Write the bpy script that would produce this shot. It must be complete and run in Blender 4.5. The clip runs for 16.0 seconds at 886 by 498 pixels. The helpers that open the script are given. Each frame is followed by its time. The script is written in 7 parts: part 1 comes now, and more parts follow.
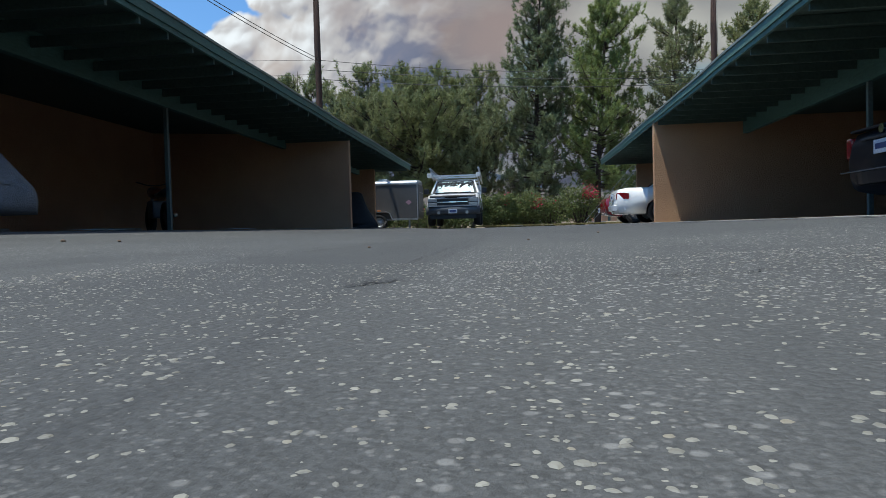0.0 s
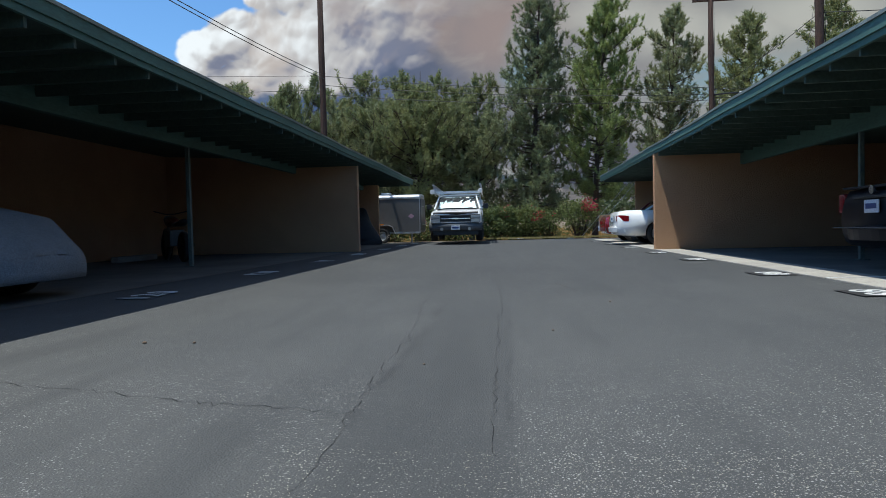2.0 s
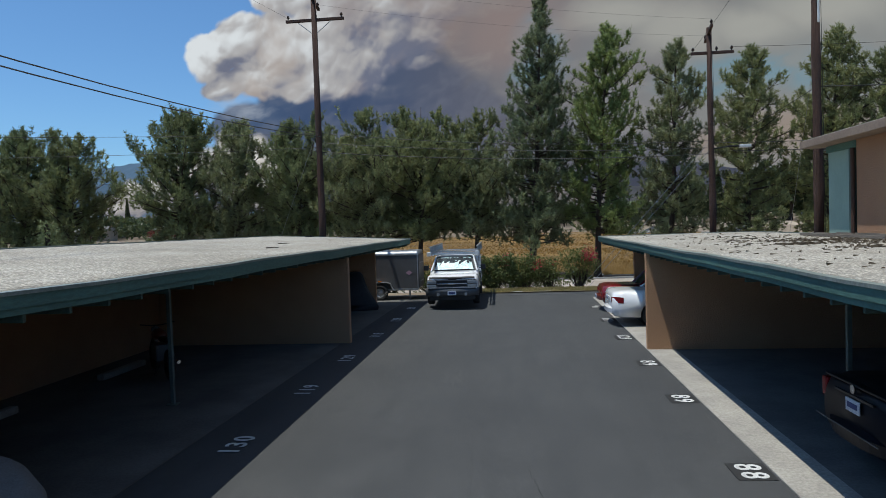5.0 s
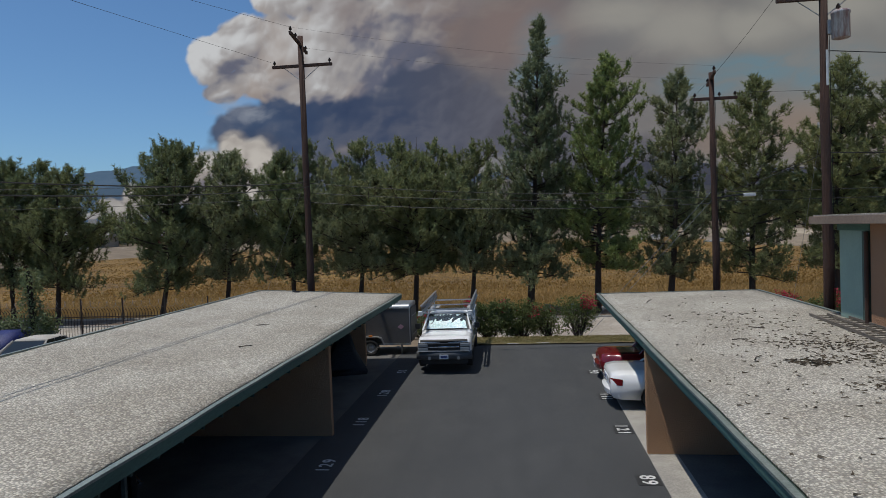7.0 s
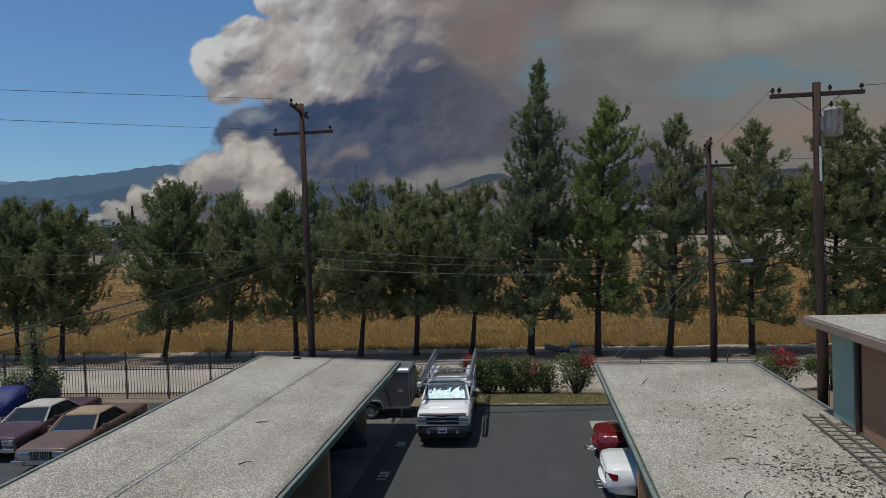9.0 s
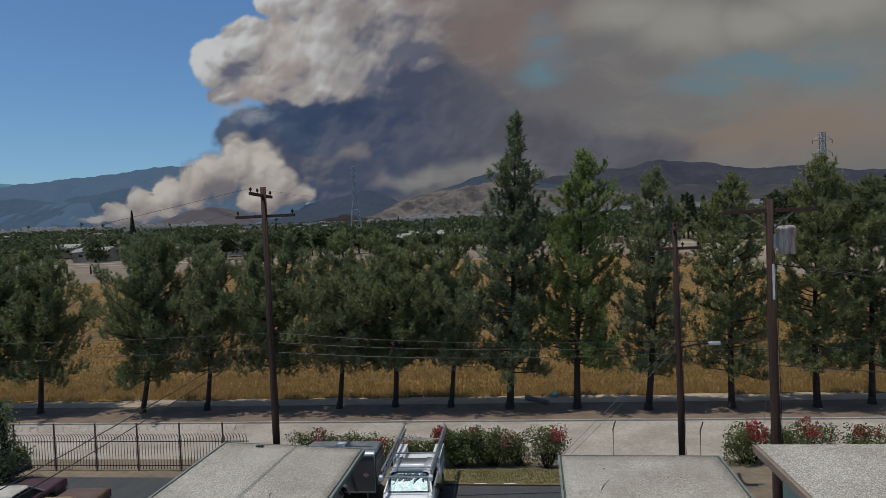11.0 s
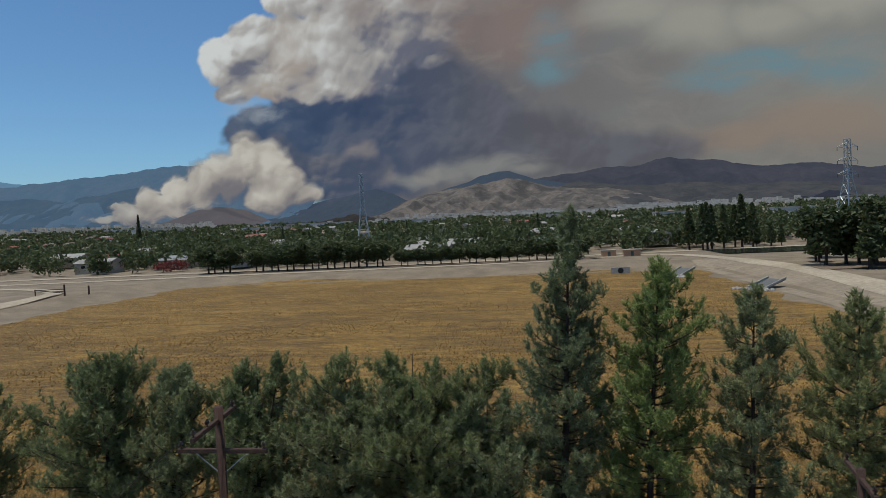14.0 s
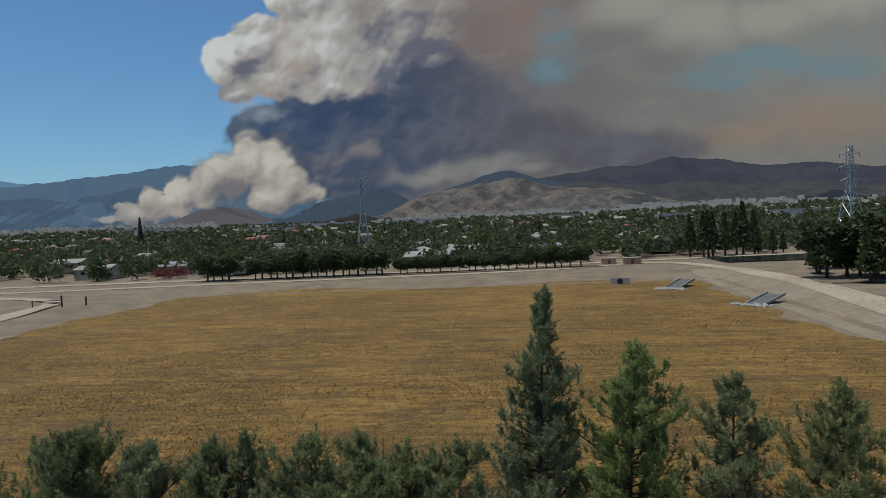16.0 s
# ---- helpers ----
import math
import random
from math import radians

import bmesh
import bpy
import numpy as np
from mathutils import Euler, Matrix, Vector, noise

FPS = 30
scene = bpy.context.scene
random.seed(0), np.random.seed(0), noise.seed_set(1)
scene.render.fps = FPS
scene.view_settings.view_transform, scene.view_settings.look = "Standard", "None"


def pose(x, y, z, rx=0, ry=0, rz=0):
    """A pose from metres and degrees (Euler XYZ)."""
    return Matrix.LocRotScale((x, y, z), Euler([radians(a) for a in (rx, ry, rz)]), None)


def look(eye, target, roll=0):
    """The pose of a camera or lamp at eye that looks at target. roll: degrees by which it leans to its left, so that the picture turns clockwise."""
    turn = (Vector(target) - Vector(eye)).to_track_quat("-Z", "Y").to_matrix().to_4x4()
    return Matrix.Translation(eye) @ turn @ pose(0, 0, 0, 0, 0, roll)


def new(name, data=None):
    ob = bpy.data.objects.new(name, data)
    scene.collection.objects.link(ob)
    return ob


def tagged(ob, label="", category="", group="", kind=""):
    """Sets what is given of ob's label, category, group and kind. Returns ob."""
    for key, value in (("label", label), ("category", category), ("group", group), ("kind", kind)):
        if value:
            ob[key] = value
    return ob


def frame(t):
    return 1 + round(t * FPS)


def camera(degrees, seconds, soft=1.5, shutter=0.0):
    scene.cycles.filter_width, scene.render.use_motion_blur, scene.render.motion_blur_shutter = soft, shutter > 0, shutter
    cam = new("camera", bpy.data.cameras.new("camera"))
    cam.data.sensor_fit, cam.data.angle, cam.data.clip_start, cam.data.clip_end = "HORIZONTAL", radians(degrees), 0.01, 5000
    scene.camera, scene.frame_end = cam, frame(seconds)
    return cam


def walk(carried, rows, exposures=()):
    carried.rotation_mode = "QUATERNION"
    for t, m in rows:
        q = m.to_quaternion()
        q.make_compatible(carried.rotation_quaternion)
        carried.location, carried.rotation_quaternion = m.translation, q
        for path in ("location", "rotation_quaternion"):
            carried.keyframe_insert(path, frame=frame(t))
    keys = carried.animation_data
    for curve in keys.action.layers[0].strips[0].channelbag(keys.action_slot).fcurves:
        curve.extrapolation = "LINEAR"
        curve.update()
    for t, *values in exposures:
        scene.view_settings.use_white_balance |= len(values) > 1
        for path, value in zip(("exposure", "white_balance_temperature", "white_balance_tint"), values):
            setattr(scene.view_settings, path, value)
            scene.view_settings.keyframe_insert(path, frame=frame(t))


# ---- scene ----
cam = camera(68.0, 16.0, soft=0.7)
PATH = [
    (0, (0.154, -0.955, -0.004), (-0.061, 1.032, -0.065), -1.6),
    (0.5, (0.101, -1.017, 0.175), (-0.112, 0.971, 0.113), -1.7),
    (1, (-0.004, -1.258, 0.427), (-0.212, 0.73, 0.359), -1.8),
    (1.5, (-0.05, -1.377, 0.511), (-0.253, 0.611, 0.447), -1.5),
    (2, (-0.058, -1.447, 0.688), (-0.259, 0.542, 0.62), -1.4),
    (2.5, (-0.033, -1.552, 0.821), (-0.235, 0.437, 0.753), -1.5),
    (3, (0.107, -1.432, 1.173), (-0.107, 0.556, 1.105), -1.7),
    (3.5, (0.189, -1.361, 1.652), (-0.035, 0.625, 1.585), -1.6),
    (4, (0.231, -1.403, 2.14), (0.005, 0.583, 2.072), -1.7),
    (6.5, (0.782, -0.318, 4.653), (0.551, 1.667, 4.589), -2.1),
    (7, (0.787, -0.021, 5.228), (0.553, 1.964, 5.165), -2.1),
    (7.5, (0.73, 0.162, 5.873), (0.492, 2.147, 5.812), -2.0),
    (8, (0.677, 0.089, 6.609), (0.44, 2.074, 6.547), -2.1),
    (8.5, (0.82, 0.034, 7.312), (0.578, 2.018, 7.248), -2.2),
    (9, (1.057, -0.164, 7.897), (0.814, 1.821, 7.838), -2.1),
    (11.5, (2.924, 0.978, 12.243), (2.678, 2.962, 12.178), -2.6),
    (12, (3.008, 2.751, 13.167), (2.764, 4.735, 13.098), -2.6),
    (12.5, (2.26, 4.621, 14.275), (2.014, 6.605, 14.205), -2.6),
    (13, (0.961, 7.118, 15.395), (0.71, 9.101, 15.325), -2.6),
    (13.5, (0.492, 8.876, 16.595), (0.233, 10.858, 16.526), -2.7),
    (14, (0.575, 10.022, 17.892), (0.305, 12.002, 17.824), -2.7),
    (14.5, (1.062, 10.452, 18.951), (0.785, 12.432, 18.882), -2.7),
    (15, (1.617, 10.752, 19.89), (1.338, 12.731, 19.821), -2.7),
    (15.5, (1.958, 11.043, 20.833), (1.679, 13.022, 20.763), -2.7),
    (16, (2.154, 11.491, 21.722), (1.875, 13.47, 21.651), -2.7),
]
walk(cam, [(t, look(eye, target, roll)) for t, eye, target, roll in PATH],
     exposures=[(0.0, 0.52, 6000, 4), (3.0, 0.48, 6000, 4), (4.2, 0.32, 6000, 4), (6.5, -0.26, 6250, 9), (9.0, -0.35, 6300, 8), (11.5, -0.38, 6300, 8), (12.5, -0.26, 6300, 6), (14.0, -0.20, 6300, 4), (16.0, -0.28, 6300, 3)])

# ---- light ----
SUN_TO = Vector((-0.25, -0.11, 1.0)).normalized()
sun_data = bpy.data.lights.new("sun", "SUN")
sun_data.energy, sun_data.angle, sun_data.color = 3.6, radians(0.45), (1.0, 0.935, 0.84)
sun = new("sun", sun_data)
sun.matrix_world = look((0, 0, 60), Vector((0, 0, 60)) - SUN_TO)


class V:
    """A value in a node tree, with the usual arithmetic."""

    def __init__(self, tree, socket):
        self.tree, self.socket = tree, socket

    def op(self, kind, *others, clamp=False):
        n = self.tree.nodes.new("ShaderNodeMath")
        n.operation, n.use_clamp = kind, clamp
        for i, o in enumerate((self, *others)):
            if isinstance(o, V):
                self.tree.links.new(o.socket, n.inputs[i])
            else:
                n.inputs[i].default_value = o
        return V(self.tree, n.outputs[0])

    def __add__(self, o): return self.op("ADD", o)
    def __sub__(self, o): return self.op("SUBTRACT", o)
    def __mul__(self, o): return self.op("MULTIPLY", o)
    def __truediv__(self, o): return self.op("DIVIDE", o)
    def max(self, o): return self.op("MAXIMUM", o)
    def min(self, o): return self.op("MINIMUM", o)
    def abs(self): return self.op("ABSOLUTE")
    def pow(self, o): return self.op("POWER", o)
    def inv(self): return (self * -1.0) + 1.0

    def step(self, a, b):
        n = self.tree.nodes.new("ShaderNodeMapRange")
        n.interpolation_type = "SMOOTHSTEP"
        self.tree.links.new(self.socket, n.inputs[0])
        n.inputs[1].default_value, n.inputs[2].default_value = a, b
        return V(self.tree, n.outputs[0])


class Tree:
    """Short ways to add nodes to a tree."""

    def __init__(self, tree):
        self.t = tree

    def node(self, kind, **props):
        n = self.t.nodes.new(kind)
        for k, v in props.items():
            if k in n.inputs:
                self.put(n.inputs[k], v)
        return n

    def put(self, socket, v):
        if isinstance(v, V):
            self.t.links.new(v.socket, socket)
        elif isinstance(v, bpy.types.NodeSocket):
            self.t.links.new(v, socket)
        else:
            socket.default_value = v

    def xyz(self, x, y, z=0.0):
        n = self.t.nodes.new("ShaderNodeCombineXYZ")
        for i, v in enumerate((x, y, z)):
            self.put(n.inputs[i], v)
        return n.outputs[0]

    def split(self, vec):
        n = self.t.nodes.new("ShaderNodeSeparateXYZ")
        self.put(n.inputs[0], vec)
        return [V(self.t, o) for o in n.outputs]

    def noise(self, vec, scale, detail=4.0, rough=0.55, dist=0.0):
        n = self.node("ShaderNodeTexNoise", Vector=vec, Scale=scale, Detail=detail, Roughness=rough, Distortion=dist)
        return V(self.t, n.outputs[0])

    def voronoi(self, vec, scale, feature="F1", smooth=0.5, random=1.0):
        n = self.t.nodes.new("ShaderNodeTexVoronoi")
        n.feature = feature
        self.put(n.inputs["Vector"], vec)
        n.inputs["Scale"].default_value = scale
        n.inputs["Randomness"].default_value = random
        if feature == "SMOOTH_F1":
            n.inputs["Smoothness"].default_value = smooth
        return V(self.t, n.outputs["Distance"]), n.outputs.get("Color")

    def mix(self, f, a, b, kind="MIX"):
        n = self.t.nodes.new("ShaderNodeMix")
        n.data_type, n.blend_type, n.clamp_factor = "RGBA", kind, True
        self.put(n.inputs[0], f)
        for s, v in ((n.inputs[6], a), (n.inputs[7], b)):
            self.put(s, (*v, 1.0) if isinstance(v, tuple) and len(v) == 3 else v)
        return n.outputs[2]


def srgb(r, g, b):
    """A linear colour from 0 to 255 values."""
    return tuple(((c / 255 + 0.055) / 1.055) ** 2.4 if c > 10 else c / 255 / 12.92 for c in (r, g, b))


# ---- world: clear sky in the west, a fire's smoke over the north ----
world = bpy.data.worlds.new("sky")
scene.world = world
world.use_nodes = True
wt = world.node_tree
wt.nodes.clear()
W = Tree(wt)
sky = wt.nodes.new("ShaderNodeTexSky")
sky.sky_type, sky.sun_disc = "NISHITA", False
sky.sun_elevation = math.asin(SUN_TO.z)
sky.sun_rotation = math.atan2(SUN_TO.x, SUN_TO.y)
sky.air_density, sky.dust_density, sky.ozone_density, sky.altitude = 1.0, 0.8, 1.4, 300
sky_gain = wt.nodes.new("ShaderNodeVectorMath")
sky_gain.operation = "MULTIPLY"
wt.links.new(sky.outputs[0], sky_gain.inputs[0])
sky_gain.inputs[1].default_value = (0.075, 0.100, 0.121)
gen = wt.nodes.new("ShaderNodeTexCoord").outputs["Generated"]
dx, dy, dz = W.split(gen)
ahead = dy.max(0.02)
su, sv = dx / ahead, dz / ahead
front = dy.step(0.02, 0.3)
base_p = W.xyz(su, sv)


def warped(vec, seed, W=W):
    """The plane of the smoke, curled by noise at three scales."""
    x, y, _ = W.split(vec)
    for scale, amount in ((5.0, 0.050), (13.0, 0.024), (34.0, 0.008)):
        n1 = W.noise(W.xyz(x, y, seed), scale, 2.0)
        n2 = W.noise(W.xyz(y, x, seed + 7.3), scale, 2.0)
        x, y = x + (n1 - 0.5) * amount, y + (n2 - 0.5) * amount
    return x, y


wx, wy = warped(base_p, 3.1)


def blobs(x, y, spots, soft=0.12):
    """How deep a place lies in a union of soft ellipses: 1 in their middle, 0 on their rim."""
    depth = None
    for cx, cy, rx, ry in spots:
        r = (((x - cx) / rx).pow(2.0) + ((y - cy) / ry).pow(2.0)).pow(0.5)
        d = r.inv()
        depth = d if depth is None else depth.op("SMOOTH_MAX", d, soft)
    return depth


PUFF_SCALES = ((7.0, 0.34), (15.0, 0.32), (31.0, 0.21), (66.0, 0.13))


def billows(x, y, seed, W=W):
    """Cauliflower relief at four scales: its height, and how far it faces the high sun."""
    height, facing = None, None
    for scale, weight in PUFF_SCALES:
        d, _ = W.voronoi(W.xyz(x, y, seed), scale, "SMOOTH_F1", 0.45)
        e, _ = W.voronoi(W.xyz(x - 0.11 / scale, y + 0.20 / scale, seed), scale, "SMOOTH_F1", 0.45)
        h, g = (d * d).inv() * weight, (e - d) * weight
        height = h if height is None else height + h
        facing = g if facing is None else facing + g
    return height, facing * 2.6


relief, facing = billows(wx, wy, 0.4)
haze_noise = W.noise(W.xyz(su * 1.0, sv * 1.9, 5.0), 2.6, 6.0, 0.6, 0.5)
fine_noise = W.noise(W.xyz(wx, wy, 9.0), 7.0, 6.0, 0.6)
wisp_noise = W.noise(W.xyz(wx * 0.7 + wy * 0.5, wy * 1.5 - wx * 0.4, 2.0), 11.0, 7.0, 0.62, 0.6)

# thick brown veil, from the column to the east
edge_u = su + (fine_noise - 0.5) * 0.10 + (sv - 0.15) * 0.10
veil = edge_u.step(-0.40, -0.24)
veil_col = W.mix(su.step(-0.25, 0.40), srgb(98, 94, 101), srgb(134, 131, 125))
veil_col = W.mix(blobs(wx, wy, [(-0.002, 0.298, 0.15, 0.10), (-0.10, 0.315, 0.10, 0.09)]).step(0.0, 0.8) * 0.85, veil_col, srgb(137, 118, 110))
veil_col = W.mix(haze_noise.step(0.40, 0.66) * 0.55, veil_col, srgb(118, 109, 106))
veil_col = W.mix(wisp_noise.step(0.46, 0.70) * 0.30, veil_col, srgb(152, 142, 132))
tan_low = blobs(wx, wy, [(0.42, 0.118, 0.19, 0.055), (0.30, 0.110, 0.15, 0.035), (0.6, 0.12, 0.2, 0.06)]).step(0.0, 0.8)
veil_col = W.mix(tan_low * 0.75, veil_col, srgb(146, 126, 110))
thin = blobs(wx, wy, [(0.048, 0.270, 0.050, 0.065), (0.046, 0.225, 0.06, 0.04), (0.34, 0.217, 0.14, 0.034), (0.45, 0.21, 0.11, 0.055), (0.27, 0.196, 0.10, 0.028)]).step(0.0, 0.75)
veil_col = W.mix(thin * (wisp_noise.step(0.62, 0.36) * 0.6 + 0.25), veil_col, srgb(110, 136, 146))
pale_right = blobs(wx, wy, [(0.243, 0.277, 0.11, 0.06), (0.164, 0.30, 0.11, 0.045), (0.347, 0.279, 0.10, 0.042), (0.45, 0.30, 0.14, 0.05)]).step(0.0, 0.8)
veil_col = W.mix(pale_right * 0.6, veil_col, srgb(172, 166, 154))
col = W.mix(veil * 0.97, sky_gain.outputs[0], veil_col)

# blue-grey shaded body below the white crown
body_depth = blobs(wx, wy, [(-0.420, 0.162, 0.062, 0.048), (-0.333, 0.168, 0.105, 0.075), (-0.23, 0.161, 0.135, 0.088), (-0.123, 0.154, 0.15, 0.095), (-0.02, 0.118, 0.17, 0.06), (0.12, 0.10, 0.18, 0.04), (-0.27, 0.093, 0.15, 0.06), (-0.144, 0.219, 0.10, 0.06)])
body = ((body_depth + (relief - 0.72) * 0.8 + 0.02) / ((su + 0.40).max(0.0) * 3.0 + 1.0)).step(0.0, 0.22)
body_col = W.mix(su.step(-0.28, 0.06), srgb(70, 82, 107), srgb(93, 91, 99))
body_col = W.mix((facing + wisp_noise - 0.34).step(0.0, 0.55) * 0.42, body_col, srgb(114, 115, 126))
core = blobs(wx, wy, [(-0.418, 0.163, 0.052, 0.032), (-0.333, 0.180, 0.085, 0.046), (-0.265, 0.187, 0.095, 0.048), (-0.212, 0.160, 0.10, 0.055), (-0.317, 0.137, 0.09, 0.046)]).step(0.0, 0.9)
body_col = W.mix(core * (facing + 0.62).step(0.9, 0.3) * 0.8, body_col, srgb(53, 68, 98))
col = W.mix(body * 0.95, col, body_col)
# grey billows climbing out of the fire, and its pale western edge
billow = blobs(wx, wy, [(-0.392, 0.125, 0.030, 0.036), (-0.356, 0.104, 0.045, 0.037), (-0.312, 0.101, 0.038, 0.030), (-0.26, 0.110, 0.032, 0.040), (-0.24, 0.085, 0.040, 0.032), (-0.283, 0.076, 0.05, 0.030), (-0.162, 0.081, 0.028, 0.018)])
col = W.mix((billow + (relief - 0.72) * 0.9).step(0.0, 0.55) * ((facing + 0.5).step(0.1, 0.9) * 0.6 + 0.2), col, srgb(138, 130, 130))
column = blobs(wx, wy, [(-0.439, 0.130, 0.032, 0.036), (-0.412, 0.107, 0.046, 0.038), (-0.45, 0.10, 0.036, 0.036)])
col = W.mix((column + (relief - 0.72) * 0.9).step(-0.05, 0.30) * 0.9, col, W.mix((facing + 0.5).step(0.05, 0.95), srgb(124, 120, 124), srgb(188, 178, 168)))

# pale drift over the near hills
drift = (blobs(wx, wy, [(-0.068, 0.090, 0.10, 0.026), (-0.126, 0.083, 0.07, 0.024), (-0.175, 0.070, 0.055, 0.020), (-0.011, 0.082, 0.05, 0.015)]) + (wisp_noise - 0.5) * 1.2).step(0.0, 0.8)
col = W.mix(drift * 0.62, col, srgb(150, 147, 141))

# white crown
crown_spots = [(-0.462, 0.285, 0.048, 0.046), (-0.419, 0.308, 0.058, 0.046), (-0.358, 0.282, 0.070, 0.070), (-0.448, 0.227, 0.036, 0.026), (-0.401, 0.241, 0.058, 0.040),
               (-0.296, 0.283, 0.070, 0.072), (-0.237, 0.258, 0.062, 0.052), (-0.311, 0.234, 0.070, 0.030), (-0.175, 0.291, 0.080, 0.060), (-0.362, 0.371, 0.042, 0.036),
               (-0.28, 0.364, 0.098, 0.056), (-0.179, 0.343, 0.092, 0.062), (-0.251, 0.442, 0.13, 0.095), (-0.118, 0.394, 0.12, 0.080), (-0.136, 0.247, 0.044, 0.018)]
crown_depth = blobs(wx, wy, crown_spots)
crown_up = blobs(wx - 0.012, wy + 0.022, crown_spots)
soft_rim = (su + 0.42).max(0.0) * 2.2 + (wy * -1.0 + 0.25).max(0.0) * 4.0 + 1.0
crown = ((crown_depth + (relief - 0.74) * 1.1 + (wisp_noise - 0.5) * 0.35 + 0.06) / soft_rim).step(0.0, 0.20)
light = facing * 1.30 + (crown_depth - crown_up) * 0.55 + 0.50 + (wy - 0.27) * 0.9 - (su + 0.34).max(0.0) * 0.9 + (fine_noise - 0.5) * 1.3
crown_col = W.mix(light.step(-0.05, 0.50), srgb(106, 108, 124), srgb(166, 160, 158))
crown_col = W.mix(light.step(0.40, 1.05), crown_col, srgb(214, 213, 212))
crown_col = W.mix(W.noise(W.xyz(wx, wy, 14.0), 9.0, 4.0).step(0.46, 0.70) * 0.6, crown_col, srgb(164, 147, 136))
crown_col = W.mix(blobs(wx, wy, [(-0.257, 0.335, 0.06, 0.045), (-0.15, 0.37, 0.09, 0.06)]).step(0.0, 0.9) * 0.6, crown_col, srgb(138, 126, 124))
crown_fade = (su + (fine_noise - 0.5) * 0.22).step(0.0, -0.22)
col = W.mix(crown * crown_fade, col, crown_col)
wisp = (blobs(wx, wy, [(-0.418, 0.187, 0.050, 0.016), (-0.445, 0.205, 0.040, 0.022)]) + (wisp_noise - 0.5) * 2.6).step(0.0, 1.2)
col = W.mix(wisp * 0.6, col, srgb(168, 172, 180))

col = W.mix(front, sky_gain.outputs[0], col)
background = wt.nodes.new("ShaderNodeBackground")
wt.links.new(col, background.inputs[0])
world_out = wt.nodes.new("ShaderNodeOutputWorld")
wt.links.new(background.outputs[0], world_out.inputs[0])


# ---- materials ----
def mat(name, a, b=None, scale=1.5, fine=30.0, rough=0.8, bump=0.15, metal=0.0, vary=0.25, per_piece=0.0, stretch=(1, 1, 1), coat=0.0):
    """A surface of two tones: broad stains, fine grain and relief."""
    m = bpy.data.materials.new(name)
    m.use_nodes = True
    T = Tree(m.node_tree)
    bsdf = m.node_tree.nodes["Principled BSDF"]
    b = b or tuple(c * 0.75 for c in a)
    tc = m.node_tree.nodes.new("ShaderNodeTexCoord").outputs["Object"]
    mp = m.node_tree.nodes.new("ShaderNodeMapping")
    mp.inputs["Scale"].default_value = stretch
    m.node_tree.links.new(tc, mp.inputs[0])
    p = mp.outputs[0]
    broad = T.noise(p, scale, 5.0, 0.6)
    grain = T.noise(p, fine, 4.0, 0.65)
    c = T.mix(broad.step(0.3, 0.7), a, b)
    g = grain.step(0.25, 0.75)
    c = T.mix(1.0, c, T.mix(g, (1 - vary,) * 3, (1 + vary * 0.6,) * 3), "MULTIPLY")
    if per_piece:
        info = m.node_tree.nodes.new("ShaderNodeObjectInfo")
        r = V(m.node_tree, info.outputs["Random"])
        c = T.mix(1.0, c, T.mix(r, (1 - per_piece,) * 3, (1 + per_piece,) * 3), "MULTIPLY")
    T.put(bsdf.inputs["Base Color"], c)
    T.put(bsdf.inputs["Roughness"], (grain - 0.5) * 0.25 * rough + rough)
    bsdf.inputs["Metallic"].default_value = metal
    if coat:
        bsdf.inputs["Coat Weight"].default_value = coat
        bsdf.inputs["Coat Roughness"].default_value = 0.06
    if bump:
        bn = m.node_tree.nodes.new("ShaderNodeBump")
        bn.inputs["Strength"].default_value = min(1.0, bump * 2)
        bn.inputs["Distance"].default_value = 0.02 * bump / 0.15 * min(1.0, 30.0 / fine)
        T.put(bn.inputs["Height"], grain)
        m.node_tree.links.new(bn.outputs[0], bsdf.inputs["Normal"])
    return m


def plain(name, colour, rough=0.5, metal=0.0, emit=None, strength=1.0, transmit=0.0):
    m = bpy.data.materials.new(name)
    m.use_nodes = True
    bsdf = m.node_tree.nodes["Principled BSDF"]
    bsdf.inputs["Base Color"].default_value = (*colour, 1)
    bsdf.inputs["Roughness"].default_value, bsdf.inputs["Metallic"].default_value = rough, metal
    bsdf.inputs["Transmission Weight"].default_value = transmit
    if emit:
        bsdf.inputs["Emission Color"].default_value = (*emit, 1)
        bsdf.inputs["Emission Strength"].default_value = strength
    return m


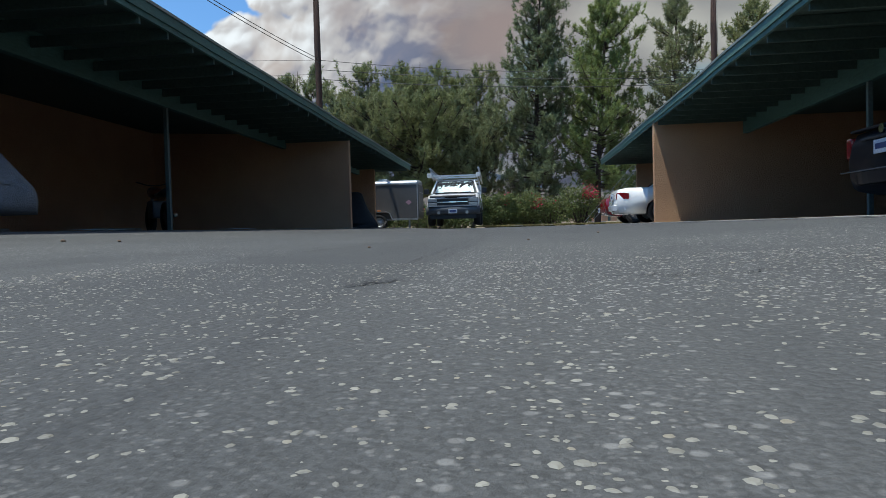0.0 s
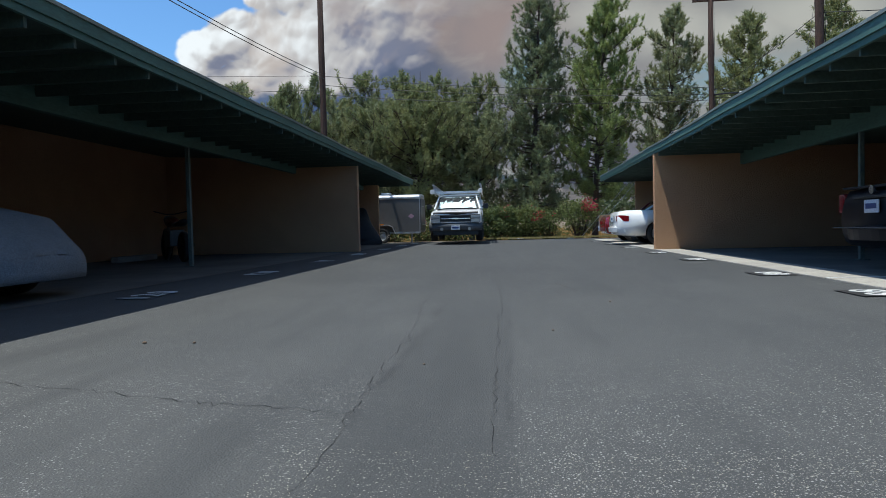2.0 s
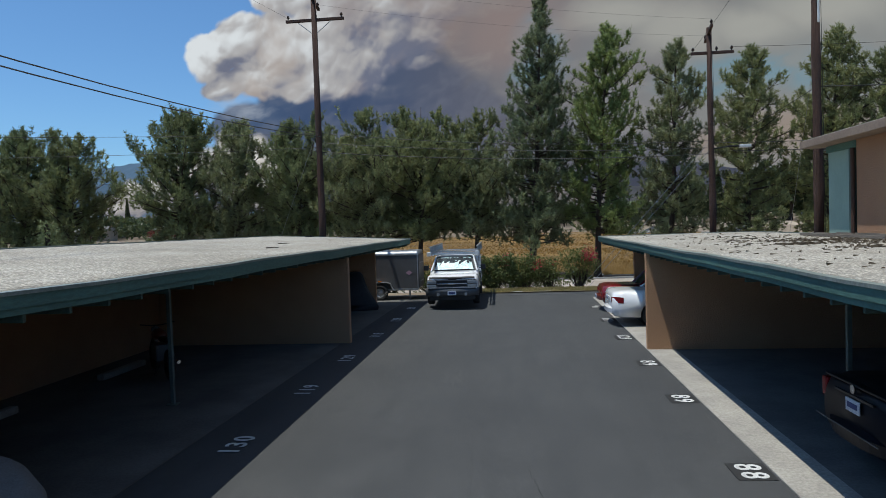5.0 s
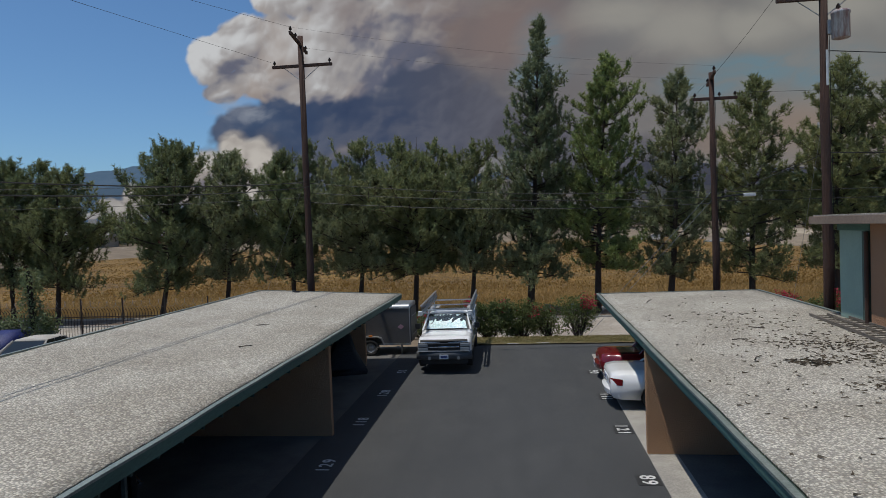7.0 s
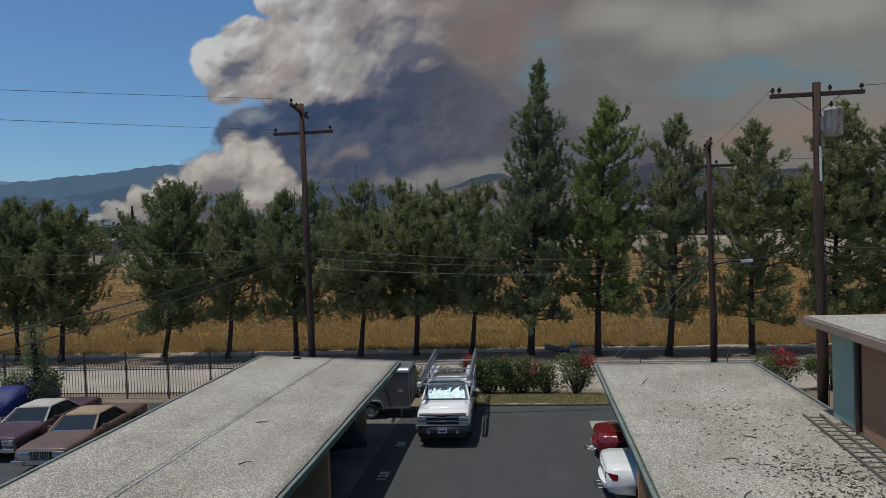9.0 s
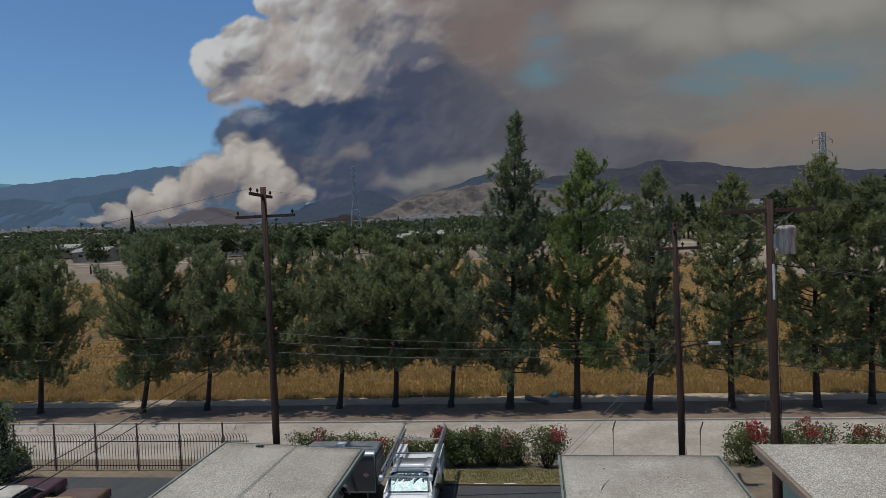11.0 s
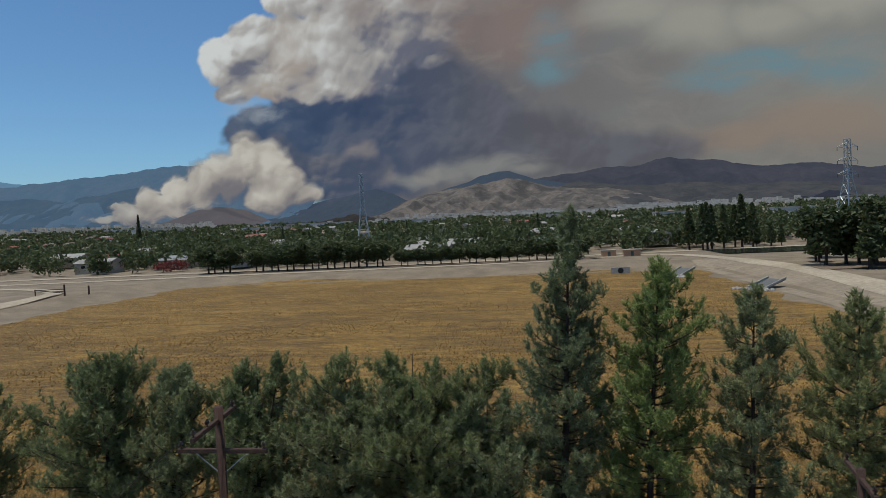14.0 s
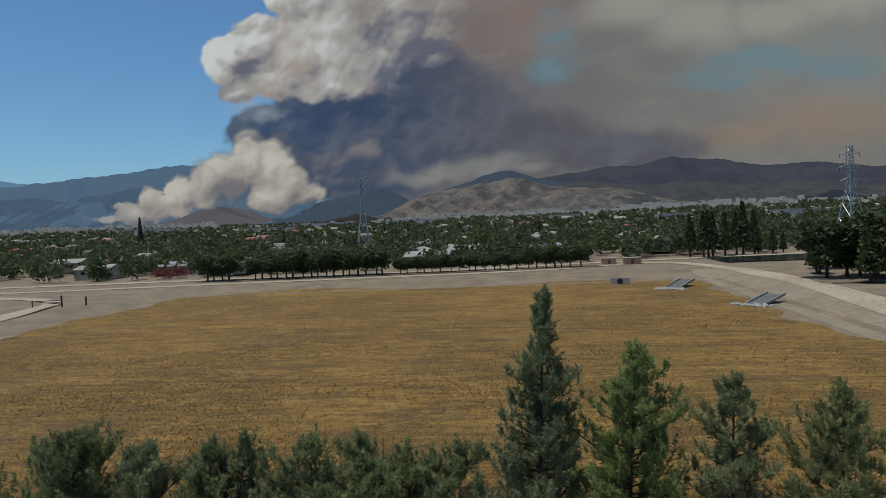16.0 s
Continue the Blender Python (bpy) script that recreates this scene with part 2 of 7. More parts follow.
def asphalt_material():
    m = bpy.data.materials.new("asphalt")
    m.use_nodes = True
    T = Tree(m.node_tree)
    bsdf = m.node_tree.nodes["Principled BSDF"]
    p = m.node_tree.nodes.new("ShaderNodeTexCoord").outputs["Object"]
    x, y, z = T.split(p)
    stain = T.noise(p, 0.55, 6.0, 0.6, 0.5)
    streak = T.noise(T.xyz(x * 2.2, y * 0.22, 0.0), 1.0, 5.0, 0.6)
    # tone only: paler at the near end, darker beyond about y = 9
    worn = y.step(9.0, 2.0)
    c = T.mix(worn, T.mix(stain.step(0.3, 0.72), (0.038, 0.040, 0.0425), (0.053, 0.0545, 0.056)), T.mix(stain.step(0.3, 0.72), (0.053, 0.0555, 0.057), (0.072, 0.0735, 0.0735)))
    c = T.mix(streak.step(0.48, 0.70) * 0.5, c, (0.042, 0.044, 0.046))
    grain = T.noise(p, 260.0, 3.0, 0.7)
    c = T.mix(1.0, c, T.mix(grain.step(0.3, 0.7), (0.72,) * 3, (1.3,) * 3), "MULTIPLY")
    # a smoother, darker strip runs up the gutter between two seams
    edge = x + (T.noise(p, 2.2, 5.0, 0.65) - 0.5) * 0.16
    strip = edge.step(-0.76, -0.64) * edge.step(0.0, -0.10) * y.step(7.0, 2.5)
    c = T.mix(strip * 0.35, c, (0.036, 0.038, 0.041))
    near = y.step(7.5, 2.5)
    seam = near * (edge + 0.70).abs().step(0.05, 0.0).max((edge + 0.08).abs().step(0.03, 0.0) * 0.6)
    c = T.mix(seam * T.noise(T.xyz(x, y * 0.4, 8.0), 3.0, 5.0).step(0.42, 0.62) * 0.7, c, (0.026, 0.027, 0.029))
    bare = (stain * 0.4 + streak * 0.6 + T.noise(p, 0.9, 3.0) * 0.3 - 0.05).step(0.56, 0.74).inv()
    bare = bare * (strip * -0.8 + 1.0) * (y.step(3.0, 0.9) * 0.55 + 0.45)
    for scale, limit, tone in ((62.0, 0.20, 0.40), (115.0, 0.23, 0.30), (210.0, 0.27, 0.22)):
        d, rnd = T.voronoi(p, scale)
        some = T.split(rnd)[0].step(0.58, 0.70)
        c = T.mix(d.step(limit + 0.10, limit - 0.04) * some * (bare * 0.80 + 0.08), c, (tone, tone * 0.98, tone * 0.94))
    T.put(bsdf.inputs["Base Color"], c)
    bsdf.inputs["Roughness"].default_value = 0.82
    bn = m.node_tree.nodes.new("ShaderNodeBump")
    bn.inputs["Strength"].default_value, bn.inputs["Distance"].default_value = 0.7, 0.004
    d, _ = T.voronoi(p, 115.0)
    T.put(bn.inputs["Height"], d.inv() + grain * 0.5)
    m.node_tree.links.new(bn.outputs[0], bsdf.inputs["Normal"])
    return m


def gravel_material():
    m = bpy.data.materials.new("roof_gravel")
    m.use_nodes = True
    T = Tree(m.node_tree)
    bsdf = m.node_tree.nodes["Principled BSDF"]
    p = m.node_tree.nodes.new("ShaderNodeTexCoord").outputs["Object"]
    d, rnd = T.voronoi(p, 30.0)
    r, g, b = T.split(rnd)
    c = T.mix(r, (0.33, 0.305, 0.250), (0.70, 0.655, 0.555))
    c = T.mix(d.step(0.3, 0.65) * 0.7, c, (0.17, 0.158, 0.142))
    c = T.mix(g.step(0.88, 0.96) * 0.5, c, (0.16, 0.125, 0.095))
    broad = T.noise(p, 0.45, 6.0, 0.6)
    c = T.mix(1.0, c, T.mix(broad.step(0.3, 0.7), (0.82, 0.80, 0.77), (1.08, 1.08, 1.08)), "MULTIPLY")
    mid = T.noise(p, 3.5, 5.0, 0.7)
    c = T.mix(mid.step(0.60, 0.75) * 0.35, c, (0.16, 0.135, 0.105))
    T.put(bsdf.inputs["Base Color"], c)
    bsdf.inputs["Roughness"].default_value = 0.95
    bn = m.node_tree.nodes.new("ShaderNodeBump")
    bn.inputs["Strength"].default_value, bn.inputs["Distance"].default_value = 0.8, 0.012
    T.put(bn.inputs["Height"], d.inv())
    m.node_tree.links.new(bn.outputs[0], bsdf.inputs["Normal"])
    return m


def field_material():
    m = bpy.data.materials.new("dry_grass_field")
    m.use_nodes = True
    T = Tree(m.node_tree)
    bsdf = m.node_tree.nodes["Principled BSDF"]
    p = m.node_tree.nodes.new("ShaderNodeTexCoord").outputs["Object"]
    x, y, z = T.split(p)
    broad = T.noise(T.xyz(x * 0.6, y, 0.0), 0.028, 6.0, 0.65, 0.8)
    bands = T.noise(T.xyz(x * 0.05, y * 0.32, 2.0), 1.0, 5.0, 0.6)
    tuft = T.noise(T.xyz(x * 0.7, y * 1.1, 1.0), 0.9, 6.0, 0.75)
    blade = T.noise(T.xyz(x * 3.0, y * 1.0, 4.0), 2.4, 5.0, 0.75)
    c = T.mix(broad.step(0.34, 0.66), (0.275, 0.158, 0.034), (0.170, 0.094, 0.022))
    c = T.mix(bands.step(0.46, 0.62) * 0.65, c, (0.120, 0.072, 0.026))
    streak = T.noise(T.xyz(x * 0.09, y * 0.75, 7.0), 1.0, 7.0, 0.72, 0.3)
    c = T.mix(streak.step(0.52, 0.60) * 0.60, c, (0.095, 0.055, 0.017))
    c = T.mix(streak.step(0.47, 0.39) * 0.50, c, (0.40, 0.245, 0.066))
    patch = T.noise(T.xyz(x * 0.5, y * 0.9, 3.0), 0.22, 7.0, 0.75, 0.6)
    c = T.mix(patch.step(0.53, 0.62) * 0.55, c, (0.36, 0.215, 0.056))
    c = T.mix(patch.step(0.46, 0.38) * 0.55, c, (0.105, 0.062, 0.020))
    c = T.mix(tuft.step(0.52, 0.68) * 0.55, c, (0.40, 0.245, 0.066))
    c = T.mix(tuft.step(0.48, 0.34) * 0.75, c, (0.072, 0.044, 0.015))
    c = T.mix(1.0, c, T.mix(blade.step(0.34, 0.66), (0.36, 0.34, 0.30), (1.50, 1.50, 1.46)), "MULTIPLY")
    green = T.noise(p, 0.016, 4.0)
    c = T.mix(green.step(0.60, 0.75) * 0.25, c, (0.12, 0.110, 0.045))
    T.put(bsdf.inputs["Base Color"], c)
    bsdf.inputs["Roughness"].default_value = 0.95
    bn = m.node_tree.nodes.new("ShaderNodeBump")
    bn.inputs["Strength"].default_value, bn.inputs["Distance"].default_value = 1.0, 0.35
    T.put(bn.inputs["Height"], tuft + blade * 0.5)
    m.node_tree.links.new(bn.outputs[0], bsdf.inputs["Normal"])
    return m


def leaf_material(name, a, b, dead=(0.12, 0.085, 0.05)):
    """Foliage whose clumps differ in tone."""
    m = bpy.data.materials.new(name)
    m.use_nodes = True
    T = Tree(m.node_tree)
    bsdf = m.node_tree.nodes["Principled BSDF"]
    geo = m.node_tree.nodes.new("ShaderNodeNewGeometry")
    r = V(m.node_tree, geo.outputs["Random Per Island"])
    p = m.node_tree.nodes.new("ShaderNodeTexCoord").outputs["Object"]
    info = m.node_tree.nodes.new("ShaderNodeObjectInfo")
    clump = T.noise(p, 0.55, 4.0, 0.65)
    c = T.mix((clump - 0.5) * 1.6 + r * 0.6 + 0.2, a, b)
    c = T.mix(r.step(0.93, 0.97) * 0.7, c, dead)
    c = T.mix(1.0, c, T.mix(V(m.node_tree, info.outputs["Random"]), (0.85, 0.9, 0.88), (1.15, 1.1, 1.0)), "MULTIPLY")
    T.put(bsdf.inputs["Base Color"], c)
    bsdf.inputs["Roughness"].default_value = 0.6
    bsdf.inputs["Subsurface Weight"].default_value = 0.0
    tr = m.node_tree.nodes.new("ShaderNodeBsdfTranslucent")
    T.put(tr.inputs[0], c)
    ms = m.node_tree.nodes.new("ShaderNodeMixShader")
    ms.inputs[0].default_value = 0.42
    m.node_tree.links.new(bsdf.outputs[0], ms.inputs[1])
    m.node_tree.links.new(tr.outputs[0], ms.inputs[2])
    m.node_tree.links.new(ms.outputs[0], m.node_tree.nodes["Material Output"].inputs[0])
    return m


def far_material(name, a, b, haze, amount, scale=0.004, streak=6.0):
    """Far land with the glow of the hazy air in front mixed into its surface."""
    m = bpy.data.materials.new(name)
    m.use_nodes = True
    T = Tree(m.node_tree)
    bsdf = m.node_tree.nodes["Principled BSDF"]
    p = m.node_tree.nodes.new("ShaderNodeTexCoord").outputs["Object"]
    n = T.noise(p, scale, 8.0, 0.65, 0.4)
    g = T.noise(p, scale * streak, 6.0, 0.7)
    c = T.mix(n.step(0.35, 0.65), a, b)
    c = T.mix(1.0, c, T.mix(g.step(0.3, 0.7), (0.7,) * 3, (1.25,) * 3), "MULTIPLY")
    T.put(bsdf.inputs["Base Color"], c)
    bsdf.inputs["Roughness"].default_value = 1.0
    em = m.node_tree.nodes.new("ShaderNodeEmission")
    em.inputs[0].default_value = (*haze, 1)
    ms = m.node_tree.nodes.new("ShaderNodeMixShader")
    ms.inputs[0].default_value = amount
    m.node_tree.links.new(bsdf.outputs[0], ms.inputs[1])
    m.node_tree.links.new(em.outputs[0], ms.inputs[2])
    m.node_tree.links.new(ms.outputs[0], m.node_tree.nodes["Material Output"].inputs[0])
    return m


ASPHALT = asphalt_material()
GRAVEL = gravel_material()
FIELD = field_material()
DIRT = mat("bare_soil", (0.245, 0.190, 0.130), (0.165, 0.127, 0.086), 0.12, 2.5, 0.95, 0.3)
SOIL_DARK = mat("brown_soil_litter", (0.22, 0.155, 0.105), (0.14, 0.10, 0.07), 0.8, 9.0, 0.95, 0.4)
ALLEY = mat("worn_concrete_road", (0.42, 0.37, 0.31), (0.30, 0.26, 0.21), 0.35, 7.0, 0.9, 0.2)
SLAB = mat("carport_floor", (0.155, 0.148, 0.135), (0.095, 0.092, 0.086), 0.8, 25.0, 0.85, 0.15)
APRON = mat("pale_concrete", (0.40, 0.375, 0.33), (0.30, 0.28, 0.25), 1.2, 28.0, 0.9, 0.2)
STUCCO = mat("orange_stucco", (0.68, 0.40, 0.22), (0.60, 0.345, 0.19), 0.9, 48.0, 0.95, 0.9, vary=0.18)
STUCCO_PEACH = mat("peach_stucco", (0.48, 0.27, 0.155), (0.43, 0.24, 0.14), 0.9, 42.0, 0.95, 0.6, vary=0.15)
GREEN = mat("green_painted_wood", (0.085, 0.175, 0.145), (0.062, 0.130, 0.108), 1.6, 35.0, 0.6, 0.12, stretch=(1, 0.25, 1))
GREEN_DARK = mat("dull_green_paint", (0.070, 0.108, 0.088), (0.055, 0.085, 0.070), 1.0, 30.0, 0.7, 0.1)
POST = mat("grey_green_post", (0.13, 0.16, 0.15), (0.10, 0.12, 0.11), 2.0, 30.0, 0.6, 0.08)
EDGE_METAL = mat("weathered_metal_edge", (0.30, 0.33, 0.30), (0.20, 0.24, 0.22), 1.5, 25.0, 0.5, 0.1, metal=0.4)
POLE_WOOD = mat("creosoted_wood", (0.085, 0.040, 0.026), (0.055, 0.028, 0.020), 1.4, 20.0, 0.85, 0.4, stretch=(3, 3, 0.35))
BARK = mat("pine_bark", (0.075, 0.050, 0.036), (0.040, 0.028, 0.022), 3.0, 18.0, 0.95, 0.8, stretch=(1, 1, 0.4))
WIRE = plain("black_cable", (0.018, 0.018, 0.018), 0.6)
PORCELAIN = plain("dark_insulator", (0.035, 0.022, 0.018), 0.25)
STEEL = mat("galvanised_steel", (0.42, 0.44, 0.46), (0.30, 0.32, 0.34), 3.0, 40.0, 0.45, 0.08, metal=0.7)
ALU = mat("bare_aluminium", (0.62, 0.63, 0.64), (0.48, 0.49, 0.50), 4.0, 60.0, 0.38, 0.05, metal=0.85)
IRON = mat("rusty_iron_fence", (0.090, 0.060, 0.045), (0.055, 0.042, 0.036), 4.0, 40.0, 0.8, 0.2)
RUBBER = mat("tyre_rubber", (0.018, 0.018, 0.018), (0.028, 0.027, 0.026), 5.0, 60.0, 0.85, 0.15)
BLACK = plain("black_plastic", (0.012, 0.012, 0.013), 0.45)
CHROME = plain("chrome", (0.75, 0.76, 0.78), 0.12, 1.0)
GLASS_DARK = plain("dark_window_glass", (0.02, 0.025, 0.028), 0.04)
GLASS = plain("clear_glass", (0.92, 0.96, 0.97), 0.0, transmit=1.0)
WHITE_PAINT = mat("white_car_paint", (0.86, 0.86, 0.85), (0.82, 0.82, 0.81), 1.0, 60.0, 0.25, 0.01, vary=0.04, coat=0.8)
RED_PAINT = mat("red_car_paint", (0.17, 0.008, 0.012), (0.14, 0.007, 0.010), 1.0, 60.0, 0.25, 0.01, vary=0.05, coat=0.8)
BLACK_PAINT = mat("black_car_paint", (0.010, 0.010, 0.014), (0.013, 0.013, 0.017), 1.0, 60.0, 0.38, 0.01, vary=0.05, coat=0.03)
BLACK_PAINT.node_tree.nodes["Principled BSDF"].inputs["Specular IOR Level"].default_value = 0.12
BROWN_PAINT = mat("faded_brown_paint", (0.150, 0.095, 0.070), (0.115, 0.073, 0.056), 1.2, 30.0, 0.5, 0.03, vary=0.12, coat=0.2)
MAROON_PAINT = mat("faded_maroon_paint", (0.085, 0.038, 0.045), (0.065, 0.030, 0.036), 1.2, 30.0, 0.45, 0.03, vary=0.12, coat=0.3)
VINYL_TAN = mat("tan_vinyl_roof", (0.36, 0.26, 0.16), (0.28, 0.20, 0.125), 2.0, 50.0, 0.8, 0.1)
VINYL_WHITE = mat("off_white_vinyl_roof", (0.50, 0.47, 0.41), (0.42, 0.39, 0.34), 2.0, 50.0, 0.8, 0.1)
BLUE_TARP = mat("blue_tarpaulin", (0.018, 0.030, 0.16), (0.012, 0.02, 0.11), 2.0, 25.0, 0.5, 0.3)
GREY_TRIM = mat("grey_bumper", (0.10, 0.105, 0.11), (0.075, 0.08, 0.085), 2.0, 40.0, 0.5, 0.05)
TRAILER_GREY = mat("charcoal_trailer_skin", (0.16, 0.155, 0.15), (0.13, 0.126, 0.122), 0.8, 40.0, 0.4, 0.03, vary=0.08, metal=0.3)
COVER = mat("grey_car_cover", (0.22, 0.235, 0.255), (0.17, 0.185, 0.205), 1.5, 60.0, 0.7, 0.3)
TARP = mat("dark_tarpaulin", (0.030, 0.030, 0.033), (0.022, 0.022, 0.024), 2.0, 20.0, 0.6, 0.4)
AMBER = plain("amber_lens", (0.55, 0.18, 0.02), 0.2)
RED_LENS = plain("red_lens", (0.20, 0.006, 0.010), 0.15)
HEADLAMP = plain("headlamp_lens", (0.22, 0.24, 0.25), 0.10)
SILVER_SHADE = mat("silver_sunshade", (0.88, 0.95, 0.96), (0.55, 0.74, 0.78), 7.0, 30.0, 0.3, 0.6, metal=0.25)
PAINT_WHITE = mat("worn_white_paint", (0.72, 0.72, 0.70), (0.55, 0.55, 0.53), 4.0, 70.0, 0.8, 0.05, vary=0.3)
PAINT_BLACK = mat("black_paint_patch", (0.020, 0.020, 0.021), (0.030, 0.030, 0.030), 2.0, 60.0, 0.75, 0.05)
PLATE = mat("licence_plate", (0.55, 0.60, 0.68), (0.60, 0.62, 0.66), 8.0, 60.0, 0.4, 0.0)
PLATE_INK = plain("plate_ink", (0.03, 0.05, 0.16), 0.5)
LAWN = mat("dry_lawn", (0.15, 0.135, 0.052), (0.25, 0.20, 0.095), 0.9, 14.0, 0.95, 0.7)
PINE_A = leaf_material("pine_needles_dark", (0.118, 0.142, 0.066), (0.345, 0.370, 0.168))
PINE_B = leaf_material("pine_needles_yellow_green", (0.155, 0.198, 0.066), (0.415, 0.455, 0.155))
PINE_C = leaf_material("pine_needles_grey_green", (0.132, 0.154, 0.082), (0.360, 0.385, 0.202))
SHRUB = leaf_material("shrub_leaves", (0.062, 0.096, 0.030), (0.200, 0.225, 0.075))
BLOOM = leaf_material("magenta_bracts", (0.36, 0.012, 0.040), (0.55, 0.030, 0.085), (0.4, 0.1, 0.08))
FAR_LEAF = leaf_material("town_tree_leaves", (0.038, 0.058, 0.024), (0.118, 0.138, 0.056), (0.09, 0.075, 0.04))
STRAW = leaf_material("dry_grass_blades", (0.40, 0.255, 0.095), (0.52, 0.35, 0.145), (0.30, 0.19, 0.075))

# ---- geometry helpers ----
def mesh_of(name, geom, material=None, smooth=False):
    me = bpy.data.meshes.new(name)
    if isinstance(geom, bmesh.types.BMesh):
        geom.to_mesh(me)
        geom.free()
    else:
        me.from_pydata(geom[0], [], geom[1])
    if material:
        me.materials.append(material)
    if smooth:
        me.polygons.foreach_set("use_smooth", [True] * len(me.polygons))
    me.update()
    return me


def thing(name, label, category, at=None, group="", kind=""):
    """An Empty at a thing's base, to carry its parts."""
    ob = new(name)
    ob.empty_display_size = 0.2
    if at is not None:
        ob.matrix_world = at
    return tagged(ob, label, category, group, kind)


def part(name, geom, material, parent, label="", smooth=False):
    ob = new(name, mesh_of(name, geom, material, smooth))
    ob.parent = parent
    return tagged(ob, label) if label else ob


def single(name, geom, material, label, category, kind="", group="", smooth=False):
    return tagged(new(name, mesh_of(name, geom, material, smooth)), label, category, group, kind)


def bx(x0, x1, y0, y1, z0, z1, bevel=0.0, bm=None):
    """A box, with its edges rounded."""
    own = bmesh.new()
    bmesh.ops.create_cube(own, size=1.0)
    for v in own.verts:
        v.co = Vector((x0 + (v.co.x + 0.5) * (x1 - x0), y0 + (v.co.y + 0.5) * (y1 - y0), z0 + (v.co.z + 0.5) * (z1 - z0)))
    if bevel:
        bmesh.ops.bevel(own, geom=own.edges[:], offset=bevel, segments=2, affect="EDGES", profile=0.6)
    if bm is None:
        return own
    merge(bm, own)
    return bm


def merge(bm, other, m=None):
    if m is not None:
        bmesh.ops.transform(other, matrix=m, verts=other.verts)
    me = bpy.data.meshes.new("tmp")
    other.to_mesh(me)
    other.free()
    bm.from_mesh(me)
    bpy.data.meshes.remove(me)
    return bm


def rod(a, b, r0, r1=None, sides=8, bm=None, cap=True):
    """A tapered round bar from a to b."""
    bm = bm or bmesh.new()
    a, b = Vector(a), Vector(b)
    r1 = r0 if r1 is None else r1
    q = (b - a).to_track_quat("Z", "Y")
    rings = []
    for p, r in ((a, r0), (b, r1)):
        rings.append([bm.verts.new(p + q @ Vector((r * math.cos(i * math.tau / sides), r * math.sin(i * math.tau / sides), 0))) for i in range(sides)])
    for i in range(sides):
        j = (i + 1) % sides
        bm.faces.new((rings[0][i], rings[0][j], rings[1][j], rings[1][i]))
    if cap:
        bm.faces.new(rings[0][::-1])
        bm.faces.new(rings[1])
    return bm


def tube(points, r, sides=6, bm=None, taper=None):
    """A bar that bends through points."""
    bm = bm or bmesh.new()
    pts = [Vector(p) for p in points]
    rings = []
    for i, p in enumerate(pts):
        d = pts[min(i + 1, len(pts) - 1)] - pts[max(i - 1, 0)]
        q = d.to_track_quat("Z", "Y")
        rr = r if taper is None else r * (1 - taper * i / (len(pts) - 1))
        rings.append([bm.verts.new(p + q @ Vector((rr * math.cos(k * math.tau / sides), rr * math.sin(k * math.tau / sides), 0))) for k in range(sides)])
    for a, b in zip(rings, rings[1:]):
        for k in range(sides):
            j = (k + 1) % sides
            bm.faces.new((a[k], a[j], b[j], b[k]))
    bm.faces.new(rings[0][::-1])
    bm.faces.new(rings[-1])
    return bm


def loft(rings, bm=None, closed=True, caps=True):
    """Skins a row of rings of points."""
    bm = bm or bmesh.new()
    vs = [[bm.verts.new(p) for p in ring] for ring in rings]
    n = len(vs[0])
    for a, b in zip(vs, vs[1:]):
        for k in range(n if closed else n - 1):
            j = (k + 1) % n
            bm.faces.new((a[k], a[j], b[j], b[k]))
    if caps and closed:
        bm.faces.new(vs[0][::-1])
        bm.faces.new(vs[-1])
    bmesh.ops.recalc_face_normals(bm, faces=bm.faces[:])
    return bm


def panel(corners, thick, bevel=0.0):
    """A flat plate with four or more corners, thickened along its normal."""
    bm = bmesh.new()
    f = bm.faces.new([bm.verts.new(c) for c in corners])
    bm.normal_update()
    n = f.normal.copy()
    got = bmesh.ops.extrude_face_region(bm, geom=[f])
    for v in got["geom"]:
        if isinstance(v, bmesh.types.BMVert):
            v.co += n * thick
    bmesh.ops.recalc_face_normals(bm, faces=bm.faces[:])
    if bevel:
        bmesh.ops.bevel(bm, geom=bm.edges[:], offset=bevel, segments=1, affect="EDGES")
    return bm


def smooth01(v, a, b):
    t = np.clip((v - a) / (b - a), 0, 1)
    return t * t * (3 - 2 * t)


# ---- the lie of the land ----
def land(x, y):
    """The ground's height: a shallow gutter along the drive, an alley, a sunken field with banks, and a town on a rising plain."""
    x, y = np.asarray(x, float), np.asarray(y, float)
    z = -0.095 * np.exp(-((x / 1.9) ** 2)) * (1 - smooth01(y, 14, 27))
    z = z + 0.07 * smooth01(-x, 2.4, 3.7) * (1 - smooth01(-x, 10.2, 12.0)) * (1 - smooth01(y, 22, 28))
    z = z - 0.35 * smooth01(y, 30.5, 33.0) - 0.20 * smooth01(y, 39.8, 42.0)
    inner = smooth01(y, 44.0, 50.0)
    out = np.hypot(np.maximum(np.maximum(-128 - x, x - 52), 0), np.maximum(y - 238, 0))
    bank = smooth01(out, 8, 26)
    z = z + inner * (-0.45 + bank * 2.4)
    z = z + 0.021 * np.maximum(y - 340, 0) + 0.010 * np.maximum(y - 340, 0) * smooth01(-x / np.maximum(y, 1), 0.2, 0.8)
    return z


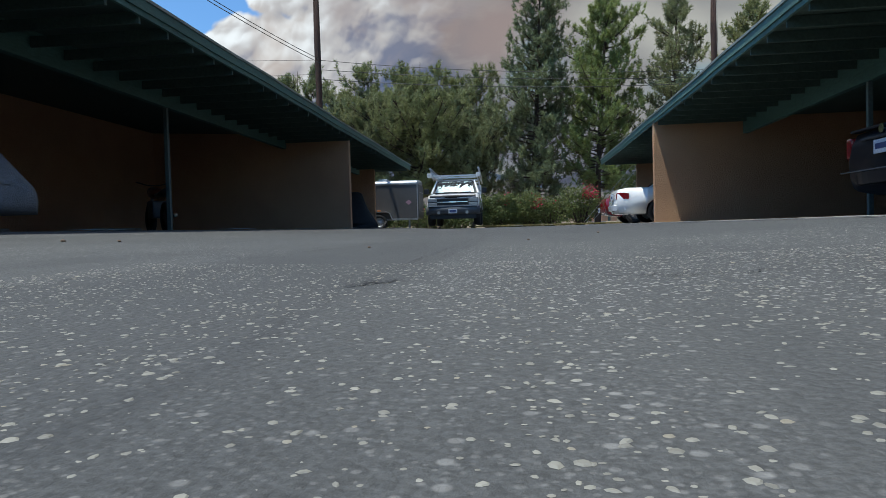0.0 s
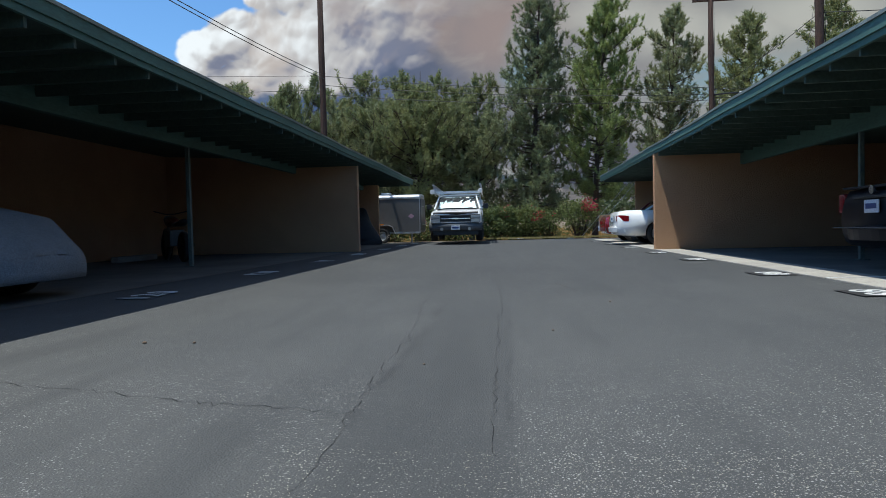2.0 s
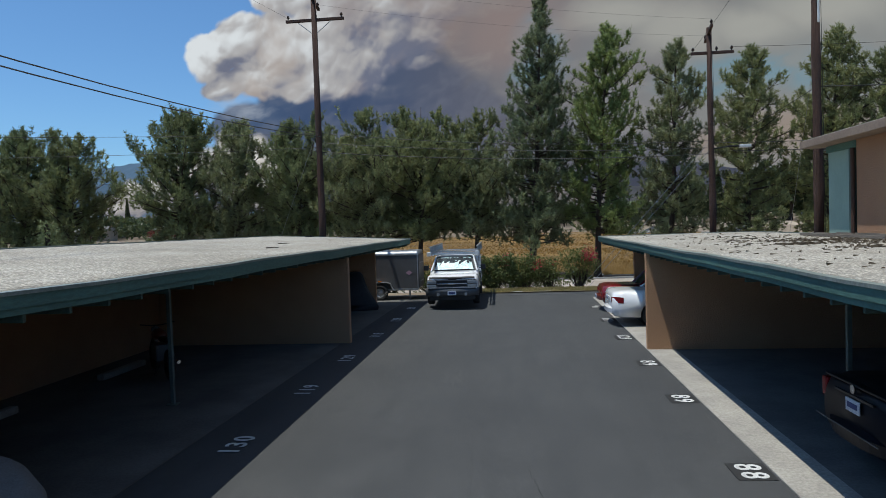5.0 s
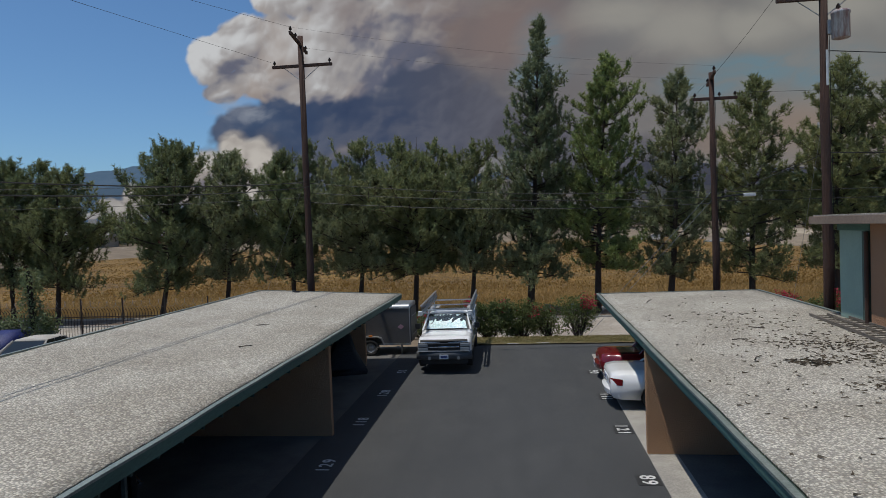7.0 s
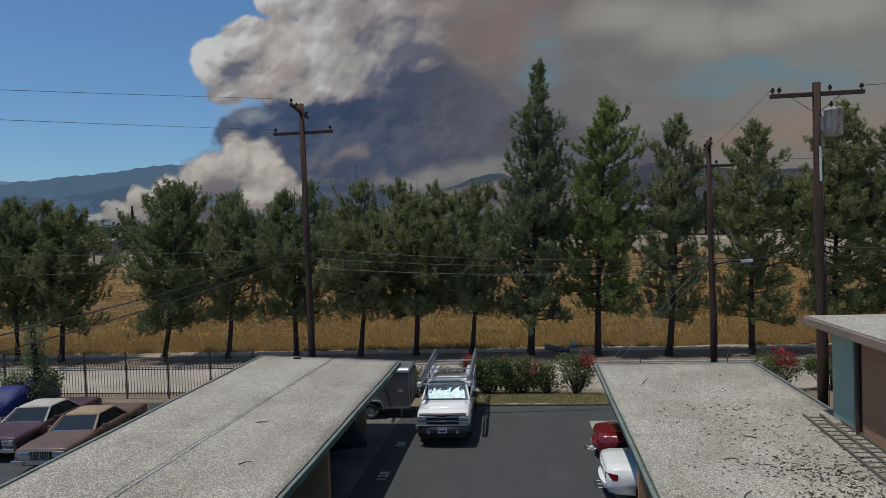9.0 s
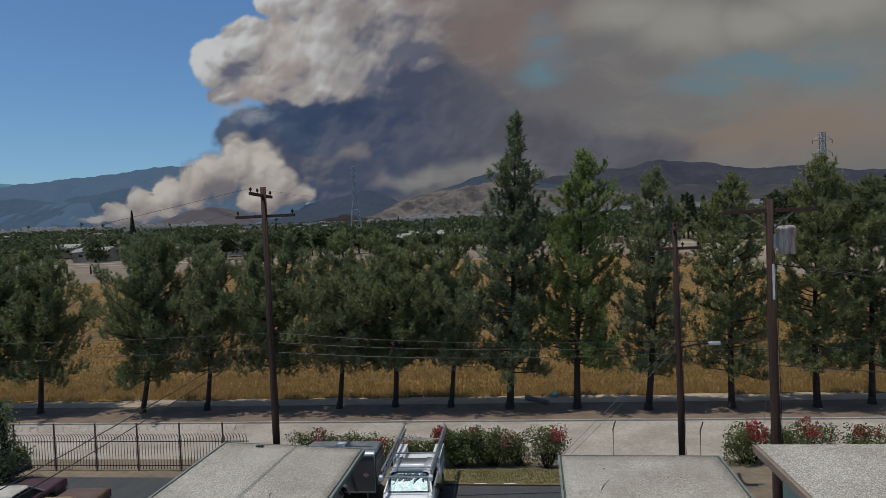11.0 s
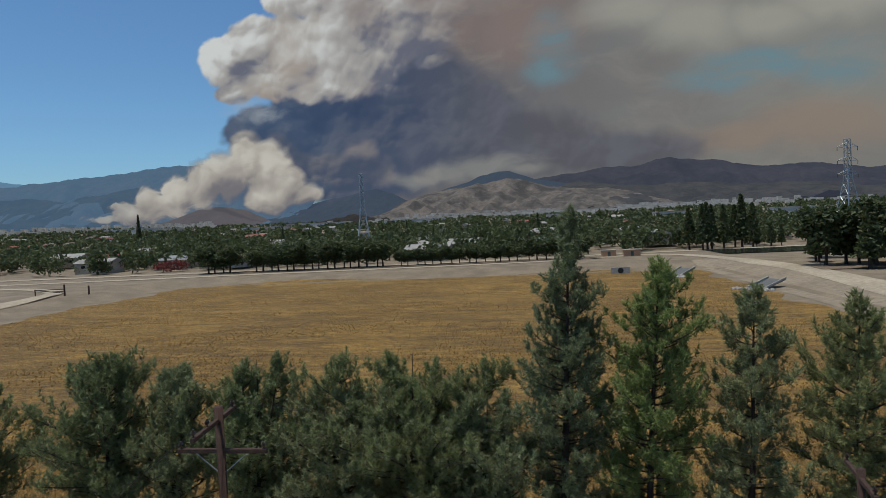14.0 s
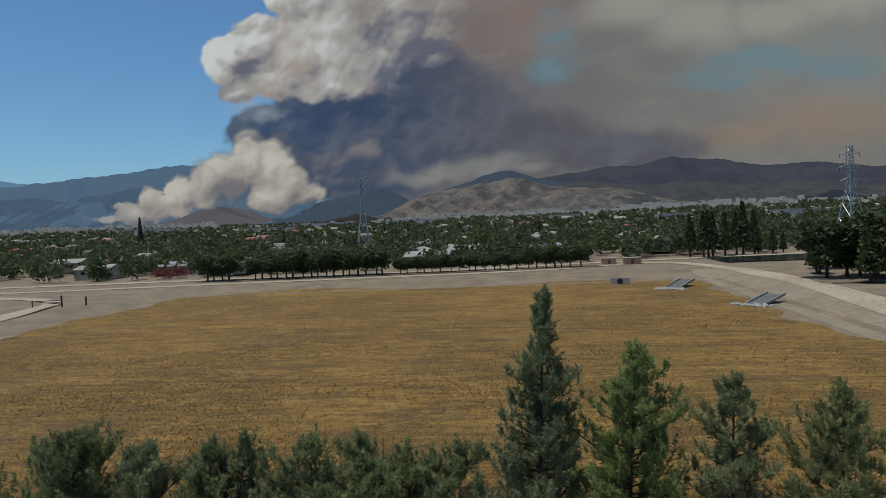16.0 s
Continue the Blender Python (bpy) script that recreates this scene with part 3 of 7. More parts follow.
def sheet(xs, ys, lift=0.0, edge=None):
    """A sheet laid on the land over the grid of xs and ys."""
    xs, ys = np.asarray(xs, float), np.asarray(ys, float)
    gx, gy = np.meshgrid(xs, ys)
    if edge is not None:
        gx, gy = edge(gx, gy)
    gz = land(gx, gy) + lift
    v = np.stack([gx, gy, gz], -1).reshape(-1, 3)
    n = len(xs)
    f = [(j * n + i, j * n + i + 1, (j + 1) * n + i + 1, (j + 1) * n + i) for j in range(len(ys) - 1) for i in range(n - 1)]
    return v.tolist(), f


def spaced(*pieces):
    return np.unique(np.concatenate([np.linspace(a, b, n) for a, b, n in pieces]).round(3))


single("ground", sheet(spaced((-4700, -300, 24), (-300, -40, 30), (-40, 40, 41), (40, 200, 32), (200, 4700, 24)),
                       spaced((-120, -10, 8), (-10, 60, 48), (60, 200, 20), (200, 420, 40), (420, 1200, 24), (1200, 4700, 16)), -0.02),
       DIRT, "bare pale soil spreading out to the hills", "ground", "structure", smooth=True)
single("road_drive", sheet(np.linspace(-4.35, 3.46, 27), np.linspace(-34, 28.8, 64), 0.0), ASPHALT,
       "dark grey asphalt drive with pale stone flecks", "driveway", "structure", smooth=True)
single("road_end", sheet(np.linspace(3.46, 9.6, 8), np.linspace(26.5, 28.8, 6), 0.0), ASPHALT,
       "dark grey asphalt at the end of the drive", "driveway", "structure", smooth=True)
single("road_lot", sheet(np.linspace(-34, -10.2, 14), np.linspace(-4, 29.6, 20), 0.0), ASPHALT,
       "old asphalt parking lot behind the carport", "parking lot", "structure", smooth=True)
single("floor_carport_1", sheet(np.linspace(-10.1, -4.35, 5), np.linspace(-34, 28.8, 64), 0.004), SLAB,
       "dark concrete floor under the carport", "floor", "structure")
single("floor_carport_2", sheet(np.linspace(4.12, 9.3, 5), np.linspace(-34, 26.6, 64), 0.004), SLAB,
       "dark concrete floor under the carport", "floor", "structure")
single("road_alley", sheet(np.linspace(-70, 60, 66), np.linspace(33.0, 39.3, 8), 0.01), ALLEY,
       "pale worn concrete alley with brown stains", "alley", "structure", smooth=True)
single("ground_verge", sheet(np.linspace(-70, 60, 131), np.linspace(39.45, 44.3, 12), 0.025), SOIL_DARK,
       "brown soil and needle litter under the pines", "soil", "structure", smooth=True)


def ragged(gx, gy):
    gy = gy + np.where(gy < 47.5, 0.5 * np.sin(gx * 0.9) + 0.35 * np.sin(gx * 2.3 + 1), 0)
    far = 252 - 0.0011 * (gx + 40) ** 2 + 4 * np.sin(gx * 0.05)
    gy = np.where(gy > 60, 60 + (gy - 60) * (far - 60) / 190, gy)
    mid = -40.0
    gx = mid + (gx - mid) * (1 + 0.02 * np.sin(gy * 0.11) + 0.015 * np.sin(gy * 0.31))
    return gx, gy


single("field", sheet(np.linspace(-131, 56, 94), spaced((46.6, 60, 16), (60, 250, 60)), 0.06, ragged), FIELD,
       "wide field of golden dry grass in a sunken basin", "field", "structure", smooth=True)
bm = bmesh.new()
for k in range(40):
    x0 = -60 + k * 3.0
    bx(x0 + 0.01, x0 + 2.99, 39.3, 39.45, -0.45, -0.24 + 0.01 * math.sin(k * 2.1), 0.02, bm)
single("kerb", bm, APRON, "weathered concrete kerb along the alley", "kerb", "structure")
single("lawn", sheet(np.linspace(-1.6, 9.5, 24), np.linspace(28.8, 30.6, 6), 0.05), LAWN,
       "narrow strip of half-dry lawn at the end of the drive", "lawn", "structure", smooth=True)

# pale apron between the drive and the bays, in four pours
apron = thing("pavement_apron", "pale concrete apron in long pours beside the drive", "pavement", kind="structure")
for y0, y1 in ((-34, -9.0), (-8.98, 0.9), (0.92, 6.28), (6.30, 14.9), (14.92, 26.49)):
    bm = bx(3.462, 4.118, y0, y1, -0.1, 0.012, 0.006)
    part("slab", bm, APRON, apron)

# ---- carports ----
def carport(name, label, sign, eave, back, y0, y1, z_eave, z_back, posts, partitions, post_x, turn):
    """A long flat-roofed carport open to the drive. sign: +1 if it lies to the east."""
    root = thing(name, label, "carport", Matrix.Rotation(turn, 4, "Z"))
    n = 90
    ys = [y0 + (y1 - y0) * i / n for i in range(n + 1)]
    wave = lambda y: 0.007 * math.sin(y * 0.8 + sign) + 0.005 * math.sin(y * 2.1)  # noqa: E731
    top = lambda u, y: z_eave + (z_back - z_eave) * u + wave(y) * (1 - u)  # noqa: E731
    width = back - eave
    floor_z = float(land(post_x, 8.0))
    rings = []
    for y in ys:
        ring = [(eave + width * u, y, top(u, y) - 0.055) for u in (0.012, 0.35, 0.7, 1.0)]
        rings.append(ring + [(p[0], p[1], p[2] - 0.10) for p in ring[::-1]])
    part("deck", loft(rings), GREEN_DARK, root, "dull green painted roof boards")
    g = np.random.RandomState(3)
    rows = []
    for y in ys:
        rows.append([(eave + width * u, y, top(u, y) - 0.012 + g.uniform(-0.006, 0.006)) for u in np.linspace(0.02, 0.985, 14)])
    rings = [r + [(p[0], p[1], p[2] - 0.04) for p in r[::-1]] for r in rows]
    part("gravel_roofing", loft(rings), GRAVEL, root, "pale gravel roofing with litter", True)
    # layered fascia: metal drip edge, upper board and lower board
    for nm, mt, out, hi, lo, lab in (("drip_edge", EDGE_METAL, 0.030, 0.0, -0.035, "weathered metal drip edge"),
                                     ("fascia", GREEN, 0.012, -0.036, -0.150, "green painted fascia board"),
                                     ("lower_fascia", GREEN, -0.010, -0.152, -0.215, "")):
        rings = []
        for y in ys:
            zt = top(0, y)
            a, b = eave - sign * out, eave + sign * 0.05
            rings.append([(a, y, zt + hi), (b, y, zt + hi + 0.004), (b, y, zt + lo), (a, y, zt + lo)])
        part(nm, loft(rings), mt, root, lab)
    for nm, yy, d in (("end_fascia", y1, 1), ("end_fascia", y0, -1)):
        rings = []
        for u in np.linspace(0.0, 1.0, 9):
            x = eave + width * u
            zt = top(u, yy)
            rings.append([(x, yy + d * 0.03, zt + 0.012), (x, yy - d * 0.02, zt + 0.012), (x, yy - d * 0.02, zt - 0.19), (x, yy + d * 0.03, zt - 0.19)])
        part(nm, loft(rings), EDGE_METAL if d > 0 else GREEN, root)
    rings = []
    for y in ys:
        x = back
        rings.append([(x + sign * 0.03, y, z_back + 0.012), (x - sign * 0.05, y, z_back + 0.012), (x - sign * 0.05, y, z_back - 0.18), (x + sign * 0.03, y, z_back - 0.18)])
    part("back_edge", loft(rings), EDGE_METAL, root)
    # joists under the overhang share one mesh
    bm = bx(min(eave + sign * 0.06, post_x), max(eave + sign * 0.06, post_x), -0.02, 0.02, z_eave - 0.29, z_eave - 0.157, 0.004)
    joist = mesh_of("joist", bm, GREEN_DARK)
    y = y0 + 0.4
    while y < y1 - 0.1:
        o = new("joist", joist)
        o.parent, o.location = root, (0, y, 0)
        y += 0.62
    # lengthwise beam and posts
    zb = z_eave + (z_back - z_eave) * abs(post_x - eave) / abs(width) - 0.16
    part("beam", bx(post_x - 0.06, post_x + 0.06, y0, y1 - 0.15, zb - 0.38, zb - 0.002, 0.008), GREEN, root, "green painted beam")
    for py in posts:
        p = part("post", bx(post_x - 0.036, post_x + 0.036, py - 0.036, py + 0.036, 0.0, zb - 0.382, 0.012), POST, root, "grey-green steel post")
        part("base_plate", bx(post_x - 0.09, post_x + 0.09, py - 0.09, py + 0.09, floor_z + 0.004, floor_z + 0.02, 0.003), POST, p)
    # stucco partitions and back wall
    for py, x_start in partitions:
        z1, z2 = z_eave + (z_back - z_eave) * abs(x_start - eave) / abs(width) - 0.16, z_back - 0.16
        xa, xb = x_start, back - sign * 0.12
        bm = bmesh.new()
        ring = lambda yy: [(xa, yy, 0.0), (xb, yy, 0.0), (xb, yy, z2), (xa, yy, z1)]  # noqa: E731
        loft([ring(py), ring(py + 0.20)], bm)
        bmesh.ops.bevel(bm, geom=bm.edges[:], offset=0.012, segments=2, affect="EDGES")
        part("partition", bm, STUCCO, root, "rough orange stucco wall")
    part("back_wall", bx(min(back - sign * 0.12, back - sign * 0.30), max(back - sign * 0.12, back - sign * 0.30), y0, y1 - 0.3, 0.0, z_back - 0.16, 0.01), STUCCO, root, "orange stucco back wall")
    # tube lamp under the roof, and storage lockers' shadow line
    part("conduit", rod((post_x + sign * 0.5, y0 + 1, zb - 0.06), (post_x + sign * 0.5, y1 - 1, zb - 0.06), 0.018), STEEL, root)
    for py in posts:
        l = part("lamp_housing", bx(post_x + sign * 0.55 - 0.07, post_x + sign * 0.55 + 0.07, py - 1.9, py - 0.7, zb - 0.10, zb - 0.03, 0.01), PAINT_WHITE, root, "unlit white tube lamp")
        part("tube", rod((post_x + sign * 0.55, py - 1.85, zb - 0.125), (post_x + sign * 0.55, py - 0.75, zb - 0.125), 0.014), HEADLAMP, l)
    return root


# Unseen length south of y = -9 is added to cut light bounced underneath.
carport("carport", "long green-edged carport with gravel roof and orange stucco walls", -1, -3.84, -9.68, -34.0, 25.80, 2.67, 2.97,
        (9.98, 3.7, -2.6, -9.0, -22.0), ((16.02, -4.00), (24.6, -5.1), (-15.5, -4.00)), -5.74, radians(0.36))
carport("carport", "long green-edged carport with littered gravel roof and orange stucco walls", 1, 3.25, 9.08, -34.0, 25.40, 2.54, 2.55,
        (9.55, 3.4, -2.8, -9.0, -22.0), ((15.0, 3.26), (25.0, 4.54), (-15.5, 3.26)), 5.31, radians(-0.83))

# ---- pines along the field ----
def blades(centres, dirs, length, width, per, rng, spread=0.55):
    """Sprays of thin needles: per blades at each centre, round its direction."""
    n = len(centres)
    c = np.repeat(centres, per, 0)
    d = np.repeat(dirs, per, 0) + rng.normal(0, spread, (n * per, 3))
    d /= np.linalg.norm(d, axis=1, keepdims=True) + 1e-9
    ln = length * rng.uniform(0.65, 1.25, (n * per, 1))
    side = np.cross(d, rng.normal(0, 1, (n * per, 3)))
    side /= np.linalg.norm(side, axis=1, keepdims=True) + 1e-9
    side *= width * 0.5
    v = np.stack([c - side, c + side, c + d * ln], 1).reshape(-1, 3)
    f = np.arange(len(v)).reshape(-1, 3)
    return v, f


def pine(name, label, x, y, h, radius, z_low, shape, seed, leaf, lean=0.0, leaders=1, limbs=95, group="pines along the field"):
    """A long-needled pine: leaning trunk, upswept limbs with branchlets, and a brush of needles at each branchlet's end."""
    rng = np.random.RandomState(seed)
    z0 = float(land(x, y))
    h = h - z0
    root = thing(name, label, "tree", pose(x, y, z0 - 0.05), group)
    bend = rng.uniform(-0.15, 0.15, 2)
    z_low = z_low + 0.25
    round_top = shape == "round"
    slim = shape == "cone"

    def spine(t):
        return np.array([lean * t + bend[0] * math.sin(t * 5), bend[1] * math.sin(t * 4), h * t])

    trunk = bmesh.new()
    tube([spine(t) for t in np.linspace(0, 0.985, 12)], 0.11 + 0.007 * h, 8, trunk, 0.93)
    loft([[(r * math.cos(a), r * math.sin(a), zz) for a in np.linspace(0, math.tau, 9)[:-1]] for r, zz in ((0.25 + 0.009 * h, -0.1), (0.16 + 0.008 * h, 0.15), (0.11 + 0.007 * h, 0.5))], trunk)

    def rad(q):
        if round_top:
            return max(0.25, radius * min(1.0, 0.62 + q * 1.3) * min(1.0, ((1.0 - q) / 0.62)) ** 0.60 - 0.25)
        if not slim:
            return max(0.14, radius * (0.80 + 0.20 * min(1.0, q / 0.3)) * min(1.0, (1.0 - q) / 0.42) ** 0.62 - 0.32)
        return max(0.12, radius * (0.86 + 0.14 * min(1.0, q / 0.3)) * min(1.0, (1.0 - q) / 0.58) ** 0.85 - 0.30)

    ends, axes, sizes = [], [], []
    tz = z_low / h
    up = np.array([0.0, 0.0, 1.0])
    tops = [np.zeros(3)]
    if leaders > 1:
        tops = [np.array([(k - (leaders - 1) / 2) * radius * 0.62, rng.uniform(-0.5, 0.5), -0.35 * h * 0.12 * rng.uniform(0, 1.4)]) for k in range(leaders)]
        for d in tops:
            a = spine(0.5)
            tube([a, a + d * np.array([0.7, 0.7, 0]) + up * h * 0.2, spine(0.93) + d], 0.09, 5, trunk, 0.8)
    for k in range(limbs):
        q = ((k + rng.uniform(0, 1)) / limbs) ** (0.95 if round_top else 1.1)
        t = tz + (0.965 - tz) * q
        s = spine(t)
        az = k * 2.39996 + rng.uniform(-0.6, 0.6)
        reach = max(0.10, rad(q) * (rng.uniform(0.55 if slim else 0.40, 1.05) if rng.rand() < 0.80 else rng.uniform(1.05, 1.40)))
        if leaders > 1 and q > 0.5:
            s = s + tops[rng.randint(leaders)] * min(1.0, (q - 0.5) / 0.3)
            reach *= 0.66
        tilt = rng.uniform(-0.30, 0.15) if q < 0.12 else rng.uniform(0.10, 0.45) + (0.55 if round_top else 0.38) * q
        rise = min(reach * tilt, max(0.1, h * 0.99 - s[2]))
        out = np.array([math.cos(az), math.sin(az), 0.0])
        side = np.array([-out[1], out[0], 0.0])
        sway = rng.uniform(-0.25, 0.25)
        at = lambda u: s + out * reach * u + side * sway * reach * u * u + up * rise * u ** 1.5  # noqa: E731
        if reach > 0.4:
            tube([at(u) for u in (0, 0.35, 0.7, 1.0)], 0.018 + 0.015 * reach, 4, trunk, 0.75)
        for i in range(3 + int(reach * (6.2 if round_top else 5.6))):
            u = 1.0 if i == 0 else rng.uniform(0.18, 1.0)
            p = at(u)
            turn = 0.0 if i == 0 else rng.uniform(-1.2, 1.2)
            way = out * math.cos(turn) + side * math.sin(turn) + up * (rng.uniform(-0.35, 1.3) + 0.4 * q)
            way /= np.linalg.norm(way)
            ln = rng.uniform(0.15, 0.85 if round_top else 0.68) * min(1.0, 0.45 + reach * 0.35)
            tip = p + way * ln
            if ln > 0.25:
                rod(p, tip, 0.016, 0.009, 3, trunk, False)
            axis = way * 0.65 + up * ((1.15 if round_top else 0.75) + 0.5 * q)
            ends.append(tip)
            axes.append(axis / np.linalg.norm(axis))
            sizes.append(rng.uniform(0.65, 1.25) * (1.05 - 0.30 * q))
    for d in tops:
        for w in np.linspace(0, 1, 9):
            ends.append(spine(0.88 + 0.10 * w) + d + rng.normal(0, 0.16, 3) * (1.15 - w))
            axes.append(up + rng.normal(0, 0.10, 3))
            sizes.append(0.95 - 0.25 * w)
    ends, axes, sizes = np.array(ends), np.array(axes), np.array(sizes)[:, None]
    # each brush: needles round a short shoot, longest at its middle
    m = 8
    u = np.tile(np.linspace(-0.25, 1.0, m), len(ends))[:, None]
    e, a, z = (np.repeat(v, m, 0) for v in (ends, axes, sizes))
    centres = e + a * u * (0.50 if round_top else 0.40) * z + rng.normal(0, 0.035, e.shape)
    dirs = a * 0.75 + rng.normal(0, 0.55, a.shape)
    dirs /= np.linalg.norm(dirs, axis=1, keepdims=True) + 1e-9
    v, f = blades(centres, dirs, 0.29, 0.046, 7, rng, 0.45)
    part("trunk", trunk, BARK, root, "rough dark bark trunk and limbs", True)
    part("crown", (v.tolist(), f.tolist()), leaf, root)
    return root


ROUND = "broad dark green pine with a rounded crown and bare lower trunk"
TALL = "tall dark green pine with a narrow ragged crown"
for nm, lab, x, y, h, r, zl, sh, sd, lf, ln, ld, lm in (
        ("pine_tree", ROUND, -40.5, 43.0, 10.6, 3.8, 2.2, "round", 21, PINE_A, 0.2, 2, 120),
        ("pine_tree", ROUND, -35.6, 43.2, 11.0, 3.3, 2.4, "round", 22, PINE_A, 0.3, 1, 95),
        ("pine_tree", ROUND, -31.9, 42.8, 11.0, 3.6, 2.1, "round", 23, PINE_A, 0.6, 2, 100),
        ("pine_tree", ROUND, -24.1, 42.7, 11.7, 3.5, 1.9, "round", 24, PINE_A, 2.0, 1, 110),
        ("pine_tree", ROUND, -19.6, 43.2, 10.9, 2.7, 2.4, "round", 25, PINE_C, 1.0, 1, 85),
        ("pine_tree", ROUND, -14.8, 43.6, 11.4, 3.3, 2.3, "round", 26, PINE_A, 0.3, 2, 130),
        ("pine_tree", ROUND, -10.2, 43.4, 10.2, 3.5, 2.8, "round", 27, PINE_C, 1.2, 3, 135),
        ("pine_tree", "broad grey-green pine with several leaders over a bare trunk", -6.4, 43.6, 11.6, 4.0, 2.5, "round", 28, PINE_A, 0.6, 4, 165),
        ("pine_tree", "smaller grey-green pine with a forked trunk", -2.6, 43.4, 9.6, 2.8, 2.5, "round", 29, PINE_C, 0.7, 2, 100),
        ("pine_tree", TALL, 1.3, 43.0, 18.75, 2.55, 2.1, "cone", 30, PINE_C, 1.2, 1, 150),
        ("pine_tree", "tall bright yellow-green pine with open limbs", 5.6, 42.8, 16.0, 2.75, 2.6, "open", 31, PINE_B, 0.9, 1, 125),
        ("pine_tree", "sparse grey-green pine with a curved trunk", 9.95, 42.4, 14.6, 2.35, 2.0, "open", 32, PINE_C, 1.0, 1, 92),
        ("pine_tree", "sparse dark pine with a double trunk", 15.0, 42.6, 14.0, 2.6, 2.0, "open", 33, PINE_A, 0.4, 1, 88),
        ("pine_tree", TALL, 20.0, 42.6, 14.9, 2.9, 2.2, "open", 34, PINE_A, 0.4, 1, 100),
        ("pine_tree", TALL, 23.4, 43.2, 13.4, 2.6, 2.2, "open", 35, PINE_A, 0.2, 1, 95),
        ("pine_tree", TALL, 28.5, 43.0, 13.0, 2.6, 2.2, "open", 36, PINE_A, 0.2, 1, 85)):
    pine(nm, lab, x, y, h, r, zl, sh, sd, lf, ln, ld, lm)


# ---- shrubs and grass ----
def leaves(pts, size, rng, up=0.3):
    """Small folded leaves at points."""
    n = len(pts)
    nrm = rng.normal(0, 1, (n, 3)) + np.array([0, 0, up])
    nrm /= np.linalg.norm(nrm, axis=1, keepdims=True)
    a = np.cross(nrm, rng.normal(0, 1, (n, 3)))
    a /= np.linalg.norm(a, axis=1, keepdims=True)
    b = np.cross(nrm, a)
    s = size * rng.uniform(0.6, 1.3, (n, 1))
    v = np.stack([pts - a * s, pts + b * s * 0.5 + nrm * s * 0.15, pts + a * s, pts - b * s * 0.5 + nrm * s * 0.15], 1).reshape(-1, 3)
    return v.tolist(), np.arange(len(v)).reshape(-1, 4).tolist()


def shrub(label, x, y, rx, ry, h, seed, count, bloom=0.0, leaf=None, gap=0.0):
    """A bushy shrub: stems from the ground, leaves in lumps, and blooms on its upper face."""
    rng = np.random.RandomState(seed)
    z0 = float(land(x, y))
    root = thing("bougainvillea_shrub" if bloom else "shrub", label, "shrub", pose(x, y, z0 - 0.02), "shrubs at the end of the drive")
    lumps = [(rng.uniform(-0.75, 0.75) * rx, rng.uniform(-0.6, 0.6) * ry, h * rng.uniform(0.16 + gap, 0.84), rng.uniform(0.26, 0.5)) for _ in range(int(22 + rx * 14))]
    stems = bmesh.new()
    for lx, ly, lz, lr in lumps:
        tube([(lx * 0.25, ly * 0.25, 0), (lx * 0.6, ly * 0.6, lz * 0.5), (lx, ly, lz)], 0.022, 4, stems, 0.7)
    pts = []
    for lx, ly, lz, lr in lumps:
        m = count // len(lumps)
        d = rng.normal(0, 1, (m, 3))
        d /= np.linalg.norm(d, axis=1, keepdims=True)
        pts.append(np.array([lx, ly, lz]) + d * lr * rng.uniform(0.55, 1.12, (m, 1)) * np.array([1.1, 1, 0.9]))
    pts = np.concatenate(pts)
    pts = pts[pts[:, 2] > 0.05]
    part("branching", stems, BARK, root)
    part("foliage", leaves(pts, 0.062, rng), leaf or SHRUB, root)
    if bloom:
        hi = pts[(pts[:, 2] > h * 0.62)]
        lump = np.sin(hi[:, 0] * 2.3 + seed) + np.sin(hi[:, 0] * 5.1) * 0.6 + rng.normal(0, 0.35, len(hi))
        hi = hi[lump > 1.35 - bloom]
        tagged(part("bloom", leaves(hi + np.array([0, -0.03, 0.06]), 0.062, rng), BLOOM, root, "magenta bracts"), kind="stuff")
    return root


SH = "dense green bougainvillea shrub with magenta bracts on top"
for x, y, rx, ry, h, sd, n, bl in ((-8.2, 31.9, 1.4, 0.7, 1.75, 51, 3600, 0.1), (-6.2, 32.0, 1.5, 0.7, 1.65, 52, 3600, 0.0), (-4.0, 31.9, 1.4, 0.6, 1.35, 53, 2600, 0.6),
                                   (-2.6, 32.1, 0.9, 0.6, 1.3, 61, 1800, 0.9), (-0.85, 31.6, 1.2, 0.8, 2.0, 54, 7600, 0.45), (0.75, 31.7, 1.0, 0.7, 1.95, 55, 4600, 0.85), (2.0, 31.7, 0.8, 0.6, 1.6, 60, 1900, 0.95), (3.35, 31.2, 0.85, 0.7, 2.05, 56, 2600, 0.75),
                                   (12.6, 32.2, 1.4, 0.9, 1.9, 57, 3400, 0.9), (15.2, 32.4, 1.6, 0.9, 2.0, 58, 3400, 0.5), (18.4, 32.4, 1.6, 0.9, 1.9, 59, 3000, 0.4)):
    shrub(SH if bl else "dense green shrub in the bed behind the drive", x, y, rx, ry, h, sd, n, bl)

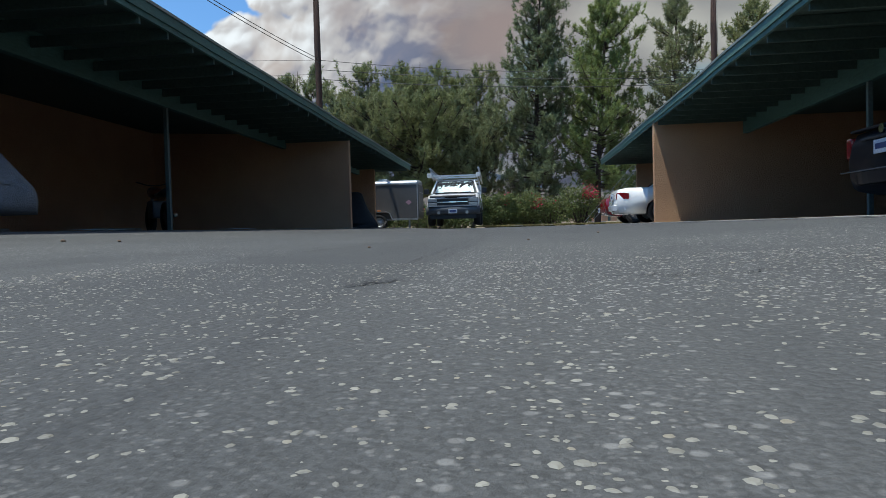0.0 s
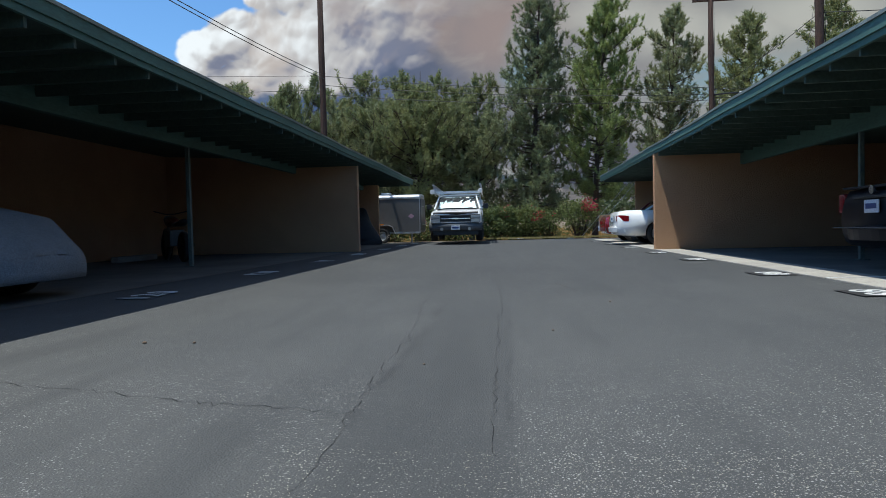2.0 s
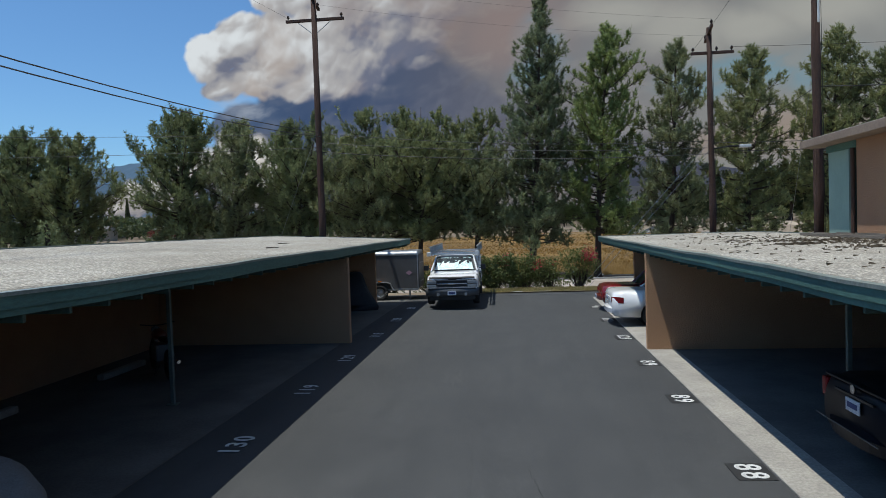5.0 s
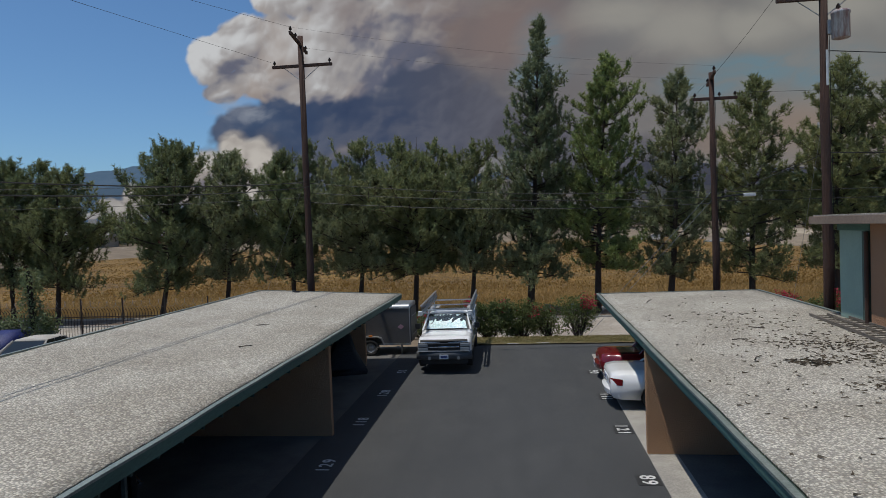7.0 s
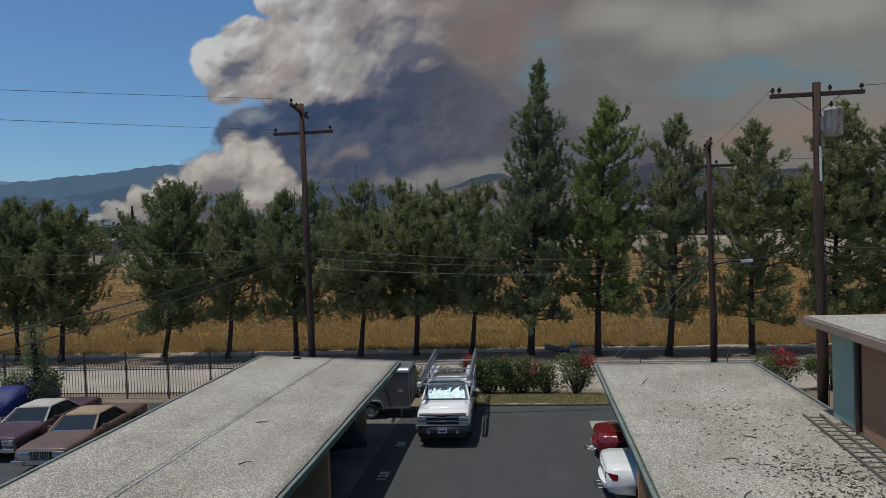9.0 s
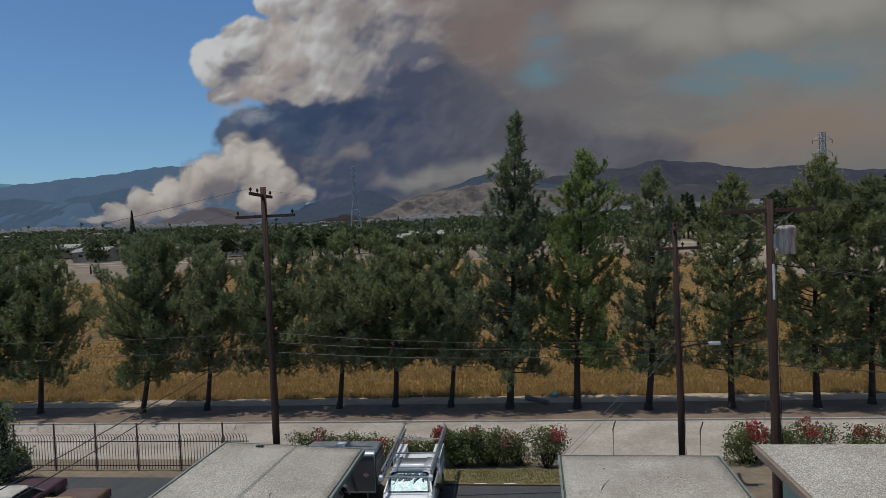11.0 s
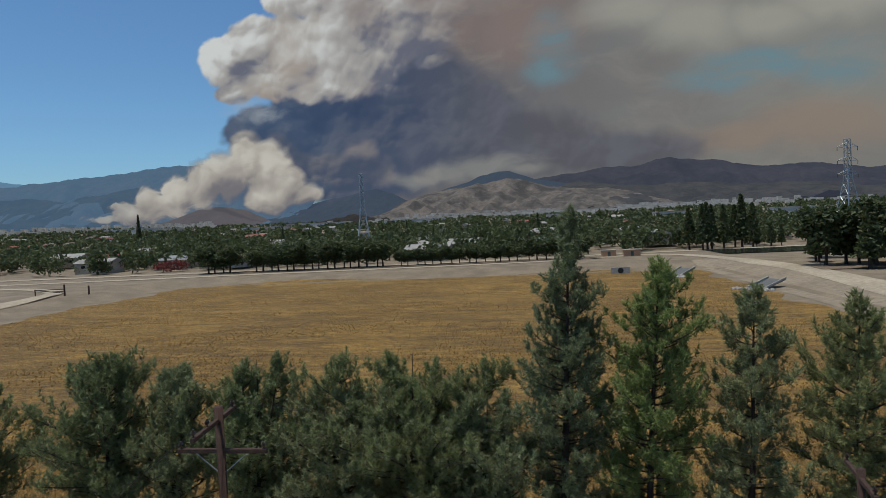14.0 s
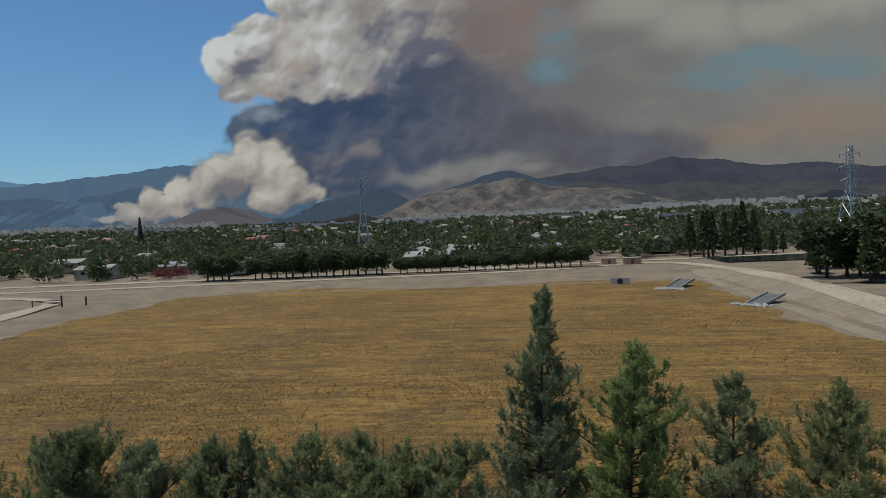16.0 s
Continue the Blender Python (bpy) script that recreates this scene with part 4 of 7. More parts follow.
# vine-grown stump in the side lot
rng = np.random.RandomState(8)
stump = thing("vine_covered_stump", "dead trunk smothered in dark green vine", "tree stump", pose(-22.7, 29.0, 0))
part("trunk", tube([(0, 0, 0), (0.05, 0, 1.6), (-0.05, 0, 3.9)], 0.22, 8, None, 0.5), BARK, stump)
pts = [np.array([0, 0, z]) + rng.normal(0, 1, 3) * np.array([0.27, 0.27, 0.1]) for z in rng.uniform(0.1, 3.95, 1500)]
for sx, sz in ((0.7, 1.5), (0.95, 1.25), (0.6, 1.0), (-1.0, 1.3), (-1.5, 1.25)):
    pts += [np.array([sx, 0, sz]) + rng.normal(0, 1, 3) * np.array([0.22, 0.2, 0.22]) for _ in range(260)]
pts = np.array(pts)
part("vine", leaves(pts[pts[:, 2] > 0.03], 0.085, rng), PINE_A, stump)

# tall dry grass at the field's near edge
rng = np.random.RandomState(9)
n = 24000
gy = 46.5 + rng.exponential(9.0, n)
gx = rng.uniform(-48, 34, n)
keep = gy < 88
gx, gy = gx[keep], gy[keep]
gp = np.stack([gx, gy + 0.4 * np.sin(gx), land(gx, gy) + 0.02], -1)
v, f = blades(gp, np.tile([0.0, 0.0, 1.0], (len(gp), 1)), 0.42, 0.055, 4, rng, 0.5)
single("dry_grass", (v.tolist(), f.tolist()), STRAW, "tall golden dry grass at the edge of the field", "grass", "stuff")
# coarse clumps standing over the whole field, thicker in patches
n = 46000
gy = 62.0 * np.exp(rng.uniform(0, 1, n) * math.log(3.9))
gx = gy * rng.uniform(-0.85, 0.62, n)
lie = np.sin(gx * 0.11 + 2 * np.sin(gy * 0.07)) + np.sin(gy * 0.21 + np.sin(gx * 0.05)) + rng.normal(0, 1.0, n)
keep = (gx > -128) & (gx < 50) & (gy < 236) & (lie > 0.0)
gx, gy = gx[keep], gy[keep]
gp = np.stack([gx, gy, land(gx, gy) + 0.05], -1)
v, f = blades(gp, np.tile([0.0, 0.0, 1.0], (len(gp), 1)), 0.24, 0.20, 3, rng, 0.8)
CLUMPS = leaf_material("dry_grass_clumps", (0.26, 0.152, 0.042), (0.42, 0.262, 0.080), (0.15, 0.095, 0.035))
single("dry_grass_clumps", (v.tolist(), f.tolist()), CLUMPS, "uneven clumps of golden dry grass over the field", "grass", "stuff")
# low tufts on the lawn strip and soil
n = 5200
gx, gy = rng.uniform(-1.6, 9.5, n), rng.uniform(28.9, 30.6, n)
gp = np.stack([gx, gy, land(gx, gy) + 0.04], -1)
v, f = blades(gp, np.tile([0.0, 0.0, 1.0], (n, 1)), 0.07, 0.025, 4, rng, 0.5)
LAWN_BLADES = leaf_material("lawn_blades", (0.17, 0.16, 0.055), (0.38, 0.32, 0.15), (0.4, 0.3, 0.14))
single("lawn_grass", (v.tolist(), f.tolist()), LAWN_BLADES, "short half-dry lawn grass", "grass", "stuff")


# a log, a plastic bag and scraps of litter along the track
bm = tube([(2.4, 45.0, -0.36), (2.9, 44.5, -0.38), (3.4, 44.1, -0.38), (3.8, 43.75, -0.38)], 0.20, 10, None, 0.35)
single("log", bm, mat("grey_dead_wood", (0.30, 0.25, 0.20), (0.20, 0.165, 0.13), 2.0, 20.0, 0.95, 0.4), "grey dead log lying beside the dirt track", "log", smooth=True)
BAG = mat("teal_plastic", (0.20, 0.36, 0.38), (0.14, 0.27, 0.30), 4.0, 20.0, 0.4, 0.3)
SCRAP = mat("white_scrap", (0.70, 0.70, 0.68), (0.55, 0.55, 0.53), 4.0, 20.0, 0.7, 0.2)
for nm, lab, cat, x, y, r, mt in (("plastic_bag", "crumpled teal plastic bag in the dry grass", "bag", 4.3, 46.1, 0.30, BAG), ("paper_scrap", "white scrap of litter on the dirt track", "litter", -4.9, 46.3, 0.11, SCRAP),
                                  ("paper_scrap", "white scrap of litter on the dirt track", "litter", -4.3, 46.3, 0.09, SCRAP), ("paper_scrap", "white scrap of litter on the dirt track", "litter", 3.7, 45.8, 0.12, SCRAP), ("paper_scrap", "white scrap of litter on the dirt track", "litter", 6.3, 46.2, 0.10, SCRAP)):
    own = bmesh.new()
    bmesh.ops.create_icosphere(own, subdivisions=2, radius=r)
    for vv in own.verts:
        vv.co = vv.co * (1 + 0.30 * noise.noise(vv.co * 7.0 / r * 0.3 + Vector((x, y, 0))))
        vv.co.z *= 0.75
    bmesh.ops.transform(own, matrix=pose(x, y, float(land(x, y)) + r * 0.6), verts=own.verts)
    single(nm, own, mt, lab, cat, group="litter on the track" if cat == "litter" else "")


# ---- utility poles and wires ----
def insulator(bm, x, y, z):
    for r0, r1, a, b in ((0.02, 0.02, 0, 0.06), (0.05, 0.07, 0.06, 0.10), (0.045, 0.06, 0.10, 0.14), (0.035, 0.03, 0.14, 0.19)):
        rod((x, y, z + a), (x, y, z + b), r0, r1, 8, bm)
    return bm


def arm(root, a, b, z, pins):
    """A wooden crossarm with insulators and two braces."""
    a, b = Vector((*a, z)), Vector((*b, z))
    d = (b - a).normalized()
    s = Vector((-d.y, d.x, 0)) * 0.055
    up = Vector((0, 0, 0.06))
    bm = loft([[p - s - up, p + s - up, p + s + up, p - s + up] for p in (a, b)])
    bmesh.ops.bevel(bm, geom=bm.edges[:], offset=0.01, segments=1, affect="EDGES")
    o = part("crossarm", bm, POLE_WOOD, root, "dark wooden crossarm")
    for q in pins:
        p = a + (b - a) * q
        part("insulator", insulator(bmesh.new(), p.x, p.y, z + 0.06), PORCELAIN, o)
    return o


def utility_pole(label, x, y, top, r):
    root = thing("utility_pole", label, "utility pole", pose(x, y, float(land(x, y)) - 0.05), "utility poles")
    z = float(land(x, y))
    part("pole", tube([(0, 0, -0.3), (0.02, 0, 4), (0, 0.02, 8), (0, 0, top - z)], r, 10, None, 0.32), POLE_WOOD, root, "red-brown creosoted pole", True)
    part("ground_wire", tube([(r + 0.015, -0.05, 0.1), (r * 0.85 + 0.01, -0.05, 6), (r * 0.7 + 0.01, -0.03, top - z - 1)], 0.008, 4), WIRE, root)
    return root


zA = float(land(-7.95, 26.5)) - 0.05
A = utility_pole("tall brown wooden utility pole with two crossarms", -7.95, 26.5, 13.4, 0.175)
arm(A, (-1.25, 0.02), (1.30, 0.02), 12.15 - zA, (0.04, 0.5, 0.96))
arm(A, (0.18, -1.75), (-0.15, 1.25), 13.0 - zA, (0.03, 0.32, 0.94))
bm = rod((-0.75, 0.02, 12.1 - zA), (0.0, 0.0, 11.5 - zA), 0.014)
rod((0.75, 0.02, 12.1 - zA), (0.0, 0.0, 11.5 - zA), 0.014, None, 6, bm)
part("brace", bm, STEEL, A)
B = utility_pole("brown wooden utility pole with crossarms and a street lamp", 8.72, 28.0, 11.2, 0.16)
zB = float(land(8.72, 28.0)) - 0.05
arm(B, (-0.75, 0.02), (1.0, 0.02), 10.1 - zB, (0.05, 0.6, 0.95))
arm(B, (-0.25, -1.3), (0.2, 1.3), 10.9 - zB, (0.05, 0.5, 0.95))
lamp = part("lamp_arm", tube([(0.1, 0, 6.05 - zB), (0.8, 0.2, 6.15 - zB), (1.3, 0.3, 6.15 - zB)], 0.035, 6), BLACK, B)
part("lamp_head", bx(1.25, 1.72, 0.22, 0.42, 6.08 - zB, 6.22 - zB, 0.03), PAINT_WHITE, lamp, "white lamp head")
C = utility_pole("tall red-brown utility pole with a transformer can", 9.62, 20.15, 11.8, 0.17)
zC = float(land(9.62, 20.15)) - 0.05
arm(C, (-1.28, 0.0), (1.30, 0.0), 11.42 - zC, (0.03, 0.10, 0.64, 0.97))
bm = rod((-0.7, 0.05, 11.38 - zC), (0.0, 0.02, 10.85 - zC), 0.014)
rod((0.7, 0.05, 11.38 - zC), (0.0, 0.02, 10.85 - zC), 0.014, None, 6, bm)
part("brace", bm, STEEL, C)
RUSTY_CAN = mat("rust_streaked_grey_can", (0.42, 0.43, 0.44), (0.20, 0.09, 0.075), 2.6, 12.0, 0.6, 0.1, stretch=(3, 3, 0.5))
bm = bmesh.new()
loft([[(0.36 + r * math.cos(a), -0.22 + r * math.sin(a), z - zC) for a in np.linspace(0, math.tau, 21)[:-1]]
      for r, z in ((0.20, 10.18), (0.235, 10.20), (0.235, 10.86), (0.25, 10.87), (0.25, 10.92), (0.20, 10.97), (0.06, 10.99))], bm)
can = part("transformer", bm, RUSTY_CAN, C, "rust-streaked grey transformer can", True)
part("bushing", insulator(bmesh.new(), 0.30, -0.22, 10.97 - zC), PORCELAIN, can)
part("bracket", bx(0.05, 0.25, -0.16, 0.0, 10.35 - zC, 10.75 - zC, 0.01), STEEL, can)
part("strap", bx(-0.03, 0.03, -0.19, -0.165, 8.9 - zC, 9.9 - zC, 0.005), PAINT_WHITE, C)


def wire(a, b, sag, r=0.010, label="black overhead wire between poles", name="overhead_wire"):
    a, b = Vector(a), Vector(b)
    pts = [a.lerp(b, t) - Vector((0, 0, sag * 4 * t * (1 - t))) for t in np.linspace(0, 1, 17)]
    return single(name, tube(pts, r, 4), WIRE, label, "wire", group="overhead wires")


# service drops over the near carport, lines between the poles and to poles out of view
wire((-7.9, 26.4, 7.35), (-8.6, -12.0, 6.6), 0.75, 0.014, "thick black service cable over the carport")
wire((-7.8, 26.4, 7.15), (-8.2, -12.0, 6.3), 0.75, 0.014, "thick black service cable over the carport")
wire((-8.1, 26.4, 7.3), (-52.0, 19.0, 9.6), 0.6, 0.008)
wire((-8.1, 26.4, 6.7), (-52.0, 20.0, 8.2), 0.6, 0.008)
wire((-9.2, 26.5, 12.35), (-8.74, -12.0, 7.4), 0.08, 0.005)
wire((-7.75, 24.75, 13.2), (-11.4, -12.0, 7.1), 0.08, 0.005)
wire((-7.8, 26.5, 7.3), (8.7, 28.0, 6.4), 0.28, 0.012)
wire((-7.8, 26.5, 6.9), (8.7, 28.0, 6.1), 0.22, 0.012)
wire((-7.8, 26.5, 6.5), (8.7, 28.0, 5.85), 0.25, 0.014)
wire((-7.75, 24.75, 13.2), (8.5, 26.75, 11.15), 0.25, 0.003)
wire((-8.1, 27.7, 13.2), (8.9, 29.25, 11.15), 0.25, 0.003)
wire((8.75, 28.0, 6.3), (38.0, 29.0, 7.2), 0.4, 0.012)
wire((8.75, 28.0, 5.95), (38.0, 29.4, 6.8), 0.4, 0.012)
wire((9.7, 28.0, 10.3), (40.0, 30.0, 11.5), 0.5, 0.007)
wire((8.36, 20.15, 11.6), (8.1, 28.0, 10.3), 0.1, 0.007)
wire((10.9, 20.15, 11.6), (40.0, 15.0, 12.2), 0.4, 0.009)
wire((9.7, 20.1, 9.9), (26.0, 15.0, 8.0), 0.3, 0.014)
wire((9.6, 20.1, 7.0), (8.75, 28.0, 6.2), 0.1, 0.012)
wire((9.6, 20.1, 7.0), (30.0, 17.0, 6.9), 0.3, 0.014)
for dx in (0.0, 0.35):
    single("guy_wire", rod((8.65, 28.0, 6.35 - dx), (3.4 + dx, 30.9, 0.0), 0.009, None, 5), STEEL, "pale steel guy wire from the pole to the ground", "wire", group="guy wires")
single("guy_wire", rod((9.75, 20.2, 9.0), (13.8, 34.0, -0.3), 0.007, None, 5), STEEL, "pale steel guy wire from the pole to the ground", "wire", group="guy wires")
single("guy_wire", rod((-8.1, 26.6, 7.3), (-13.5, 33.0, -0.35), 0.007, None, 5), STEEL, "pale steel guy wire from the pole to the ground", "wire", group="guy wires")

# ---- iron fence of the side lot ----
fence = thing("iron_fence", "rusty iron picket fence with bent tops and razor coil", "fence", pose(0, 0, 0))
post_mesh = mesh_of("post", bx(-0.03, 0.03, -0.03, 0.03, -0.3, 2.35, 0.006), IRON)
bm = tube([(0, 0, 0.05), (0, 0, 1.55), (0.0, -0.05, 1.72), (0.0, -0.2, 1.86)], 0.017, 4)
picket_mesh = mesh_of("picket", bm, IRON)
FX0, FX1, FY = -46.0, -11.0, 30.6
k = 0
while FX0 + k * 0.16 < FX1:
    x = FX0 + k * 0.16
    o = new("picket", picket_mesh)
    o.parent, o.location = fence, (x, FY, float(land(x, FY)))
    if k % 14 == 0:
        o = new("post", post_mesh)
        o.parent, o.location = fence, (x + 0.08, FY, float(land(x, FY)))
    k += 1
for z in (0.22, 1.42):
    part("rail", bx(FX0, FX1, FY - 0.02, FY + 0.02, z - 0.02, z + 0.02), IRON, fence)
pts = [(FX0 + i * 0.045, FY + 0.18 * math.cos(i * 0.62) + 0.05, 2.05 + 0.18 * math.sin(i * 0.62)) for i in range(int((FX1 - FX0) / 0.045))]
part("razor_coil", tube(pts, 0.006, 3), STEEL, fence, "loose coil of razor wire")
# two leaning posts and a torn sheet beyond the far carport
for x, y in ((6.6, 33.0), (10.6, 32.6)):
    z = float(land(x, y))
    p = single("fence_post", tube([(x, y, z - 0.1), (x, y, z + 1.5), (x + 0.12, y - 0.1, z + 1.95)], 0.03, 6), IRON, "bent rusty fence post", "fence post", group="bent posts")

# ---- apartment building behind the eastern carport ----
def apartment():
    root = thing("apartment_building", "two-storey peach stucco apartment block with a flat overhanging roof", "building", pose(0, 0, 0))
    x0, x1, y0, y1, zr = 9.05, 22.0, -6.0, 18.25, 4.98
    t = 0.2
    wall = bmesh.new()
    bx(x0, x0 + t, y0, 14.6, -0.1, zr, 0.0, wall)
    bx(x0, x0 + t, 14.6, 16.66, -0.1, 1.0, 0.0, wall)
    bx(x0, x1, y0 - t, y0, -0.1, zr, 0.0, wall)
    bx(x1 - t, x1, y0, y1, -0.1, zr, 0.0, wall)
    bx(x0 + t, x1 - t, y1 - t, y1 - 0.002, -0.1, zr, 0.0, wall)
    bx(x0, x0 + t, 14.6, 16.66, 1.0, zr, 0.0, wall)
    part("wall", wall, STUCCO_PEACH, root, "peach stucco wall")
    PANEL = mat("pale_green_panel", (0.27, 0.37, 0.31), (0.23, 0.33, 0.28), 1.2, 30.0, 0.7, 0.08, vary=0.1)
    part("panel", bx(x0 + 0.03, x0 + 0.13, 17.0, 18.24, -0.1, zr - 0.18, 0.006), PANEL, root, "pale green wall panel")
    part("header_board", bx(x0 - 0.02, x0 + 0.14, 16.66, 18.27, zr - 0.18, zr, 0.006), GREEN, root, "green board under the eave")
    part("corner_post", bx(x0 - 0.03, x0 + 0.12, 16.84, 16.998, -0.1, zr - 0.19, 0.008), GREEN_DARK, root, "dark green post")
    part("downpipe", rod((x0 - 0.06, 16.74, 0), (x0 - 0.06, 16.74, zr - 0.2), 0.05), POLE_WOOD, root, "rust-brown downpipe")
    ROOF_EDGE = mat("brown_roof_edge", (0.27, 0.20, 0.15), (0.22, 0.16, 0.12), 1.5, 25.0, 0.8, 0.1)
    roof = part("roof", bx(x0 - 0.55, x1 + 0.5, y0 - 0.5, y1 + 0.42, zr + 0.002, zr + 0.20, 0.01), ROOF_EDGE, root, "flat roof with brown edge")
    part("roof_gravel", bx(x0 - 0.47, x1 + 0.42, y0 - 0.42, y1 + 0.34, zr + 0.201, zr + 0.235, 0.006), GRAVEL, roof)
    for q in (3.2, 7.6, 12.0, 16.4):
        part("joint", bx(x0 + q, x0 + q + 0.03, y0, y1, zr + 0.2355, zr + 0.243), SLAB, roof)
    # upper windows facing the carport, out of the walk's view for the most part
    for wy in (4.0, 9.5):
        w = part("window", bx(x0 - 0.03, x0 - 0.001, wy, wy + 1.5, 3.1, 4.3, 0.005), PAINT_WHITE, root, "white window frame")
        part("pane", bx(x0 - 0.036, x0 - 0.031, wy + 0.06, wy + 0.72, 3.16, 4.24), GLASS_DARK, w)
        part("pane", bx(x0 - 0.036, x0 - 0.031, wy + 0.78, wy + 1.44, 3.16, 4.24), GLASS_DARK, w)
    return root


apartment()


# ---- painted stall numbers ----
def lettering(text, size):
    cu = bpy.data.curves.new("digits", "FONT")
    cu.body, cu.size, cu.extrude, cu.offset = text, size, 0.0015, 0.008
    cu.align_x, cu.align_y = "CENTER", "CENTER"
    ob = bpy.data.objects.new("digits", cu)
    scene.collection.objects.link(ob)
    me = bpy.data.meshes.new_from_object(ob.evaluated_get(bpy.context.evaluated_depsgraph_get()))
    bpy.data.objects.remove(ob)
    return me


for side, x, rows in ((-1, -3.63, ((4.75, "120"), (7.78, "130"), (10.95, "119"), (13.95, "129"), (17.2, "118"), (20.25, "128"), (23.4, "50"))),
                      (1, 3.19, ((4.78, "88"), (7.12, "88"), (10.5, "89"), (13.45, "89"), (16.76, "121"), (19.96, "111"), (23.29, "90")))):
    for y, text in rows:
        z = float(land(x, y))
        root = thing("stall_number", "white stencilled stall number on the asphalt", "stall number", pose(x, y, z + 0.006), "stall numbers")
        for k, ch in enumerate(text):
            me = lettering(ch, 0.43)
            me.materials.clear()
            me.materials.append(PAINT_WHITE)
            o = new("digit", me)
            o.parent = root
            o.matrix_local = pose(0, 0, 0.006, 0, 0, 90 if side < 0 else -90) @ pose((k - (len(text) - 1) / 2) * 0.27, 0, 0)
        if side > 0:
            w = 0.20 + 0.13 * len(text)
            part("patch", bx(-0.22, 0.24, -w / 2 - 0.04, w / 2 + 0.05, 0.0, 0.0025), PAINT_BLACK, root, "black paint patch")
for x in (0.05, 1.35):
    single("painted_mark", bx(x, x + 0.55, 28.86, 28.93, 0.055, 0.06), PAINT_WHITE, "faded white lettering bar on the lawn edging", "painted mark", group="edging marks")
single("stall_line", bx(3.47, 4.11, 6.26, 6.32, 0.0125, 0.0150), PAINT_WHITE, "white painted stall line on the apron", "painted line")

# ---- on the roofs ----
rng = np.random.RandomState(12)


def ladder(label, m, length, width, mt):
    root = thing("extension_ladder", label, "ladder", m)
    for s in (-1, 1):
        part("rail", bx(-length / 2, length / 2, s * width / 2 - 0.018, s * width / 2 + 0.018, 0.0, 0.075, 0.006), mt, root)
    q = -length / 2 + 0.15
    while q < length / 2 - 0.05:
        part("rung", rod((q, -width / 2 + 0.018, 0.038), (q, width / 2 - 0.018, 0.038), 0.016), mt, root)
        q += 0.305
    return root


WOOD_GREY = mat("weathered_grey_wood", (0.20, 0.17, 0.14), (0.13, 0.11, 0.09), 2.0, 30.0, 0.9, 0.3, stretch=(0.3, 3, 3))
ladder("old grey ladder lying on the gravel roof", pose(8.42, 15.9, 2.54, 0, 0, 86), 5.0, 0.42, WOOD_GREY)
ladder("old grey ladder lying on the gravel roof", pose(8.78, 15.6, 2.54, 0, 0, 87), 4.4, 0.36, WOOD_GREY)
LITTER = leaf_material("dead_leaf_litter", (0.10, 0.078, 0.058), (0.19, 0.15, 0.11), (0.05, 0.04, 0.03))
pts = []
for cx, cy, sx, sy, n in ((7.0, 15.0, 0.8, 0.5, 150), (7.6, 14.2, 0.8, 0.35, 170), (6.0, 12.6, 0.22, 0.16, 110), (7.3, 13.0, 0.8, 0.45, 170), (7.9, 12.0, 0.5, 1.2, 240), (6.6, 10.8, 0.5, 0.3, 120), (7.2, 17.5, 1.2, 1.5, 130), (6.0, 18.0, 2.0, 4.0, 190), (6.0, 10.0, 2.0, 3.0, 190)):
    pts.append(np.stack([rng.normal(cx, sx, n), rng.normal(cy, sy, n), rng.uniform(2.532, 2.555, n)], -1))
pts = np.concatenate(pts)
pts = pts[(pts[:, 0] > 3.75) & (pts[:, 0] < 9.0) & (pts[:, 1] < 25.2)]
v, f = blades(pts, rng.normal(0, 1, (len(pts), 3)) * np.array([1, 1, 0.05]), 0.10, 0.035, 2, rng, 0.15)
v[:, 2] = np.clip(v[:, 2], 2.53, 2.57)
single("leaf_litter", (v.tolist(), f.tolist()), LITTER, "dark dead leaves and twigs blown over the gravel roof", "leaf litter", "stuff")
for x, y, ln, a in ((5.0, 22.5, 0.9, 70), (5.5, 15.0, 0.35, 20), (6.4, 16.6, 0.4, 140), (5.2, 13.0, 0.5, 60), (6.8, 19.0, 0.3, 100), (-6.2, 17.0, 0.35, 10), (-6.0, 21.0, 0.3, 100), (-5.4, 14.0, 0.3, 40)):
    m = pose(x, y, (2.545 if x > 0 else 2.665 + 0.0514 * (-3.9 - x)), 0, 0, a)
    bm = tube([(-ln / 2, 0, 0.01), (0, 0.03, 0.012), (ln / 2, -0.02, 0.01)], 0.014, 5, None, 0.5)
    bmesh.ops.transform(bm, matrix=m, verts=bm.verts)
    single("twig", bm, BARK, "dry fallen twig on the gravel roof", "twig", group="twigs on the roofs")
bm = bx(-8.35, -8.05, 25.35, 25.5, 2.87, 2.93, 0.02)
single("roof_vent", bm, BLACK, "small black vent cap on the gravel roof", "roof vent")

# ---- the far side of the field ----
ROAD_PALE = mat("pale_dirt_road", (0.42, 0.345, 0.255), (0.33, 0.27, 0.195), 0.05, 0.9, 0.95, 0.1)
LEVEE = mat("pale_levee_slope", (0.29, 0.23, 0.165), (0.215, 0.17, 0.12), 0.06, 0.7, 0.95, 0.2)
CHUTE_DARK = mat("recess_dark_concrete", (0.13, 0.13, 0.13), (0.10, 0.10, 0.10), 0.1, 1.0, 0.9, 0.05)
POND = plain("dark_still_water", (0.03, 0.035, 0.032), 0.08)


